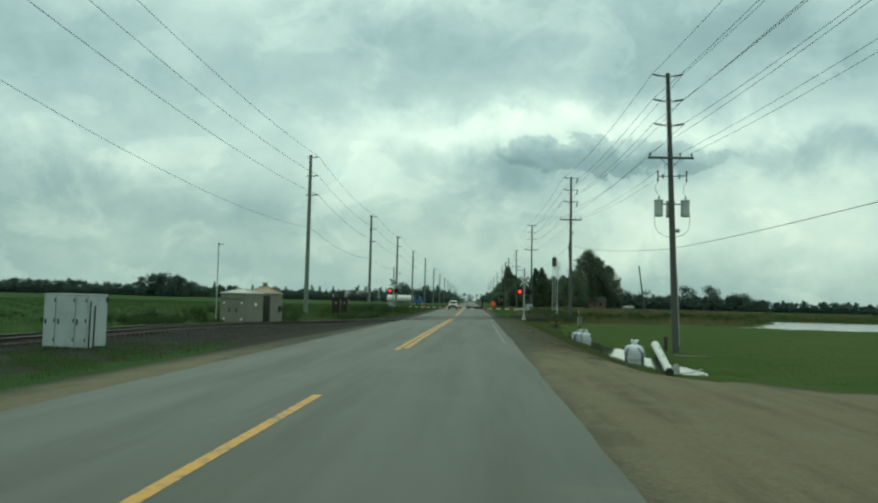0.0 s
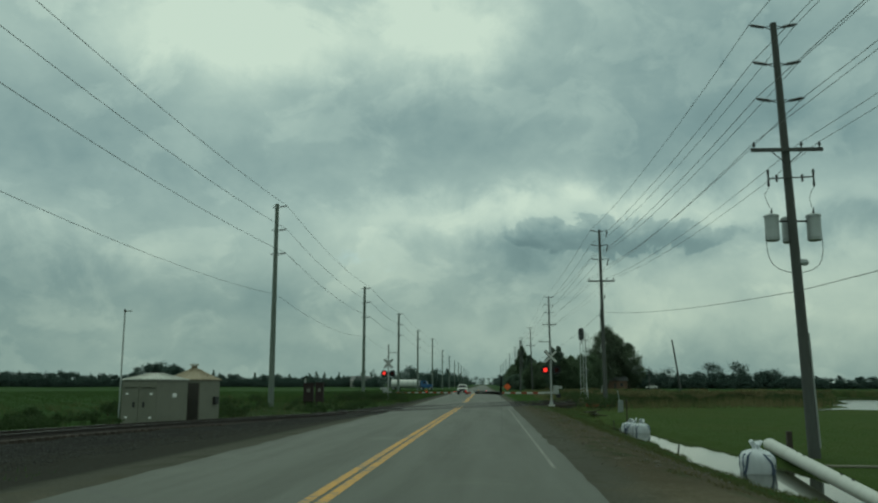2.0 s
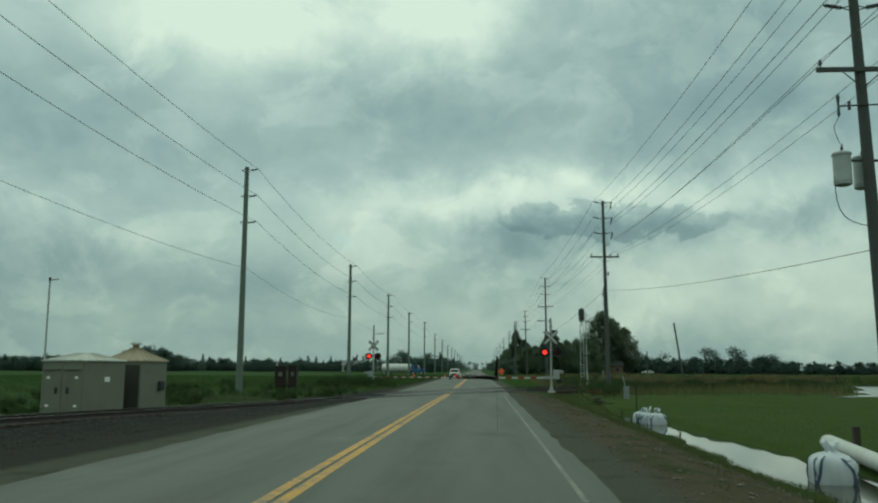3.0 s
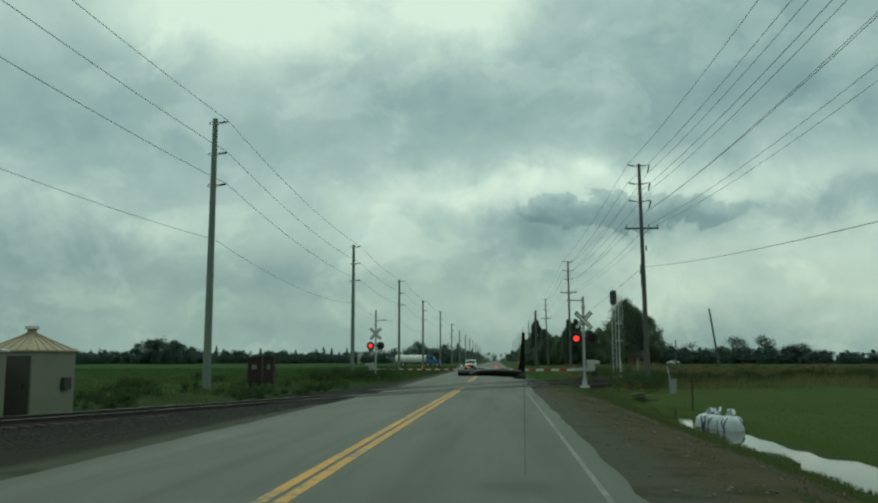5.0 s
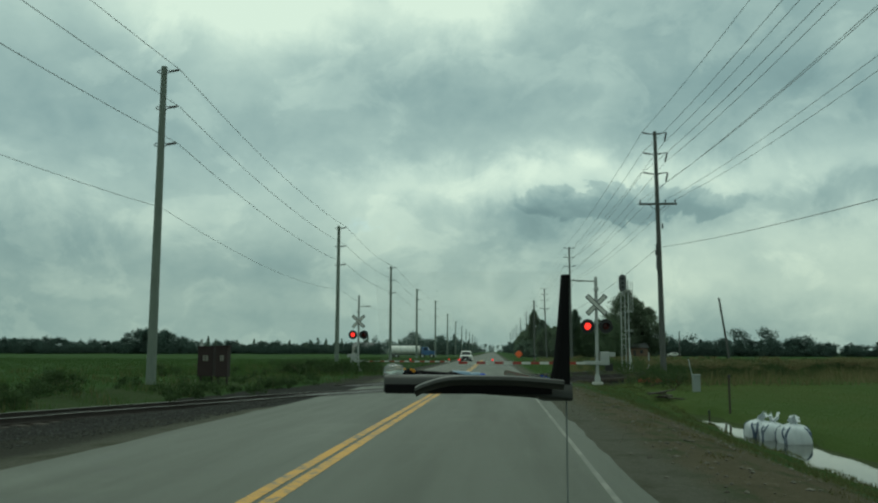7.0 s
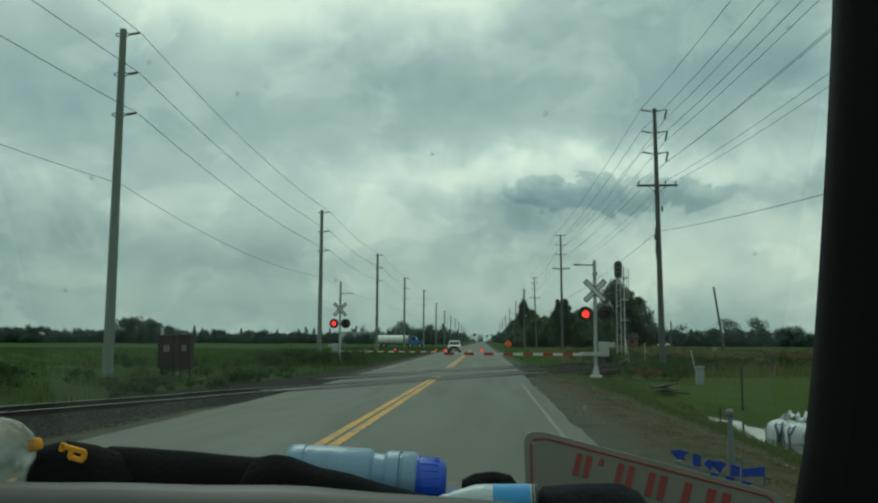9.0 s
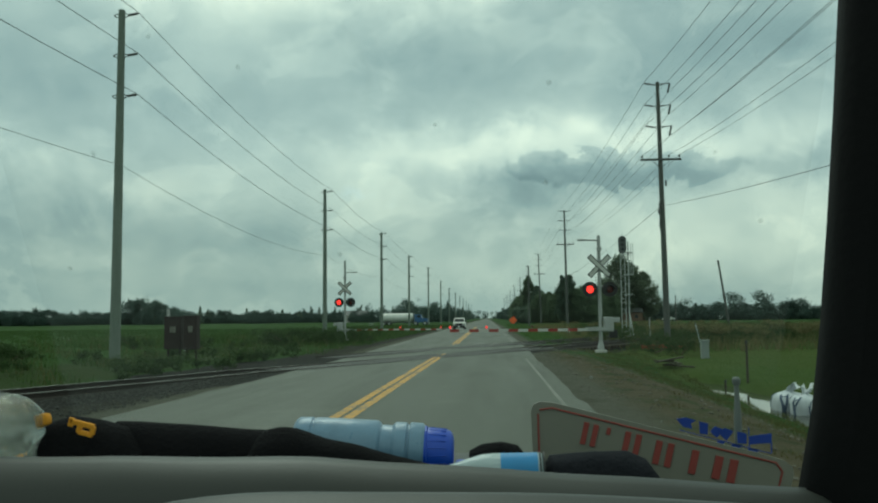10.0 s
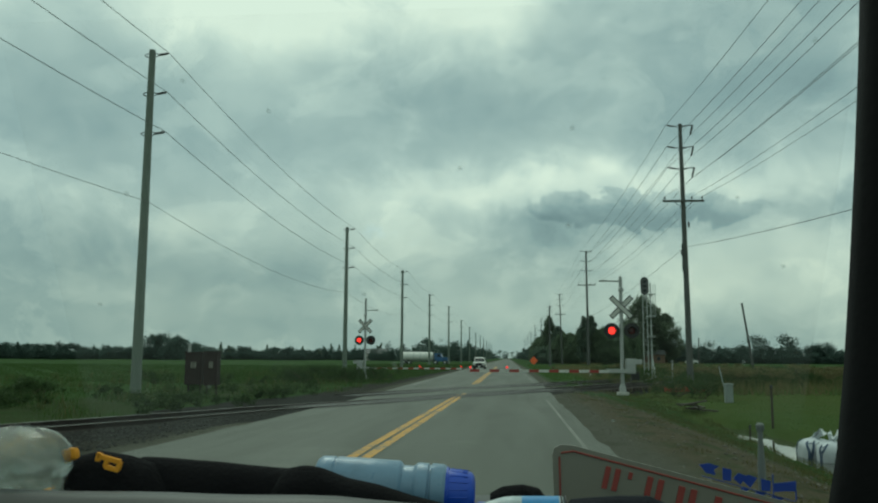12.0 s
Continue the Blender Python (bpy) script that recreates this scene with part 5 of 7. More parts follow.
def make_stake(x, y, h, r, label, tilt=0.0, mat=None):
    s = thing("stake", (x, y, ground_height(x, y)), label, "stake", "stakes along the ditch")
    part("post", rod(B(), (0, 0, -0.2), (tilt, 0, h), r, r * 0.9, 8), mat or M_TIE, s)
    part("top", rod(B(), (tilt * 0.97, 0, h - 0.1), (tilt, 0, h + 0.02), r * 1.15, r * 1.15, 8), M_IRON, s)


make_stake(11.75, 78.3, 1.45, 0.045, "tall dark wooden stake at the water's edge")
make_stake(10.75, 77.6, 0.62, 0.036, "short dark stake standing in the ditch water")
make_stake(13.62, 92.3, 1.80, 0.026, "long thin pale leaning stake behind the utility box", -0.42, M_CABINET)
make_stake(19.5, 98.0, 1.3, 0.025, "thin pale leaning stick in the lawn", -0.5, M_WEED)


def make_utility_box(x, y):
    u = thing("utility_pedestal", (x, y, ground_height(x, y)), "grey square utility pedestal in the grass", "utility box")
    part("case", box(B(), (0, 0, 0.42), (0.38, 0.36, 0.90), 0.04), M_PEDESTAL, u)
    part("lid", box(B(), (0, 0, 0.90), (0.43, 0.41, 0.10), 0.03), M_PEDESTAL, u)


make_utility_box(13.15, 90.2)


def make_white_post(x, y, h):
    w = thing("marker_post", (x, y, ground_height(x, y)), "slim white marker post by the track", "post")
    part("post", box(B(), (0, 0, h / 2), (0.09, 0.05, h), 0.01), M_ALU, w)


make_white_post(14.7, 113.7, 1.7)


def make_net(x0, x1, y, h):
    n = thing("safety_netting", ((x0 + x1) / 2, y, ground_height((x0 + x1) / 2, y)), "sagging orange plastic netting on thin posts", "netting")
    L = x1 - x0
    for k in range(5):
        u = -L / 2 + L * k / 4
        part("post", rod(B(), (u, 0, -0.2), (u, 0, h + 0.1), 0.02, seg=6), M_TIE, n)
    rows, cols = 6, 40
    def top(u):
        return h * (0.82 + 0.16 * math.cos(8 * math.pi * (u + L / 2) / L))
    for r in range(rows + 1):
        bm = B()
        for k in range(cols):
            u0, u1 = -L / 2 + L * k / cols, -L / 2 + L * (k + 1) / cols
            rod(bm, (u0, 0, 0.1 + (top(u0) - 0.1) * r / rows), (u1, 0, 0.1 + (top(u1) - 0.1) * r / rows), 0.012, seg=4, caps=False)
        part("strand", bm, M_NET, n)
    for k in range(0, cols + 1, 2):
        u = -L / 2 + L * k / cols
        part("strand", rod(B(), (u, 0, 0.1), (u, 0, top(u)), 0.011, seg=4), M_NET, n)


make_net(10.9, 13.3, 95.8, 0.34)


def make_debris(x, y):
    d = thing("scrap_pile", (x, y, ground_height(x, y)), "dark scrap cable and planks lying in the grass", "scrap")
    rng = np.random.default_rng(11)
    for k in range(7):
        a = rng.uniform(0, 6.28)
        r = rng.uniform(0.1, 0.8)
        part("plank", box(B(), (r * math.cos(a), 0.5 * r * math.sin(a), 0.08 + 0.05 * k), (rng.uniform(0.8, 1.8), 0.12, 0.06), 0.01, (rng.uniform(-5, 5), rng.uniform(-6, 6), rng.uniform(0, 180))), M_TIE, d)


make_debris(10.3, 84.5)


# ---- pond ----
pond = raw("pond_water", [(32.4 + 0.39 * (y - 94) + u, y, -0.42) for u, y in ((-3, 92.5), (63, 92.5), (63, 146), (-3, 146))], [(0, 1, 2, 3)], M_WATER)
tagged(pond, "shallow pond reflecting the pale sky", "water", kind="structure")


# ---- vehicles and signs beyond the crossing ----
def wheel(parent, x, y, z, r, w):
    t = part("wheel", lathe(B(), (x - w / 2, y, z), (x + w / 2, y, z), [(0, r * 0.86), (0.12, r), (0.88, r), (1, r * 0.86)], 20), M_TYRE, parent, "black rubber wheel")
    part("rim", lathe(B(), (x - w / 2 - 0.01, y, z), (x + w / 2 + 0.01, y, z), [(0, r * 0.5), (0.2, r * 0.55), (0.8, r * 0.55), (1, r * 0.5)], 16), M_STEEL, t)


def make_pickup(x, y):
    """White pickup facing the crossing from the far side."""
    v = thing("pickup_truck", (x, y, float(road_z(y)) + 0.01), "white pickup truck waiting on the asphalt beyond the gate", "truck")
    secs = []
    for yy, zb, zt, w in ((-2.75, 0.55, 0.95, 0.86), (-2.65, 0.42, 1.12, 0.95), (-1.2, 0.40, 1.22, 0.99), (-1.1, 0.40, 1.25, 1.0), (1.0, 0.40, 1.25, 1.0), (2.7, 0.45, 1.28, 0.99), (2.78, 0.55, 1.20, 0.95)):
        secs.append([(-w, yy, zb), (w, yy, zb), (w * 1.01, yy, (zb + zt) / 2), (w * 0.97, yy, zt - 0.06), (w * 0.88, yy, zt), (-w * 0.88, yy, zt), (-w * 0.97, yy, zt - 0.06), (-w * 1.01, yy, (zb + zt) / 2)])
    body = part("body", loft(B(), secs), M_TANK, v, "white painted body")
    secs = []
    for z, ya, yb, w in ((1.22, -1.15, 0.95, 0.93), (1.85, -0.45, 0.80, 0.80), (1.95, -0.25, 0.66, 0.72)):
        secs.append([(-w, ya, z), (w, ya, z), (w, yb, z), (-w, yb, z)])
    cab = part("cab", loft(B(), secs), M_TANK, v, "white cab")
    part("windscreen", loft(B(), [[(-0.84, -1.12, 1.27), (0.84, -1.12, 1.27), (0.84, -1.06, 1.27), (-0.84, -1.06, 1.27)], [(-0.72, -0.53, 1.82), (0.72, -0.53, 1.82), (0.72, -0.47, 1.82), (-0.72, -0.47, 1.82)]]), M_CARGLASS, cab, "dark windscreen")
    for sx in (-1, 1):
        part("side_window", box(B(), (sx * 0.885, 0.0, 1.52), (0.03, 1.05, 0.40), 0.01, (0, -sx * 11, 0)), M_CARGLASS, cab)
        part("headlight", box(B(), (sx * 0.72, -2.70, 0.92), (0.34, 0.10, 0.20), 0.02), M_CHROME, body, "clear headlight")
        part("mirror", box(B(), (sx * 1.10, -0.85, 1.32), (0.18, 0.10, 0.26), 0.03), M_BLACK, cab)
        for yy in (-1.75, 1.75):
            wheel(v, sx * 0.84, yy, 0.39, 0.39, 0.26)
    part("grille", box(B(), (0, -2.74, 0.90), (1.10, 0.06, 0.36), 0.02), M_BLACK, body, "dark grille")
    part("bumper", box(B(), (0, -2.80, 0.54), (1.96, 0.18, 0.36), 0.03), M_BLACK, body, "dark front bumper")
    v.scale = (0.82, 0.82, 0.82)
    part("plate_holder", box(B(), (0, -2.89, 0.56), (0.32, 0.02, 0.15), 0.004), M_WHITE, body)


make_pickup(-2.3, 158)


def make_tanker(x, y):
    """White tank trailer behind a blue tractor, parked off the road."""
    z = ground_height(x, y)
    t = thing("tanker_truck", (x, y, z), "white tank trailer with a blue tractor parked in the grass", "truck")
    L = 7.2
    prof = [(0, 0.5), (0.01, 0.85), (0.03, 1.02), (0.97, 1.02), (0.99, 0.85), (1, 0.5)]
    tank = part("tank", lathe(B(), (-L / 2, 0, 1.72), (L / 2, 0, 1.72), prof, 24), M_TANK, t, "white cylindrical tank", True)
    for f in (-0.6, -0.2, 0.2, 0.6):
        part("band", lathe(B(), (f * L / 2 - 0.04, 0, 1.72), (f * L / 2 + 0.04, 0, 1.72), [(0, 1.035), (1, 1.035)], 24), M_STEEL, tank)
        part("hatch", rod(B(), (f * L / 2 + 0.5, 0, 2.68), (f * L / 2 + 0.5, 0, 2.84), 0.26, 0.24, 12), M_STEEL, tank)
    part("chassis", box(B(), (0.3, 0, 0.78), (L - 0.4, 0.9, 0.24), 0.02), M_IRON, t)
    for xx in (-2.9, -1.7, 4.2, 6.3):
        for sy in (-1, 1):
            w = part("wheel", lathe(B(), (xx, sy * 0.80, 0.5), (xx, sy * 1.12, 0.5), [(0, 0.43), (0.12, 0.5), (0.88, 0.5), (1, 0.43)], 18), M_TYRE, t, "black rubber wheel")
            part("rim", lathe(B(), (xx, sy * 0.78, 0.5), (xx, sy * 1.14, 0.5), [(0, 0.25), (1, 0.25)], 14), M_STEEL, w)
    cab = part("cab", loft(B(), [[(4.0, yy, 0.7), (5.4, yy, 0.7), (6.9, yy, 0.75), (6.95, yy, 1.55), (5.7, yy, 1.65), (5.35, yy, 2.45), (4.0, yy, 2.5)] for yy in (-1.1, 1.1)]), M_BLUECAB, t, "blue tractor cab")
    part("side_window", box(B(), (4.95, -1.11, 2.0), (0.75, 0.03, 0.5), 0.02), M_CARGLASS, cab)
    part("stack", rod(B(), (3.85, -0.9, 1.2), (3.85, -0.9, 3.0), 0.07, seg=10), M_CHROME, cab)
    part("bumper", box(B(), (6.98, 0, 0.62), (0.14, 2.2, 0.32), 0.03), M_CHROME, cab)


make_tanker(-19.4, 232)


def make_orange_sign(x, y):
    s = thing("work_sign", (x, y, ground_height(x, y)), "orange diamond road work sign on a low stand", "road sign")
    part("panel", box(B(), (0, 0, 1.02), (1.32, 0.02, 1.32), 0.004, (0, 45, 0)), M_ORANGE, s)
    for sx in (-1, 1):
        part("leg", rod(B(), (sx * 0.55, 0.3 * sx, 0), (0, 0.03, 0.7), 0.025, seg=6), M_IRON, s)
    part("brace", rod(B(), (0, 0.03, 0.3), (0, 0.03, 1.9), 0.025, seg=6), M_IRON, s)


make_orange_sign(6.6, 238)


# ---- trees ----
def leaf_cloud(rng, centres, radii, per, size, flat=1.0, loose=0.30):
    """Small bent leaf sprays scattered round clump centres, as vertex and face arrays."""
    C = np.repeat(centres, per, 0)
    R = np.repeat(radii, per)
    n = len(C)
    d = rng.normal(size=(n, 3))
    d /= np.linalg.norm(d, axis=1)[:, None]
    P = C + d * (R * np.clip(0.55 + loose * rng.normal(size=n), 0.05, 0.6 + 3 * loose))[:, None] * np.array([1, 1, flat])
    u = rng.normal(size=(n, 3))
    u /= np.linalg.norm(u, axis=1)[:, None]
    w = np.cross(u, rng.normal(size=(n, 3)))
    w /= np.linalg.norm(w, axis=1)[:, None] + 1e-9
    s = (size * rng.uniform(0.6, 1.4, n))[:, None]
    V = np.empty((n * 4, 3))
    V[0::4], V[1::4], V[2::4], V[3::4] = P - u * s, P + w * s * 0.55, P + u * s, P - w * s * 0.55
    F = np.arange(n * 4).reshape(-1, 4)
    return V, F


def make_tree(x, y, h, spread, seed, label, leaves=None, start=0.18, tall=1.0, per=70):
    rng = np.random.default_rng(seed)
    z = ground_height(x, y)
    t = thing("tree", (x, y, z), label, "tree", "roadside trees")
    bm = B()
    r = 0.018 * h + 0.06
    rod(bm, (0, 0, -0.3), (0.02 * h * rng.normal() * 0.3, 0, h * 0.55), r, r * 0.55, 9)
    rod(bm, (0, 0, h * 0.5), (0.3 * rng.normal(), 0.3 * rng.normal(), h * 0.9), r * 0.55, r * 0.15, 7)
    cs, rs = [], []
    n = 52
    for k in range(n):
        f = start + (1 - start) * ((k + rng.uniform()) / n)
        env = math.sin(math.pi * min(1, max(0, (f - start) / (1 - start))) ** (0.62 * tall)) ** 0.7
        a = k * 2.4 + rng.uniform(-0.5, 0.5)
        d = spread * env * rng.uniform(0.35, 1.0)
        c = np.array([d * math.cos(a), d * math.sin(a), h * f])
        cs.append(c)
        rs.append(spread * rng.uniform(0.28, 0.46) * (0.60 + 0.40 * env))
        if d > 0.3 * spread and k % 2 == 0:
            zz = max(h * start * 0.7, c[2] - 0.55 * d)
            rod(bm, (0, 0, zz), tuple(c), r * 0.28, r * 0.06, 5)
    part("trunk", bm, M_BARK, t)
    V, F = leaf_cloud(rng, np.array(cs), np.array(rs), per * 6, 0.0075 * h + 0.085, 0.95)
    raw("crown", V.tolist(), F.tolist(), leaves or M_LEAF, t)
    return t


# roadside row, then the large maple with its neighbours
TREES = [
    (12.9, 306, 14.2, 2.7, 0), (15.4, 302, 11.0, 2.8, 1), (11.6, 372, 8.5, 4.0, 0), (14.2, 346, 9.5, 4.0, 0), (15.6, 284, 8.0, 3.8, 0), (18.2, 288, 8.4, 4.0, 0), (20.0, 278, 8.2, 4.0, 0),
    (19.9, 261, 12.0, 2.0, 1), (22.0, 264, 12.4, 2.1, 1), (23.6, 262, 8.6, 3.2, 0), (25.8, 262, 7.4, 3.6, 0), (33.2, 306, 11.0, 4.6, 0), (36.5, 312, 11.2, 4.8, 0), (41.0, 334, 13.5, 5.4, 2), (28.6, 296, 10.2, 4.6, 0), (30.4, 284, 9.4, 4.4, 0), (38.6, 318, 11.5, 5.0, 0), (26.0, 302, 10.6, 4.6, 0), (17.0, 318, 10.0, 4.6, 0),
    (46.6, 340, 22.2, 8.8, 2), (50.6, 344, 19.8, 6.6, 2), (54.6, 342, 16.6, 5.8, 2), (18.0, 400, 11.0, 5.0, 0), (15.5, 440, 12.0, 5.0, 0), (14.8, 490, 12.0, 5.0, 0),
]
for k, (x, y, h, sp, tone) in enumerate(TREES):
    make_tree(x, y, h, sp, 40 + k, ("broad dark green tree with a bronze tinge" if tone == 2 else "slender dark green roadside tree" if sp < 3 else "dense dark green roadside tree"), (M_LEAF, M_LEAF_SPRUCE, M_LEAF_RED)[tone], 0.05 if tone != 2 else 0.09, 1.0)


def far_wood(name, spots, seed, label, mat, per, clumps=9):
    """A distant belt of trees: trunks and ragged crowns."""
    rng = np.random.default_rng(seed)
    Vs, Fs, base = [], [], 0
    for x, y, h, sp, conifer in spots:
        z = ground_height(x, y)
        if conifer:
            f = np.linspace(0.12, 0.96, clumps)
            c = np.stack([x + rng.normal(size=clumps) * 0.1 * sp, y + rng.normal(size=clumps) * 0.1 * sp, z + h * f], 1)
            r = sp * (1.02 - f) * 1.25 + 0.20
        else:
            # clumps fill a rounded crown that reaches nearly to the ground
            m_ = clumps + 7
            v = rng.normal(size=(m_, 3))
            v *= (rng.uniform(0.25, 1.0, m_) ** 0.4 / np.linalg.norm(v, axis=1))[:, None]
            v[:, 2] = np.sign(v[:, 2]) * np.abs(v[:, 2]) ** 0.85
            c = np.stack([x + 0.62 * sp * v[:, 0], y + 0.5 * sp * v[:, 1], z + h * (0.48 + 0.40 * v[:, 2])], 1)
            r = np.minimum(sp * rng.uniform(0.50, 0.72, m_), 0.30 * h)
            foot = rng.uniform(size=m_) < 0.30
            c[foot, 2] = z + h * rng.uniform(0.08, 0.24, int(foot.sum()))
        V, F = leaf_cloud(rng, c, r, per * 8, 0.012 * h + 0.15, 0.9, 0.19)
        Vs.append(V)
        Fs.append(F + base)
        base += len(V)
    ob = raw(name, np.concatenate(Vs).tolist(), np.concatenate(Fs).tolist(), mat)
    return tagged(ob, label, "woods", kind="stuff")


EYE_X, EYE_Y = 2.42, 46.56


def polar(deg, dist):
    a = radians(deg)
    return EYE_X + dist * math.sin(a), EYE_Y + dist * math.cos(a)


rng = np.random.default_rng(21)
spots = []
for deg in np.arange(-37, -8.5, 0.20):
    d = 420 + 25 * math.sin(deg * 0.9) + rng.uniform(-10, 18)
    bump = 5.0 * math.exp(-((deg + 23.4) / 1.7) ** 4)
    low = 0.74 if deg > -18 else 0.9 if deg > -30 else 1.0
    x, y = polar(deg + rng.uniform(-0.1, 0.1), d - (30 if bump > 2 else 0))
    spots.append((x, y, (7.4 + 0.7 * math.sin(deg * 2.3) + rng.uniform(-0.5, 0.9)) * low + bump, rng.uniform(2.6, 3.6) + 0.15 * bump, False))
    x, y = polar(deg + 0.1, d - 14)
    spots.append((x, y, rng.uniform(4.0, 5.4) * low + 0.6 * bump, rng.uniform(2.6, 3.4), False))
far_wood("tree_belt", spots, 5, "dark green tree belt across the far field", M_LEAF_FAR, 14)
spots = []
for deg in np.arange(-20, -5.5, 0.5):
    x, y = polar(deg + rng.uniform(-0.2, 0.2), 430 + rng.uniform(-30, 60))
    spots.append((x, y, rng.uniform(5.0, 9.0), rng.uniform(2.0, 3.0), True))
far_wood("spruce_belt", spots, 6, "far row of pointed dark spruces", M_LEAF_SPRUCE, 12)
spots = []
for y in np.arange(330, 1100, 14):
    x = float(road_x(y)) - 13 - rng.uniform(2, 16)
    spots.append((x, y, rng.uniform(6, 10.5), rng.uniform(3, 4.6), rng.uniform() < 0.3))
    x = float(road_x(y)) + 12 + rng.uniform(2, 16)
    spots.append((x, y + 60, rng.uniform(8, 13), rng.uniform(3, 4.6), False))
for x in np.arange(-150, 150, 7.0):
    spots.append((x + rng.uniform(-3, 3), 1500 + rng.uniform(-120, 120), rng.uniform(12, 17), 6.0, False))
for deg in np.arange(-8.5, -2.2, 0.45):
    x, y = polar(deg, 360 + rng.uniform(-20, 60))
    spots.append((x, y, rng.uniform(5.5, 9.0), rng.uniform(3, 4.4), rng.uniform() < 0.25))
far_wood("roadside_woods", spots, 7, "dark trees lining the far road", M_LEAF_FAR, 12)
# round crowns standing out of a low belt beyond the lawn
spots = [(66, 367, 8.2, 4.2, False), (74.5, 365, 9.6, 4.8, False), (71, 372, 8.4, 4.2, False), (84, 363, 7.6, 4.8, False), (90.4, 361.5, 11.9, 5.0, False), (93, 366, 10.0, 4.6, False), (100, 359, 11.0, 5.4, False),
         (103.5, 363, 9.6, 4.6, False), (109, 357, 8.0, 4.8, False), (112.5, 355, 8.6, 5.0, False), (116, 358, 7.8, 4.4, False), (121, 352, 5.4, 2.6, False)]
for x in np.arange(50, 200, 1.7):
    h = np.interp(x, [50, 62, 116, 124, 200], [8.2, 6.3, 6.2, 4.6, 4.2])
    spots.append((x + rng.uniform(-0.5, 0.5), 384 - 0.25 * x + rng.uniform(-8, 8), h * rng.uniform(0.85, 1.12), rng.uniform(3.0, 4.0), rng.uniform() < 0.45))
    spots.append((x + 0.8, 374 - 0.25 * x + rng.uniform(-6, 6), h * rng.uniform(0.50, 0.75), rng.uniform(2.8, 3.6), False))
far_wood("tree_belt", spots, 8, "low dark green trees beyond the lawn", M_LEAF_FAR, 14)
spots = []
for deg in np.arange(1.4, 11, 0.33):
    x, y = polar(deg, 215 + 10 * deg + rng.uniform(-10, 15))
    spots.append((x, y, rng.uniform(3.5, 6.5), rng.uniform(2.4, 3.4), False))
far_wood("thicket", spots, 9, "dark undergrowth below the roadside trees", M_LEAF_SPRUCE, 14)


def make_far_house(x, y, w, d, h, turn, label):
    z = ground_height(x, y)
    s = thing("farm_building", (x, y, z), label, "building", turn=turn)
    part("wall", box(B(), (0, 0, h / 2), (w, d, h)), M_CONCRETE, s)
    part("roof", prism(B(), [(-d / 2 - 0.3, h), (d / 2 + 0.3, h), (0, h + d * 0.32)], "x", -w / 2 - 0.3, w / 2 + 0.3), M_GREYBORDER, s, "dull grey pitched roof")
    for k in range(3):
        part("window", box(B(), (-w / 3 + w / 3 * k, -d / 2 - 0.02, h * 0.55), (0.9, 0.06, 1.0), 0.01), M_CARGLASS, s)


def make_far_car(x, y):
    c = thing("parked_car", (x, y, ground_height(x, y)), "small white car parked below the far trees", "car")
    secs = [[(xx, yy * w, z) for yy, z in ((-0.85, 0.3), (0.85, 0.3), (0.85, zt * 0.8), (0.7, zt), (-0.7, zt), (-0.85, zt * 0.8))] for xx, zt, w in ((-2.2, 0.7, 0.9), (-2.0, 0.95, 1), (-1.2, 1.0, 1), (-0.5, 1.45, 0.95), (0.9, 1.48, 0.95), (1.6, 1.0, 1), (2.1, 0.9, 1), (2.2, 0.6, 0.9))]
    part("body", loft(B(), secs), M_TANK, c)
    for xx in (-1.35, 1.35):
        for yy in (-0.8, 0.8):
            part("wheel", lathe(B(), (xx, yy - 0.1, 0.32), (xx, yy + 0.1, 0.32), [(0, 0.30), (0.2, 0.32), (0.8, 0.32), (1, 0.30)], 14), M_TYRE, c)
    part("side_window", box(B(), (0.2, -0.80, 1.2), (1.3, 0.06, 0.30), 0.02), M_CARGLASS, c)


make_far_car(63.6, 345)


def make_brick_house(x, y):
    h = thing("farm_house", (x, y, ground_height(x, y)), "small red-brown house half hidden under the maple", "house")
    part("wall", box(B(), (0, 0, 1.5), (7.0, 6.0, 3.0)), M_BRICK, h)
    part("roof", prism(B(), [(-3.4, 3.0), (3.4, 3.0), (0, 4.6)], "x", -3.8, 3.8), M_GREYBORDER, h, "dull grey pitched roof")
    part("window", box(B(), (1.4, -3.02, 1.6), (1.0, 0.06, 1.1), 0.01), M_CARGLASS, h)
    part("door", box(B(), (-1.0, -3.02, 1.05), (0.95, 0.06, 2.1), 0.01), M_DARKDOOR, h)


make_brick_house(49.4, 338)
make_far_house(*polar(-9.4, 400), 10, 7, 3.4, -12, "pale farm building behind the tank trailer")


# ---- grass and weeds ----
def blades(name, rng, xs, ys, h0, h1, w, mat, label, lean=0.5):
    n = len(xs)
    z = land_z(xs, ys) - 0.02
    h = rng.uniform(h0, h1, n)
    a = rng.uniform(0, 2 * math.pi, n)
    L = rng.normal(size=(n, 2)) * (h * lean * 0.5)[:, None]
    V = np.empty((n * 3, 3))
    V[0::3] = np.stack([xs - w * np.cos(a), ys - w * np.sin(a), z], 1)
    V[1::3] = np.stack([xs + w * np.cos(a), ys + w * np.sin(a), z], 1)
    V[2::3] = np.stack([xs + L[:, 0], ys + L[:, 1], z + h], 1)
    ob = raw(name, V.tolist(), np.arange(n * 3).reshape(-1, 3).tolist(), mat)
    return tagged(ob, label, "grass", kind="stuff")


def scatter(rng, n, x0, x1, y0, y1, keep):
    x, y = rng.uniform(x0, x1, n), rng.uniform(y0, y1, n)
    k = keep(x, y)
    return x[k], y[k]


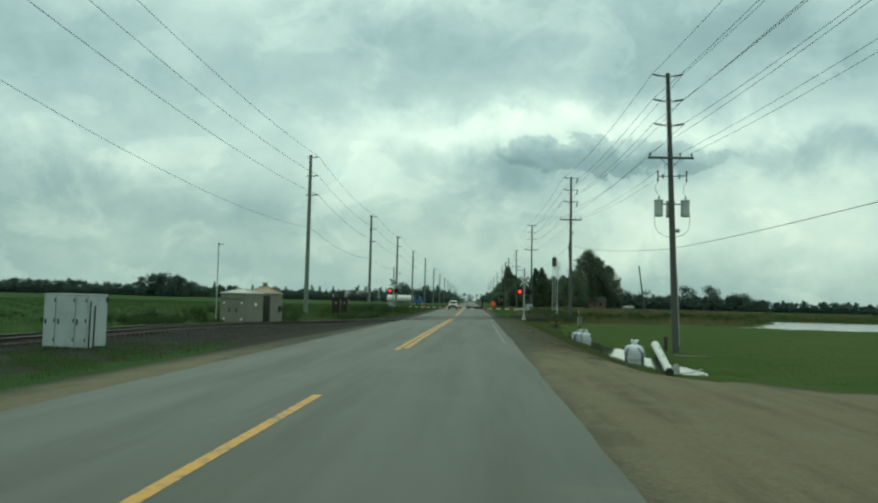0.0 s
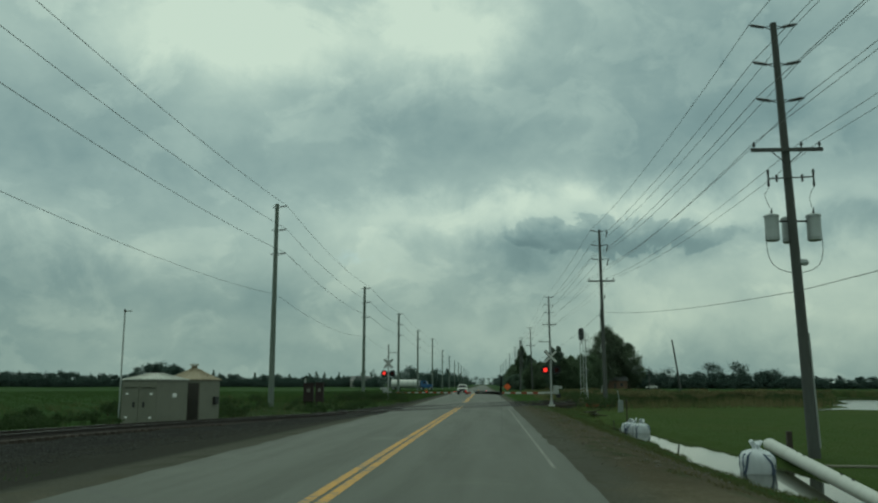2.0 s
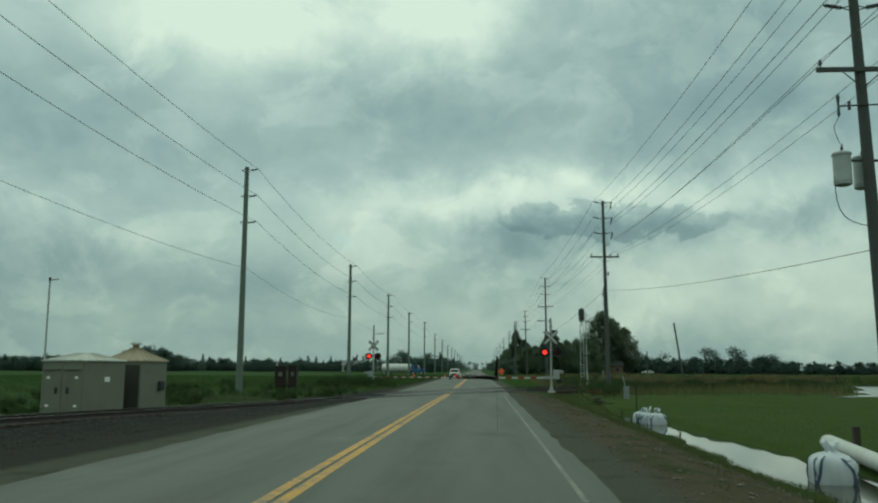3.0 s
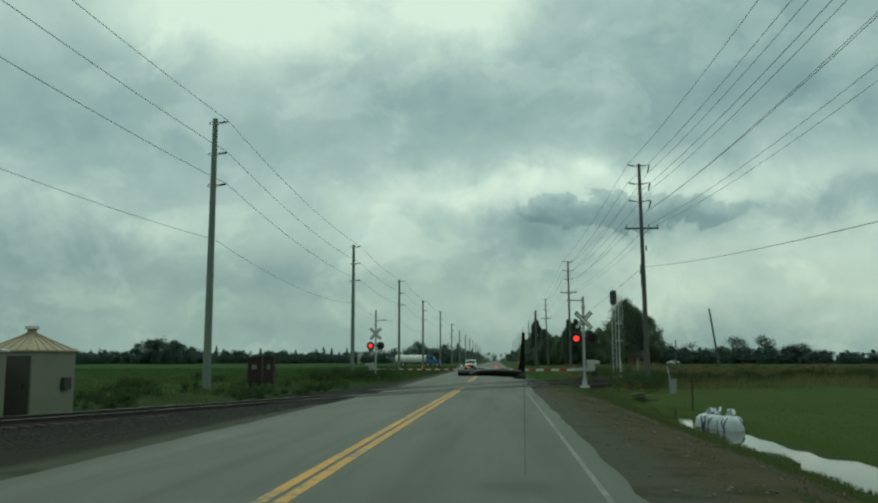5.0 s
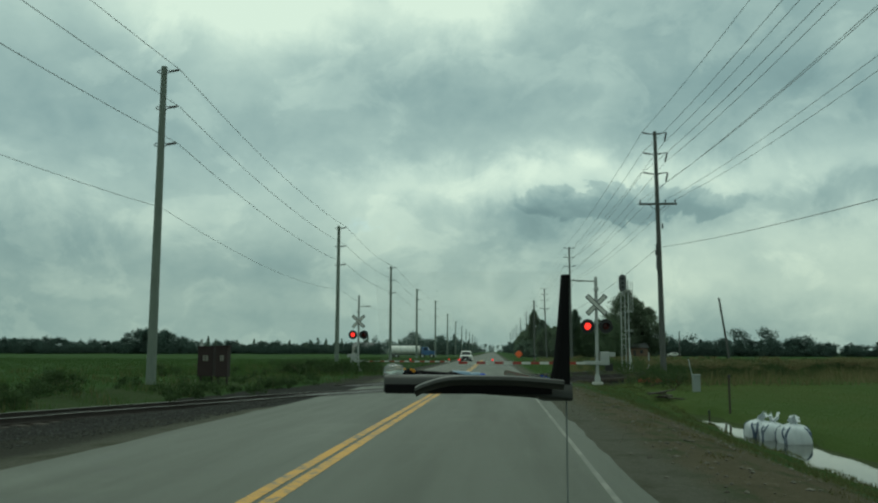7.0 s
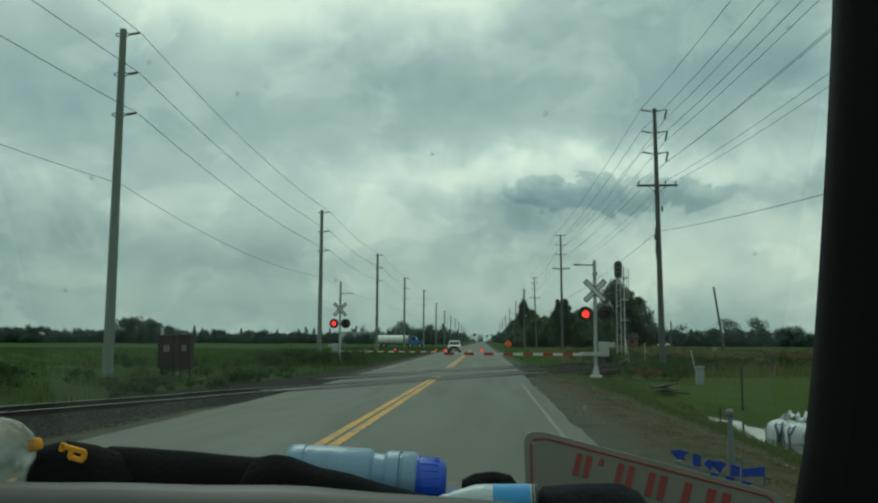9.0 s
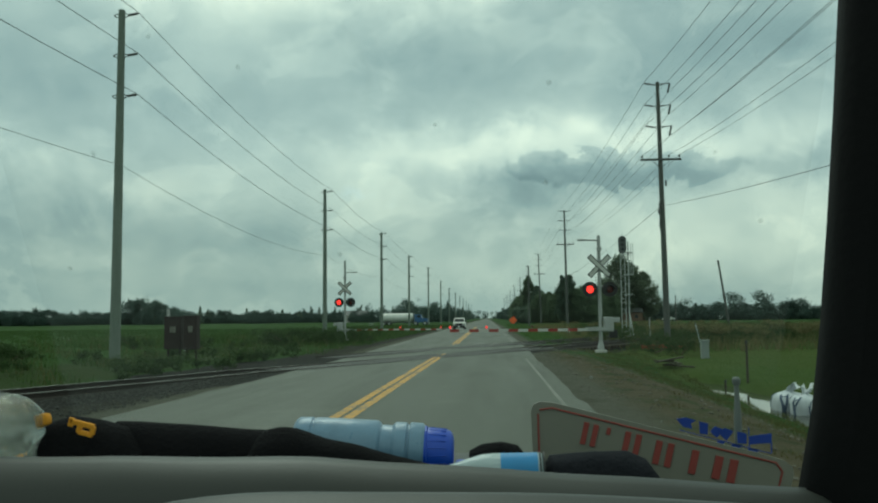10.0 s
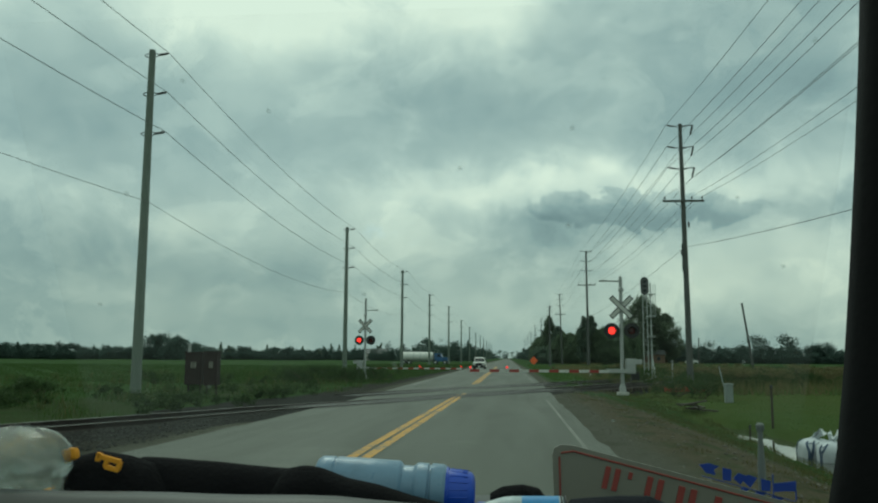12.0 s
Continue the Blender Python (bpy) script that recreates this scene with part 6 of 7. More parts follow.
def clumped(x, y, scale=0.35):
    return np.sin(x * scale * 3.1 + 1.7 * np.sin(y * scale)) * np.sin(y * scale * 2.3 + x * scale) + 0.5 * np.sin(x * 1.9 + y * 1.3)


rng = np.random.default_rng(33)
def off_tracks(x, y):
    return (np.abs(x - track_x(y)) > 1.8) & (np.abs(x - track_x(y, True)) > 1.8)
sheds_clear = lambda x, y: ~((x > -15.6) & (x < -11.9) & (y > 57.8) & (y < 64.2))
gx, gy = scatter(rng, 230000, -90, -5.6, 30, 190, lambda x, y: off_tracks(x, y) & sheds_clear(x, y) & (x < track_x(y) - 1.7) & (clumped(x, y) > -0.35))
blades("tall_grass", rng, gx, gy, 0.10, 0.38, 0.014, M_GRASS_RANK, "rank green grass beyond the railway track")
gx, gy = scatter(rng, 40000, -34, -6.0, 56, 125, lambda x, y: off_tracks(x, y) & sheds_clear(x, y) & (x < track_x(y) - 1.7) & (clumped(x, y) > 0.35))
blades("dry_weeds", rng, gx[::3], gy[::3], 0.2, 0.55, 0.014, M_WEED, "dry brown weeds among the grass", 0.6)
gx, gy = scatter(rng, 50000, -13, -5.4, 4, 46, lambda x, y: (np.abs(x - track_x(y)) > 2.4) & (x > track_x(y)) & (rng.uniform(size=x.shape) < np.clip((-6.2 - x) / 2.0, 0, 1)) & (clumped(x, y, 0.5) > -0.5) & (rng.uniform(size=x.shape) < 0.75 * np.clip((38 - y) / 9, 0, 1)) & ~((x > -12.5) & (x < -10.6) & (y > 29.6) & (y < 31.9)))
blades("verge_grass", rng, gx, gy, 0.05, 0.20, 0.012, M_GRASS_RANK, "short green verge grass beside the gravel")
gx, gy = scatter(rng, 60000, 6.6, 30, 26, 107, lambda x, y: (rng.uniform(size=x.shape) < np.clip((x - np.interp(y, [26, 34, 44, 70, 90], [11.0, 8.9, 7.5, 7.2, 6.4])) / 1.6, 0, 1)) & (rng.uniform(size=x.shape) < np.clip((30 - x) / 12, 0, 1)) & off_tracks(x, y) & ~((np.abs(x - ditch_line(y)[0]) < ditch_line(y)[1] + 0.5) & (y < 82)))
blades("verge_grass", rng, gx, gy, 0.03, 0.11, 0.012, M_GRASS, "mown green lawn and ditch bank grass")
gx, gy = scatter(rng, 140000, 12, 120, 100, 175, lambda x, y: off_tracks(x, y) & (rng.uniform(size=x.shape) < np.clip((y - 102 - 2.5 * np.sin(x * 0.3) - 1.5 * np.sin(x * 0.9)) / 8, 0, 1)) & (in_pond(x, y) < -1.0))
blades("tall_grass", rng, gx, gy, 0.15, 0.95, 0.03, M_GRASS_RANK, "tall rank grass beyond the lawn")

gx, gy = scatter(rng, 110000, 8, 110, 95, 170, lambda x, y: off_tracks(x, y) & (clumped(x, y, 0.1) > -0.1) & (in_pond(x, y) < -1.0))
blades("dry_weeds", rng, gx, gy, 0.35, 1.15, 0.022, M_STALK, "dry brown weeds in the tall grass", 0.6)
gx, gy = scatter(rng, 40000, -26, -5.2, 96, 230, lambda x, y: off_tracks(x, y) & (x < road_x(y) - 5.3))
blades("verge_grass", rng, gx, gy, 0.12, 0.42, 0.025, M_GRASS_RANK, "green verge grass beyond the crossing")
gx, gy = scatter(rng, 30000, 4.9, 24, 96, 230, lambda x, y: off_tracks(x, y) & (x > road_x(y) + 5.2))
blades("verge_grass", rng, gx, gy, 0.12, 0.45, 0.025, M_GRASS, "green verge grass beyond the crossing")


def make_bushes():
    rng = np.random.default_rng(17)
    spots = [(-17.8, 80.0), (-23.0, 82.0), (-13.0, 88.0), (-11.5, 98.5), (-12.6, 101.0), (-16.0, 76.5), (-17.5, 92.0), (-19.5, 66.5), (-22, 73), (-21, 60.5), (12.4, 92.5), (11.0, 93.6), (13.6, 96.8), (12.1, 97.5), (-9.8, 102.5), (-10.6, 105.5), (-8.9, 106.5), (14.6, 99.8), (11.8, 103.5), (16.5, 107), (9.4, 106.5), (20.5, 108), (-8.6, 100.6), (-7.5, 101.6), (-9.7, 100.0), (-8.1, 98.8), (-10.4, 97.4), (-6.9, 102.7)]
    for x, y in spots:
        z = ground_height(x, y)
        b = thing("bush", (x, y, z), "low dark green weedy bush in the grass", "bush", "weedy bushes")
        n = 11
        big_ = 1.4 if x > 0 else 1.2 if y > 97 else 0.9
        c = np.stack([rng.normal(size=n) * 0.6 * big_, rng.normal(size=n) * 0.5 * big_, rng.uniform(0.10, 0.70, n) * big_], 1)
        V, F = leaf_cloud(rng, c, rng.uniform(0.25, 0.5, n) * big_, 220, 0.036, 0.9)
        raw("foliage", V.tolist(), F.tolist(), M_BUSH, b)
        bm = B()
        for k in range(4):
            rod(bm, (0, 0, -0.1), tuple(c[k]), 0.02, 0.01, 5)
        part("stems", bm, M_BARK, b)


make_bushes()


def make_weed_thicket():
    """Knee-high leafy weeds in uneven clumps between the track and the field."""
    rng = np.random.default_rng(71)
    cs, rs = [], []
    while len(cs) < 520:
        y = rng.uniform(50, 104)
        x = float(track_x(y)) - 2.4 - rng.gamma(1.4, 3.2)
        if x < -34 or x > -6.5 or ((-15.6 < x < -11.9) and (57.6 < y < 64.4)) or (abs(x + 10.6) < 1.0 and y < 80.3):
            continue
        if clumped(x, y, 0.22) < -0.15:
            continue
        tall = rng.uniform(0.5, 1.0) * (1.35 if math.hypot(x + 14.2, y - 82.1) < 3.0 else 1.0)
        g = ground_height(x, y)
        for k in range(3):
            cs.append((x + rng.normal() * 0.35, y + rng.normal() * 0.35, g + tall * rng.uniform(0.10, 0.50)))
            rs.append(rng.uniform(0.20, 0.42) * tall)
    V, F = leaf_cloud(rng, np.array(cs), np.array(rs), 150, 0.034, 0.85)
    ob = raw("weed_thicket", V.tolist(), F.tolist(), M_BUSH)
    tagged(ob, "dark leafy weeds in uneven clumps along the field edge", "weeds", kind="stuff")


make_weed_thicket()


def make_rank_weeds():
    """Uneven leafy clumps standing in the tall grass behind the lawn."""
    rng = np.random.default_rng(72)
    for name, count, mat, label in (("weed_thicket", 420, M_BUSH, "dark leafy clumps in the tall grass behind the lawn"), ("seed_heads", 260, M_STALK, "straw-brown seed heads above the tall grass")):
        cs, rs = [], []
        while len(cs) < count:
            x, y = rng.uniform(11, 75), 101 + rng.gamma(1.6, 9)
            if not off_tracks(x, y) or in_pond(x, y) > -2.0 or clumped(x, y, 0.09) < (-0.1 if mat is M_BUSH else 0.1):
                continue
            cs.append((x, y, ground_height(x, y) + (rng.uniform(0.3, 0.8) if mat is M_BUSH else rng.uniform(0.8, 1.15))))
            rs.append(rng.uniform(0.5, 1.0) if mat is M_BUSH else rng.uniform(0.4, 0.8))
        V, F = leaf_cloud(rng, np.array(cs), np.array(rs), 220, 0.05, 0.7 if mat is M_BUSH else 0.35)
        tagged(raw(name, V.tolist(), F.tolist(), mat), label, "weeds", kind="stuff")


make_rank_weeds()


# loose ballast stones beside the track
def make_stones():
    rng = np.random.default_rng(3)
    V, F = [], []
    oct_ = np.array([(1, 0, 0), (-1, 0, 0), (0, 1, 0), (0, -1, 0), (0, 0, 1), (0, 0, -1)], float)
    tri = [(0, 2, 4), (2, 1, 4), (1, 3, 4), (3, 0, 4), (2, 0, 5), (1, 2, 5), (3, 1, 5), (0, 3, 5)]
    n = 15000
    ys = rng.uniform(27, 78, n)
    off = np.where(rng.uniform(size=n) < 0.88, -1.2 - rng.uniform(size=n) ** 1.5 * 5.0, rng.uniform(-0.6, 0.6, n))
    xs = track_x(ys) - off
    ok = (xs < road_x(ys) - 4.4)
    xs, ys = xs[ok], ys[ok]
    zs = land_z(xs, ys)
    for x, y, z in zip(xs, ys, zs):
        s = rng.uniform(0.015, 0.045)
        o = oct_ * s * rng.uniform(0.6, 1.3, (6, 1)) * np.array([1, 1, 0.7]) + np.array([x, y, z + 0.01])
        b = len(V)
        V += o.tolist()
        F += [(b + i, b + j, b + k) for i, j, k in tri]
    ob = raw("ballast_stones", V, F, M_STONE)
    tagged(ob, "loose grey ballast stones beside the track", "gravel", kind="stuff")


# weed tufts and pale stones on the dirt verge
rng = np.random.default_rng(51)
gx, gy = scatter(rng, 60000, 5.2, 9.6, 24, 96, lambda x, y: (clumped(x * 1.6, y, 0.8) > 0.55) & (x > 5.6 + 0.5 * np.sin(y)))
blades("verge_weeds", rng, gx, gy, 0.02, 0.09, 0.012, M_WEED, "short dry weeds on the dirt verge", 0.9)
gx, gy = scatter(rng, 38000, 6.2, 10.4, 34, 96, lambda x, y: (rng.uniform(size=x.shape) < np.clip((x - 6.6) / 1.6, 0, 1)) & (x < ditch_line(y)[0] - ditch_line(y)[1] - 0.1))
blades("verge_grass", rng, gx, gy, 0.03, 0.13, 0.012, M_GRASS_BANK, "rough olive grass and weeds on the ditch bank", 0.8)
def make_verge_stones():
    """Pale stones and clods strewn over the dirt verge."""
    rng = np.random.default_rng(29)
    oct_ = np.array([(1, 0, 0), (-1, 0, 0), (0, 1, 0), (0, -1, 0), (0, 0, 1), (0, 0, -1)], float)
    tri = np.array([(0, 2, 4), (2, 1, 4), (1, 3, 4), (3, 0, 4), (2, 0, 5), (1, 2, 5), (3, 1, 5), (0, 3, 5)])
    n = 1900
    xs, ys = 4.3 + rng.gamma(2.0, 1.1, n), rng.uniform(36, 92, n)
    ok = xs < np.interp(ys, [12, 22, 34, 44, 92], [13, 10.5, 8.6, 8.3, 7.4])
    xs, ys = xs[ok], ys[ok]
    zs = land_z(xs, ys)
    size = 0.010 + 0.035 * rng.uniform(size=len(xs)) ** 3
    V = oct_[None] * (size[:, None] * rng.uniform(0.6, 1.3, (len(xs), 6)))[..., None] * np.array([1.2, 1.2, 0.7]) + np.stack([xs, ys, zs + 0.008], 1)[:, None, :]
    F = (tri[None] + 6 * np.arange(len(xs))[:, None, None]).reshape(-1, 3)
    ob = raw("verge_stones", V.reshape(-1, 3).tolist(), F.tolist(), M_VERGESTONE)
    tagged(ob, "small pale stones strewn over the dirt verge", "gravel", kind="stuff")


def make_rubble(x, y):
    """A low heap of broken pale rock beside the rail."""
    rng = np.random.default_rng(44)
    h = thing("rubble_heap", (x, y, ground_height(x, y)), "low heap of broken pale rocks beside the rail", "rubble")
    for k in range(16):
        bm = B()
        bmesh.ops.create_icosphere(bm, subdivisions=1, radius=0.13 * rng.uniform(0.6, 1.3))
        for v in bm.verts:
            v.co *= rng.uniform(0.75, 1.2)
        bm.transform(pose(rng.normal() * 0.55, rng.normal() * 0.3, 0.05 + 0.16 * rng.uniform() * (k > 7), *rng.uniform(0, 180, 3)))
        part("rock", bm, M_CONCRETE, h)


M_VERGESTONE = material("pale_verge_stone", leaf_look((0.045, 0.042, 0.032), (0.15, 0.14, 0.11), 0.25, 0.0))
make_verge_stones()
make_rubble(-13.7, 33.0)
M_STONE = material("grey_ballast_stone", leaf_look((0.010, 0.010, 0.009), (0.058, 0.058, 0.052), 0.25, 0.0))
make_stones()


# ---- dashboard of the waiting van ----
def section(bm_pts, x):
    return [(x, y, z) for y, z in bm_pts]


def make_van_front():
    v = thing("van_dashboard", (2.42, 47.3, 0.155), "grey vinyl van dashboard with a black windscreen pillar", "dashboard")
    inv = v.matrix_world.inverted()
    def put(name, bm, mat, label="", parent=v, smooth=False):
        bm.transform(inv)
        return part(name, bm, mat, parent, label, smooth)
    # padded top with a rounded lip that drops slightly towards the pillar
    secs = []
    for x in np.linspace(1.88, 2.79, 30):
        lip = 1.541 - 0.010 * max(0.0, (x - 2.25)) / 0.15 * 0.9 + 0.0005 * math.sin(40 * x)
        low = 0.046 * min(1.0, max(0.0, (x - 2.595) / 0.05))
        secs.append(section([(47.72, 1.478 - low), (47.50, 1.488 - low), (47.40, max(1.440, lip - 0.046) - 0.4 * low), (47.36, lip - 0.028), (47.325, lip - 0.006), (47.305, lip), (47.285, lip - 0.003), (47.262, lip - 0.020), (47.248, lip - 0.050), (47.247, lip - 0.075), (47.26, lip - 0.085), (47.50, 1.452 - low), (47.72, 1.455 - low)], x))
    dash = put("dash_pad", loft(B(), secs), M_DASH, "grey grained dash pad", smooth=True)
    # instrument hood in front of the pad
    secs = []
    for x in np.linspace(2.045, 2.74, 30):
        f = (x - 2.045) / 0.695
        top = 1.545 - 0.055 * (1 - min(1, f / 0.34)) ** 2.2 - 0.020 * max(0.0, (f - 0.55) / 0.45) ** 1.6
        secs.append([(x, 47.17, top - 0.012), (x, 47.145, top - 0.002), (x, 47.125, top), (x, 47.108, top - 0.006), (x, 47.10, top - 0.020), (x, 47.12, top - 0.035), (x, 47.18, top - 0.05)])
    put("hood_rim", loft(B(), secs), M_DASH, "grey rolled hood rim", smooth=True)
    # shade below the hood rim, put in as a black strip
    put("hood_shadow_panel", box(B(), (2.29, 47.225, 1.475), (0.80, 0.02, 0.045), 0.005), M_TRIM, "black strip standing in for the shade under the hood")
    # windscreen pillar, carried by an added thin rod down to the road
    secs = []
    for z, xl, xr in ((1.44, 2.698, 2.778), (1.50, 2.681, 2.780), (1.58, 2.698, 2.780), (1.66, 2.709, 2.780), (1.75, 2.719, 2.780), (1.85, 2.729, 2.782), (1.95, 2.738, 2.784), (2.03, 2.744, 2.786)):
        r = 0.02
        secs.append([(xl, 47.30, z), (xl + r * 0.4, 47.285, z), (xl + r, 47.275, z), (xr, 47.275, z), (xr, 47.36, z), (xl + r, 47.36, z), (xl + r * 0.3, 47.335, z)])
    put("pillar", loft(B(), secs), M_TRIM, "black padded pillar", smooth=True)
    put("door_post", rod(B(), (2.765, 47.33, 0.155), (2.765, 47.33, 1.46), 0.004, 0.004, 8), M_POST, "thin grey rod added to hold up the dashboard")
    post = put("sensor_post", lathe(B(), (2.7405, 47.70, 1.425), (2.7405, 47.70, 1.572), [(0, 0.0052), (0.70, 0.0050), (0.80, 0.0040), (0.90, 0.0034), (1, 0.0034)], 14), M_POST, "thin grey post at the glass", smooth=True)
    put("post_cap", lathe(B(), (2.7405, 47.70, 1.571), (2.7405, 47.70, 1.582), [(0, 0.0040), (0.25, 0.0054), (0.75, 0.0054), (1, 0.003)], 14), M_POST, "", post, True)
    # raked windscreen, dusty and spotted, with a reflection veil laid into its dust
    bm = B()
    quad = [(1.80, 47.80, 1.44), (2.80, 47.80, 1.44), (2.80, 47.44, 2.06), (1.80, 47.44, 2.06)]
    near = [bm.verts.new(q) for q in quad]
    far = [bm.verts.new((x, y + 0.0045, z + 0.0026)) for x, y, z in quad]
    bm.faces.new(near)
    bm.faces.new(far[::-1])
    for k in range(4):
        bm.faces.new((near[k], near[(k + 1) % 4], far[(k + 1) % 4], far[k]))
    bmesh.ops.recalc_face_normals(bm, faces=bm.faces)
    pane = put("windscreen", bm, M_WINDSCREEN, "dusty windscreen glass with dried water spots and an added reflection veil")
    pane.visible_shadow = False
    return v


make_van_front()


def make_bottle():
    z = 1.488
    b = thing("plastic_bottle", (2.285, 47.47, z), "pale blue plastic bottle lying on the dashboard", "bottle")
    a, e = Vector((-0.090, 0.0, 0.038)), Vector((0.056, 0.005, 0.0300))
    prof = [(0, 0.020), (0.02, 0.028), (0.05, 0.0315), (0.10, 0.0320), (0.145, 0.0320), (0.15, 0.0308), (0.165, 0.0308), (0.17, 0.0320), (0.40, 0.0322), (0.63, 0.0320), (0.65, 0.0305), (0.665, 0.0275), (0.74, 0.0272), (0.755, 0.0285), (0.765, 0.0305), (0.78, 0.0312), (0.855, 0.0312), (0.862, 0.0290), (0.876, 0.0290), (0.883, 0.0314), (0.965, 0.0314), (0.985, 0.0300), (1.0, 0.026)]
    part("body", lathe(B(), a, e, prof, 28), M_BOTTLE, b, "pale blue ribbed body", True)
    part("collar", lathe(B(), e - Vector((0.002, 0, 0)), e + Vector((0.0025, 0, 0)), [(0, 0.0285), (1, 0.0285)], 24), M_BLUECAP, b)
    cap = part("cap", lathe(B(), e + Vector((0.0005, 0, 0)), e + Vector((0.031, 0.001, -0.001)), [(0, 0.0262), (0.1, 0.0268), (0.5, 0.0262), (0.85, 0.0240), (0.95, 0.021), (1, 0.014)], 26), M_BLUECAP, b, "bright blue screw cap", True)
    for k in range(20):
        q = 2 * math.pi * k / 20
        part("cap_rib", rod(B(), e + Vector((0.005, 0.0266 * math.cos(q), 0.0266 * math.sin(q))), e + Vector((0.024, 0.0248 * math.cos(q), 0.0248 * math.sin(q))), 0.0006, seg=4), M_BLUECAP, cap)
    part("pull_tab", box(B(), (0.100, -0.004, 0.018), (0.022, 0.016, 0.010), 0.003), M_BLUECAP, b)


make_bottle()


def make_small_bottle():
    b = thing("water_bottle", (2.42, 47.43, 1.488), "small clear water bottle with a bright blue label", "bottle")
    a, e = Vector((-0.052, 0.0, 0.016)), Vector((0.048, 0.0, 0.018))
    part("shoulder", lathe(B(), a, a.lerp(e, 0.45), [(0, 0.008), (0.3, 0.012), (0.8, 0.0185), (1, 0.019)], 20), M_CLOUDY, b, "cloudy clear shoulder", True)
    part("label_band", lathe(B(), a.lerp(e, 0.45), a.lerp(e, 0.55), [(0, 0.0192), (1, 0.0192)], 20), M_CLOUDY, b)
    part("label", lathe(B(), a.lerp(e, 0.55), a.lerp(e, 0.93), [(0, 0.0193), (1, 0.0193)], 20), M_LABEL, b, "bright blue label", True)
    part("base", lathe(B(), a.lerp(e, 0.93), e, [(0, 0.019), (0.6, 0.0185), (1, 0.014)], 20), M_CLOUDY, b)
    for f in (0.945, 0.985):
        part("dark_ring", lathe(B(), a.lerp(e, f), a.lerp(e, f + 0.018), [(0, 0.0196), (1, 0.0196)], 20), M_BLACK, b)


M_GLOVE = surface("dark_grey_knit", (0.018, 0.019, 0.024), 0.95, 0, 0.5, 160, 10, 0.6, spec=0.1)
M_CLOUDY = surface("cloudy_clear_plastic", (0.30, 0.36, 0.38), 0.2, 0, 0.6, 70, 40, 0.2, 0.45)
M_LABEL = surface("sky_blue_label", (0.035, 0.19, 0.42), 0.4, 0, 0.2, 60, 10, 0.02)
make_small_bottle()


def soft_heap(name, pts, depth, base_z, seed, mat, label, category, at_y, wrinkle=0.004, parent=None):
    """Folded cloth: a heap whose crest follows the given (x, z) points."""
    rng = np.random.default_rng(seed)
    x0 = (pts[0][0] + pts[-1][0]) / 2
    t = parent or thing(name, (x0, at_y, base_z), label, category)
    shift = Vector((x0, at_y, base_z)) - t.location
    xs = np.linspace(pts[0][0], pts[-1][0], 40)
    zs = np.interp(xs, [p[0] for p in pts], [p[1] for p in pts])
    secs = []
    ph = rng.uniform(0, 6, 4)
    for i, (x, z) in enumerate(zip(xs, zs)):
        edge = min(1, 6 * min(i, 39 - i) / 39 + 0.12)
        h = (z - base_z)
        ring = []
        for q in np.linspace(0, math.pi, 13):
            w = depth * (0.75 + 0.25 * edge)
            r = 1 + (wrinkle / 0.03) * (0.35 * math.sin(90 * x + ph[0] + 3 * q) + 0.3 * math.sin(37 * x - 5 * q + ph[1]) + 0.2 * math.sin(8 * q + ph[2]))
            ring.append((x - x0, -w * math.cos(q) * r, max(0.0, h * (math.sin(q) ** 0.55) * (0.93 + 0.07 * r))))
        secs.append(ring)
    secs = [[Vector(p) + shift for p in ring] for ring in secs]
    part(name if parent else "folds", loft(B(), secs), mat, t, label if parent else "", smooth=True)
    return t


jacket = soft_heap("black_jacket", [(2.006, 1.530), (2.010, 1.554), (2.022, 1.560), (2.05, 1.559), (2.10, 1.556), (2.165, 1.551), (2.19, 1.550), (2.21, 1.53)], 0.030, 1.488, 2, M_CLOTH, "black folded jacket lying along the dashboard", "jacket", 47.415, 0.002)
soft_heap("sleeve", [(2.160, 1.525), (2.18, 1.551), (2.198, 1.555), (2.215, 1.553), (2.245, 1.543), (2.275, 1.537), (2.31, 1.527), (2.345, 1.518), (2.378, 1.509), (2.39, 1.495)], 0.030, 1.488, 5, M_CLOTH, "crumpled sleeve", "", 47.405, 0.004, jacket)
soft_heap("hem", [(2.02, 1.500), (2.06, 1.516), (2.12, 1.514), (2.20, 1.512), (2.30, 1.506), (2.34, 1.495)], 0.016, 1.488, 8, M_CLOTH, "rolled hem", "", 47.385, 0.003, jacket)
soft_heap("dark_glove", [(2.462, 1.500), (2.475, 1.519), (2.52, 1.523), (2.555, 1.524), (2.575, 1.515), (2.588, 1.497)], 0.024, 1.486, 6, M_GLOVE, "dark grey knitted glove on the dashboard", "glove", 47.45)
soft_heap("dark_pouch", [(2.385, 1.500), (2.40, 1.508), (2.425, 1.511), (2.445, 1.507), (2.452, 1.498)], 0.020, 1.484, 9, M_CLOTH, "small dark pouch behind the bottles", "pouch", 47.60)


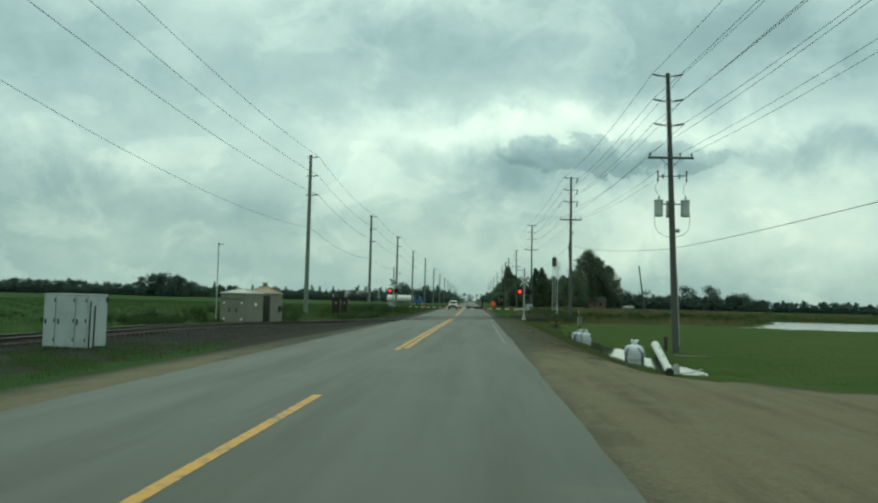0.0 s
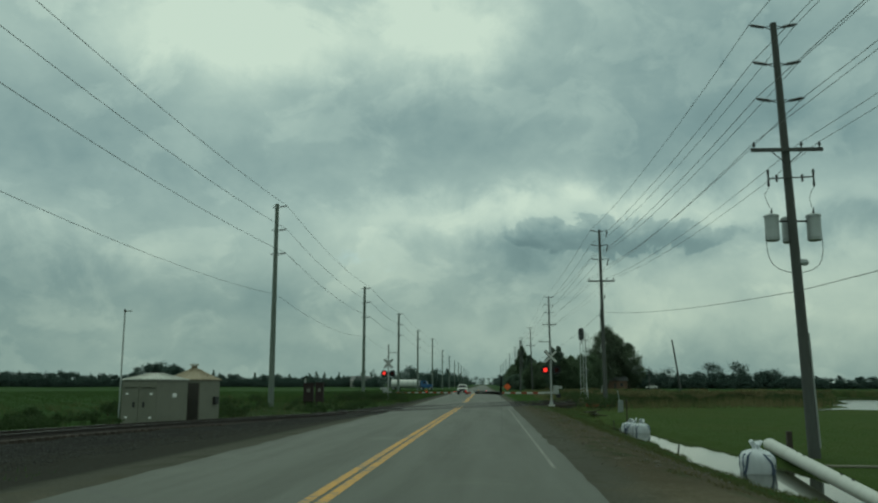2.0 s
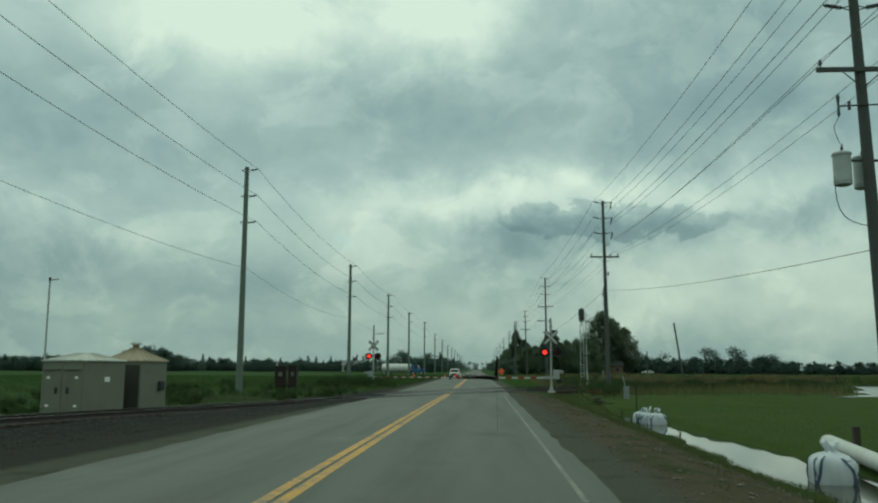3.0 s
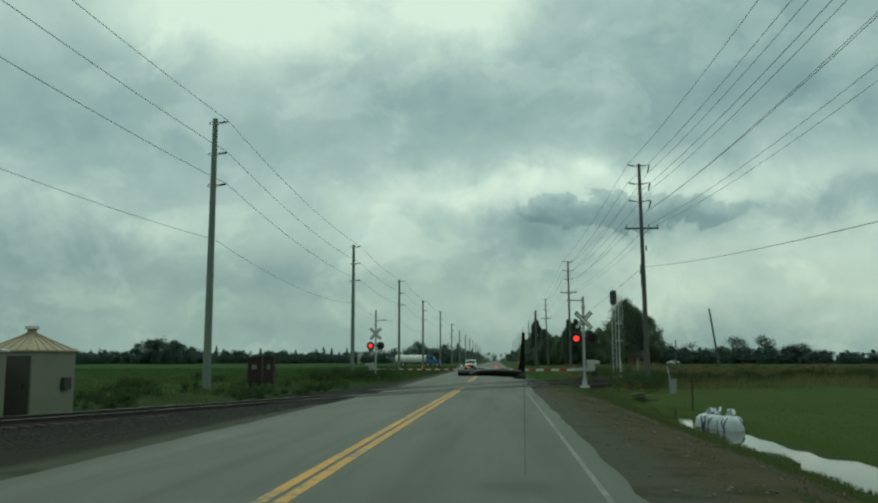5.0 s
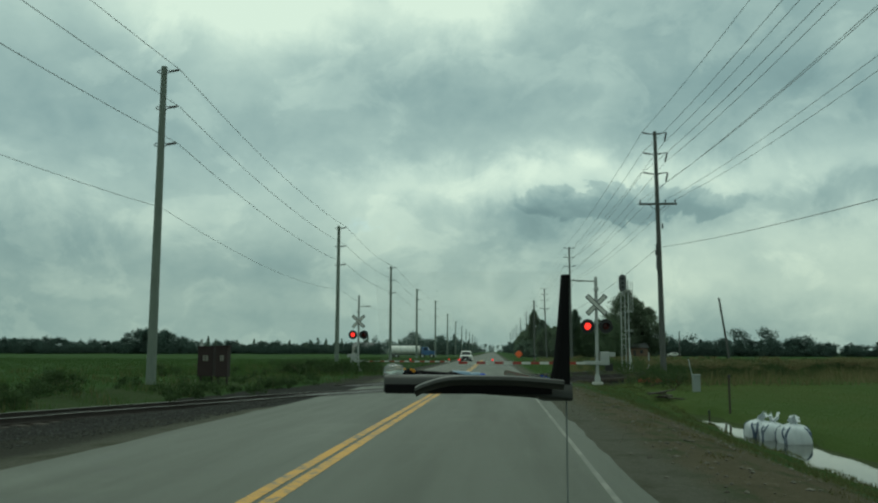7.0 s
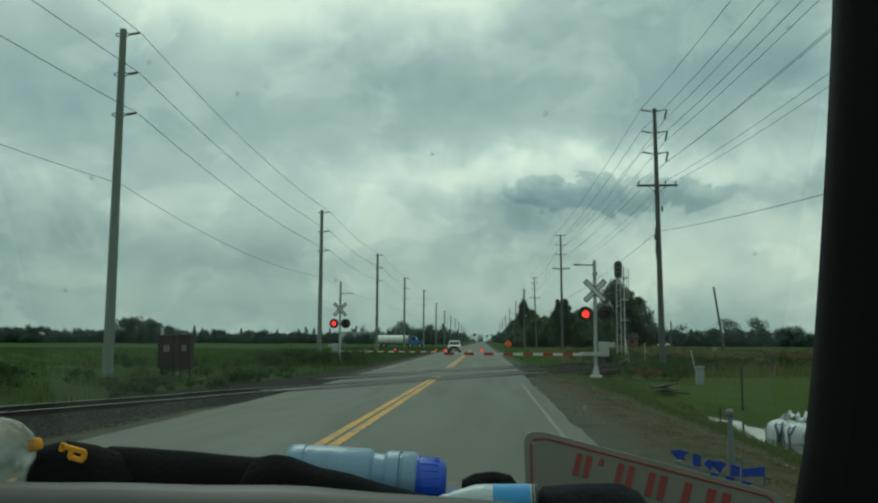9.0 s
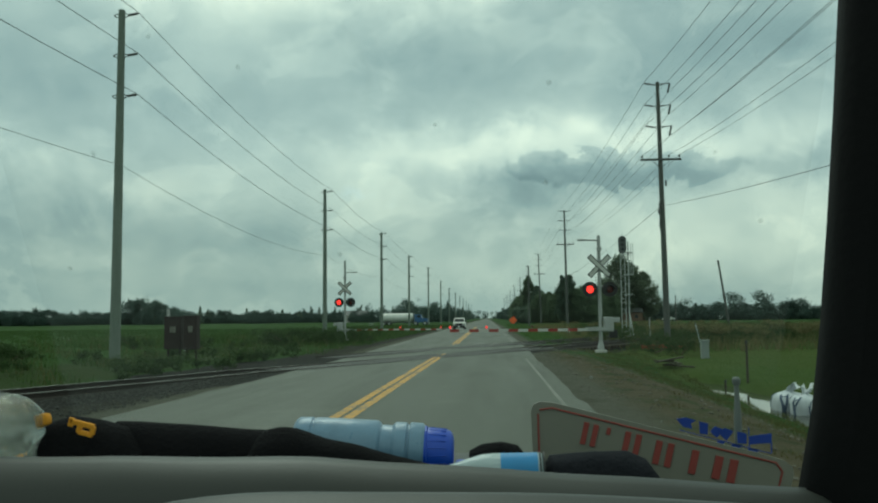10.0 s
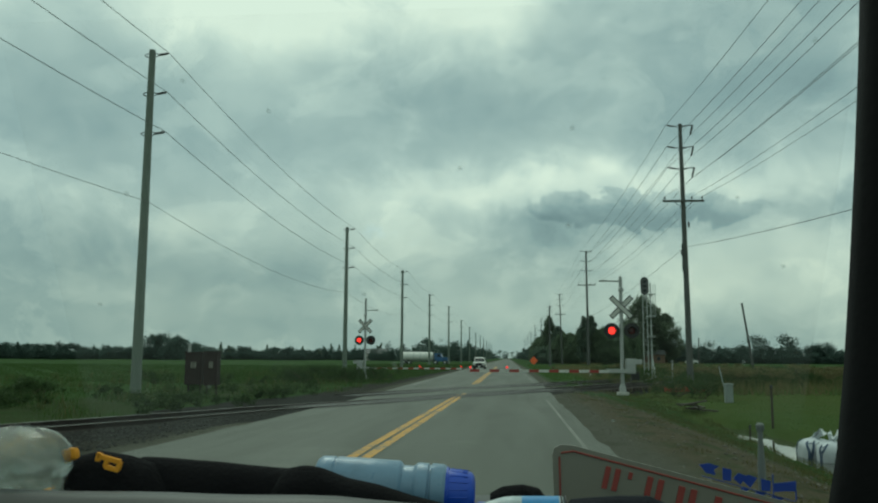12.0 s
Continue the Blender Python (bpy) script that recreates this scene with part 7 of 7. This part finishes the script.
def make_cap():
    t = soft_heap("baseball_cap", [(1.945, 1.535), (1.952, 1.560), (1.98, 1.567), (2.01, 1.563), (2.04, 1.555), (2.06, 1.535)], 0.035, 1.488, 4, M_CLOTH, "black baseball cap with a gold emblem", "cap", 47.40, 0.002)
    # plain gold block shapes: a foot, a stem and a square bowl, slanting with the cloth
    lean_ = (0, 14, 0)
    def patch(name, x, z, w, h):
        part(name, box(B(), (0.004 + 0.70 * x, -0.036, 0.0215 + 0.70 * z), (0.70 * w, 0.004, 0.70 * h), 0.0008, lean_), M_GOLD, t, "gold stitched emblem")
    patch("emblem_stem", 0.003, 0.0765, 0.036, 0.0072)
    patch("emblem_foot", -0.0130, 0.0790, 0.007, 0.0125)
    patch("emblem_bowl", 0.008, 0.0630, 0.021, 0.0066)
    patch("emblem_side", 0.0185, 0.0670, 0.0068, 0.0125)
    patch("emblem_side", -0.0005, 0.0705, 0.0068, 0.0125)
    part("side_tag", box(B(), (1.964 - 2.0025, -0.030, 0.078), (0.017, 0.012, 0.013), 0.005, (0, -12, 0)), M_GOLD, t, "gold stitched tag")


make_cap()


def make_plastic_wrap():
    rng = np.random.default_rng(12)
    w = thing("clear_plastic_cup", (1.916, 47.36, 1.488), "crumpled clear plastic cup on the dashboard", "cup")
    secs = []
    ph = rng.uniform(0, 6, 5)
    for f, r in ((0.0, 0.034), (0.08, 0.041), (0.2, 0.046), (0.32, 0.048), (0.44, 0.050), (0.50, 0.049), (0.60, 0.051), (0.70, 0.052), (0.80, 0.049), (0.88, 0.043), (0.94, 0.034), (0.98, 0.02), (1.0, 0.006)):
        ring = []
        for k in range(26):
            a = 2 * math.pi * k / 26
            d = 1 + 0.05 * math.sin(3 * a + ph[0] + 6 * f) + 0.05 * math.sin(7 * a + ph[1] + 11 * f) + 0.03 * math.sin(12 * a + ph[2] + 19 * f) + 0.03 * rng.uniform(-1, 1)
            ring.append((r * d * math.cos(a), r * d * math.sin(a) * 0.8, 0.106 * f + 0.002 * math.sin(5 * a + ph[3])))
        secs.append(ring)
    part("cup_wall", loft(B(), secs), M_GLASS, w, smooth=True)
    part("straw", rod(B(), (0.010, -0.01, 0.012), (0.034, -0.006, 0.045), 0.003, seg=8), M_GOLD, w)


make_plastic_wrap()


def make_plate_sign():
    s = thing("metal_sign", (2.62, 47.63, 1.44), "slanted dull white metal sign with a red border", "sign")
    def q(x, z):
        return (x - 2.62, z - 1.44)
    outline = [q(2.466, 1.438), q(2.463, 1.545), q(2.466, 1.553), q(2.474, 1.557), q(2.49, 1.556), q(2.74, 1.494), q(2.775, 1.484), q(2.785, 1.476), q(2.786, 1.466), q(2.778, 1.440)]
    part("plate", prism(B(), outline, "y", -0.002, 0.002), M_PLATE, s)
    def bar(a, b, r, name, parent):
        return part(name, rod(B(), (q(*a)[0], -0.0025, q(*a)[1]), (q(*b)[0], -0.0025, q(*b)[1]), r, seg=6), M_REDINK, parent)
    for a, b in (((2.473, 1.442), (2.472, 1.542)), ((2.474, 1.547), (2.49, 1.549)), ((2.49, 1.549), (2.765, 1.481)), ((2.765, 1.481), (2.772, 1.470)), ((2.772, 1.470), (2.765, 1.445))):
        bar(a, b, 0.0012, "border_line", s)
    # unreadable lettering as plain bars
    for x, z, w, h in ((2.536, 1.516, 0.020, 0.028), (2.560, 1.520, 0.005, 0.009), (2.588, 1.503, 0.022, 0.030), (2.627, 1.492, 0.024, 0.030), (2.664, 1.482, 0.009, 0.030), (2.702, 1.473, 0.030, 0.029)):
        for e in (-0.3, 0.3) if w > 0.01 else (0,):
            part("lettering_bar", box(B(), (x - 2.62 + e * w, -0.003, z - 1.44 - 0.25 * e * w), (w * 0.34 if e else w, 0.002, h), 0.0006, (0, 14, 0)), M_REDINK, s)
    return s


make_plate_sign()


def make_sticker():
    s = thing("window_sticker", (2.715, 47.662, 1.44), "torn blue sticker strips on the windscreen", "sticker")
    def flat(name, outline):
        part(name, prism(B(), [(x - 2.715, z - 1.44) for x, z in outline], "y", -0.0004, 0.0004), M_BLUEINK, s)
    flat("arrow", [(2.652, 1.531), (2.664, 1.533), (2.677, 1.529), (2.670, 1.525), (2.672, 1.518), (2.660, 1.521)])
    for x, z, w, h in ((2.6865, 1.5195, 0.011, 0.017), (2.7345, 1.507, 0.012, 0.016)):
        flat("patch", [(x - w / 2, z - h / 2 + 0.001), (x - w / 2, z + h / 2), (x + w / 2, z + h / 2 - 0.003), (x + w / 2 - 0.001, z - h / 2)])
    for x, z, r in ((2.7025, 1.515, 0.0085), (2.7145, 1.5125, 0.0095)):
        flat("diamond", [(x - r, z), (x - 0.2 * r, z + 0.75 * r), (x + r, z + 0.3 * r), (x, z - r)])
    flat("flag", [(2.744, 1.4985), (2.744, 1.509), (2.7715, 1.5125), (2.771, 1.500), (2.756, 1.4995)])
    flat("flag_pole", [(2.7425, 1.494), (2.7425, 1.520), (2.7437, 1.520), (2.7437, 1.494)])
    flat("flag_edge", [(2.770, 1.488), (2.770, 1.502), (2.7715, 1.502), (2.7715, 1.488)])
    for x, z, r in ((2.707, 1.5005, 0.006), (2.7265, 1.496, 0.0075), (2.747, 1.490, 0.0085)):
        flat("scrap", [(x - r, z - 0.001), (x - 0.5 * r, z + 0.5 * r), (x + r, z + 0.2 * r), (x + 0.3 * r, z - 0.55 * r)])
    flat("underline", [(2.655, 1.5165), (2.655, 1.5175), (2.770, 1.4875), (2.770, 1.4865)])
    return s


make_sticker()
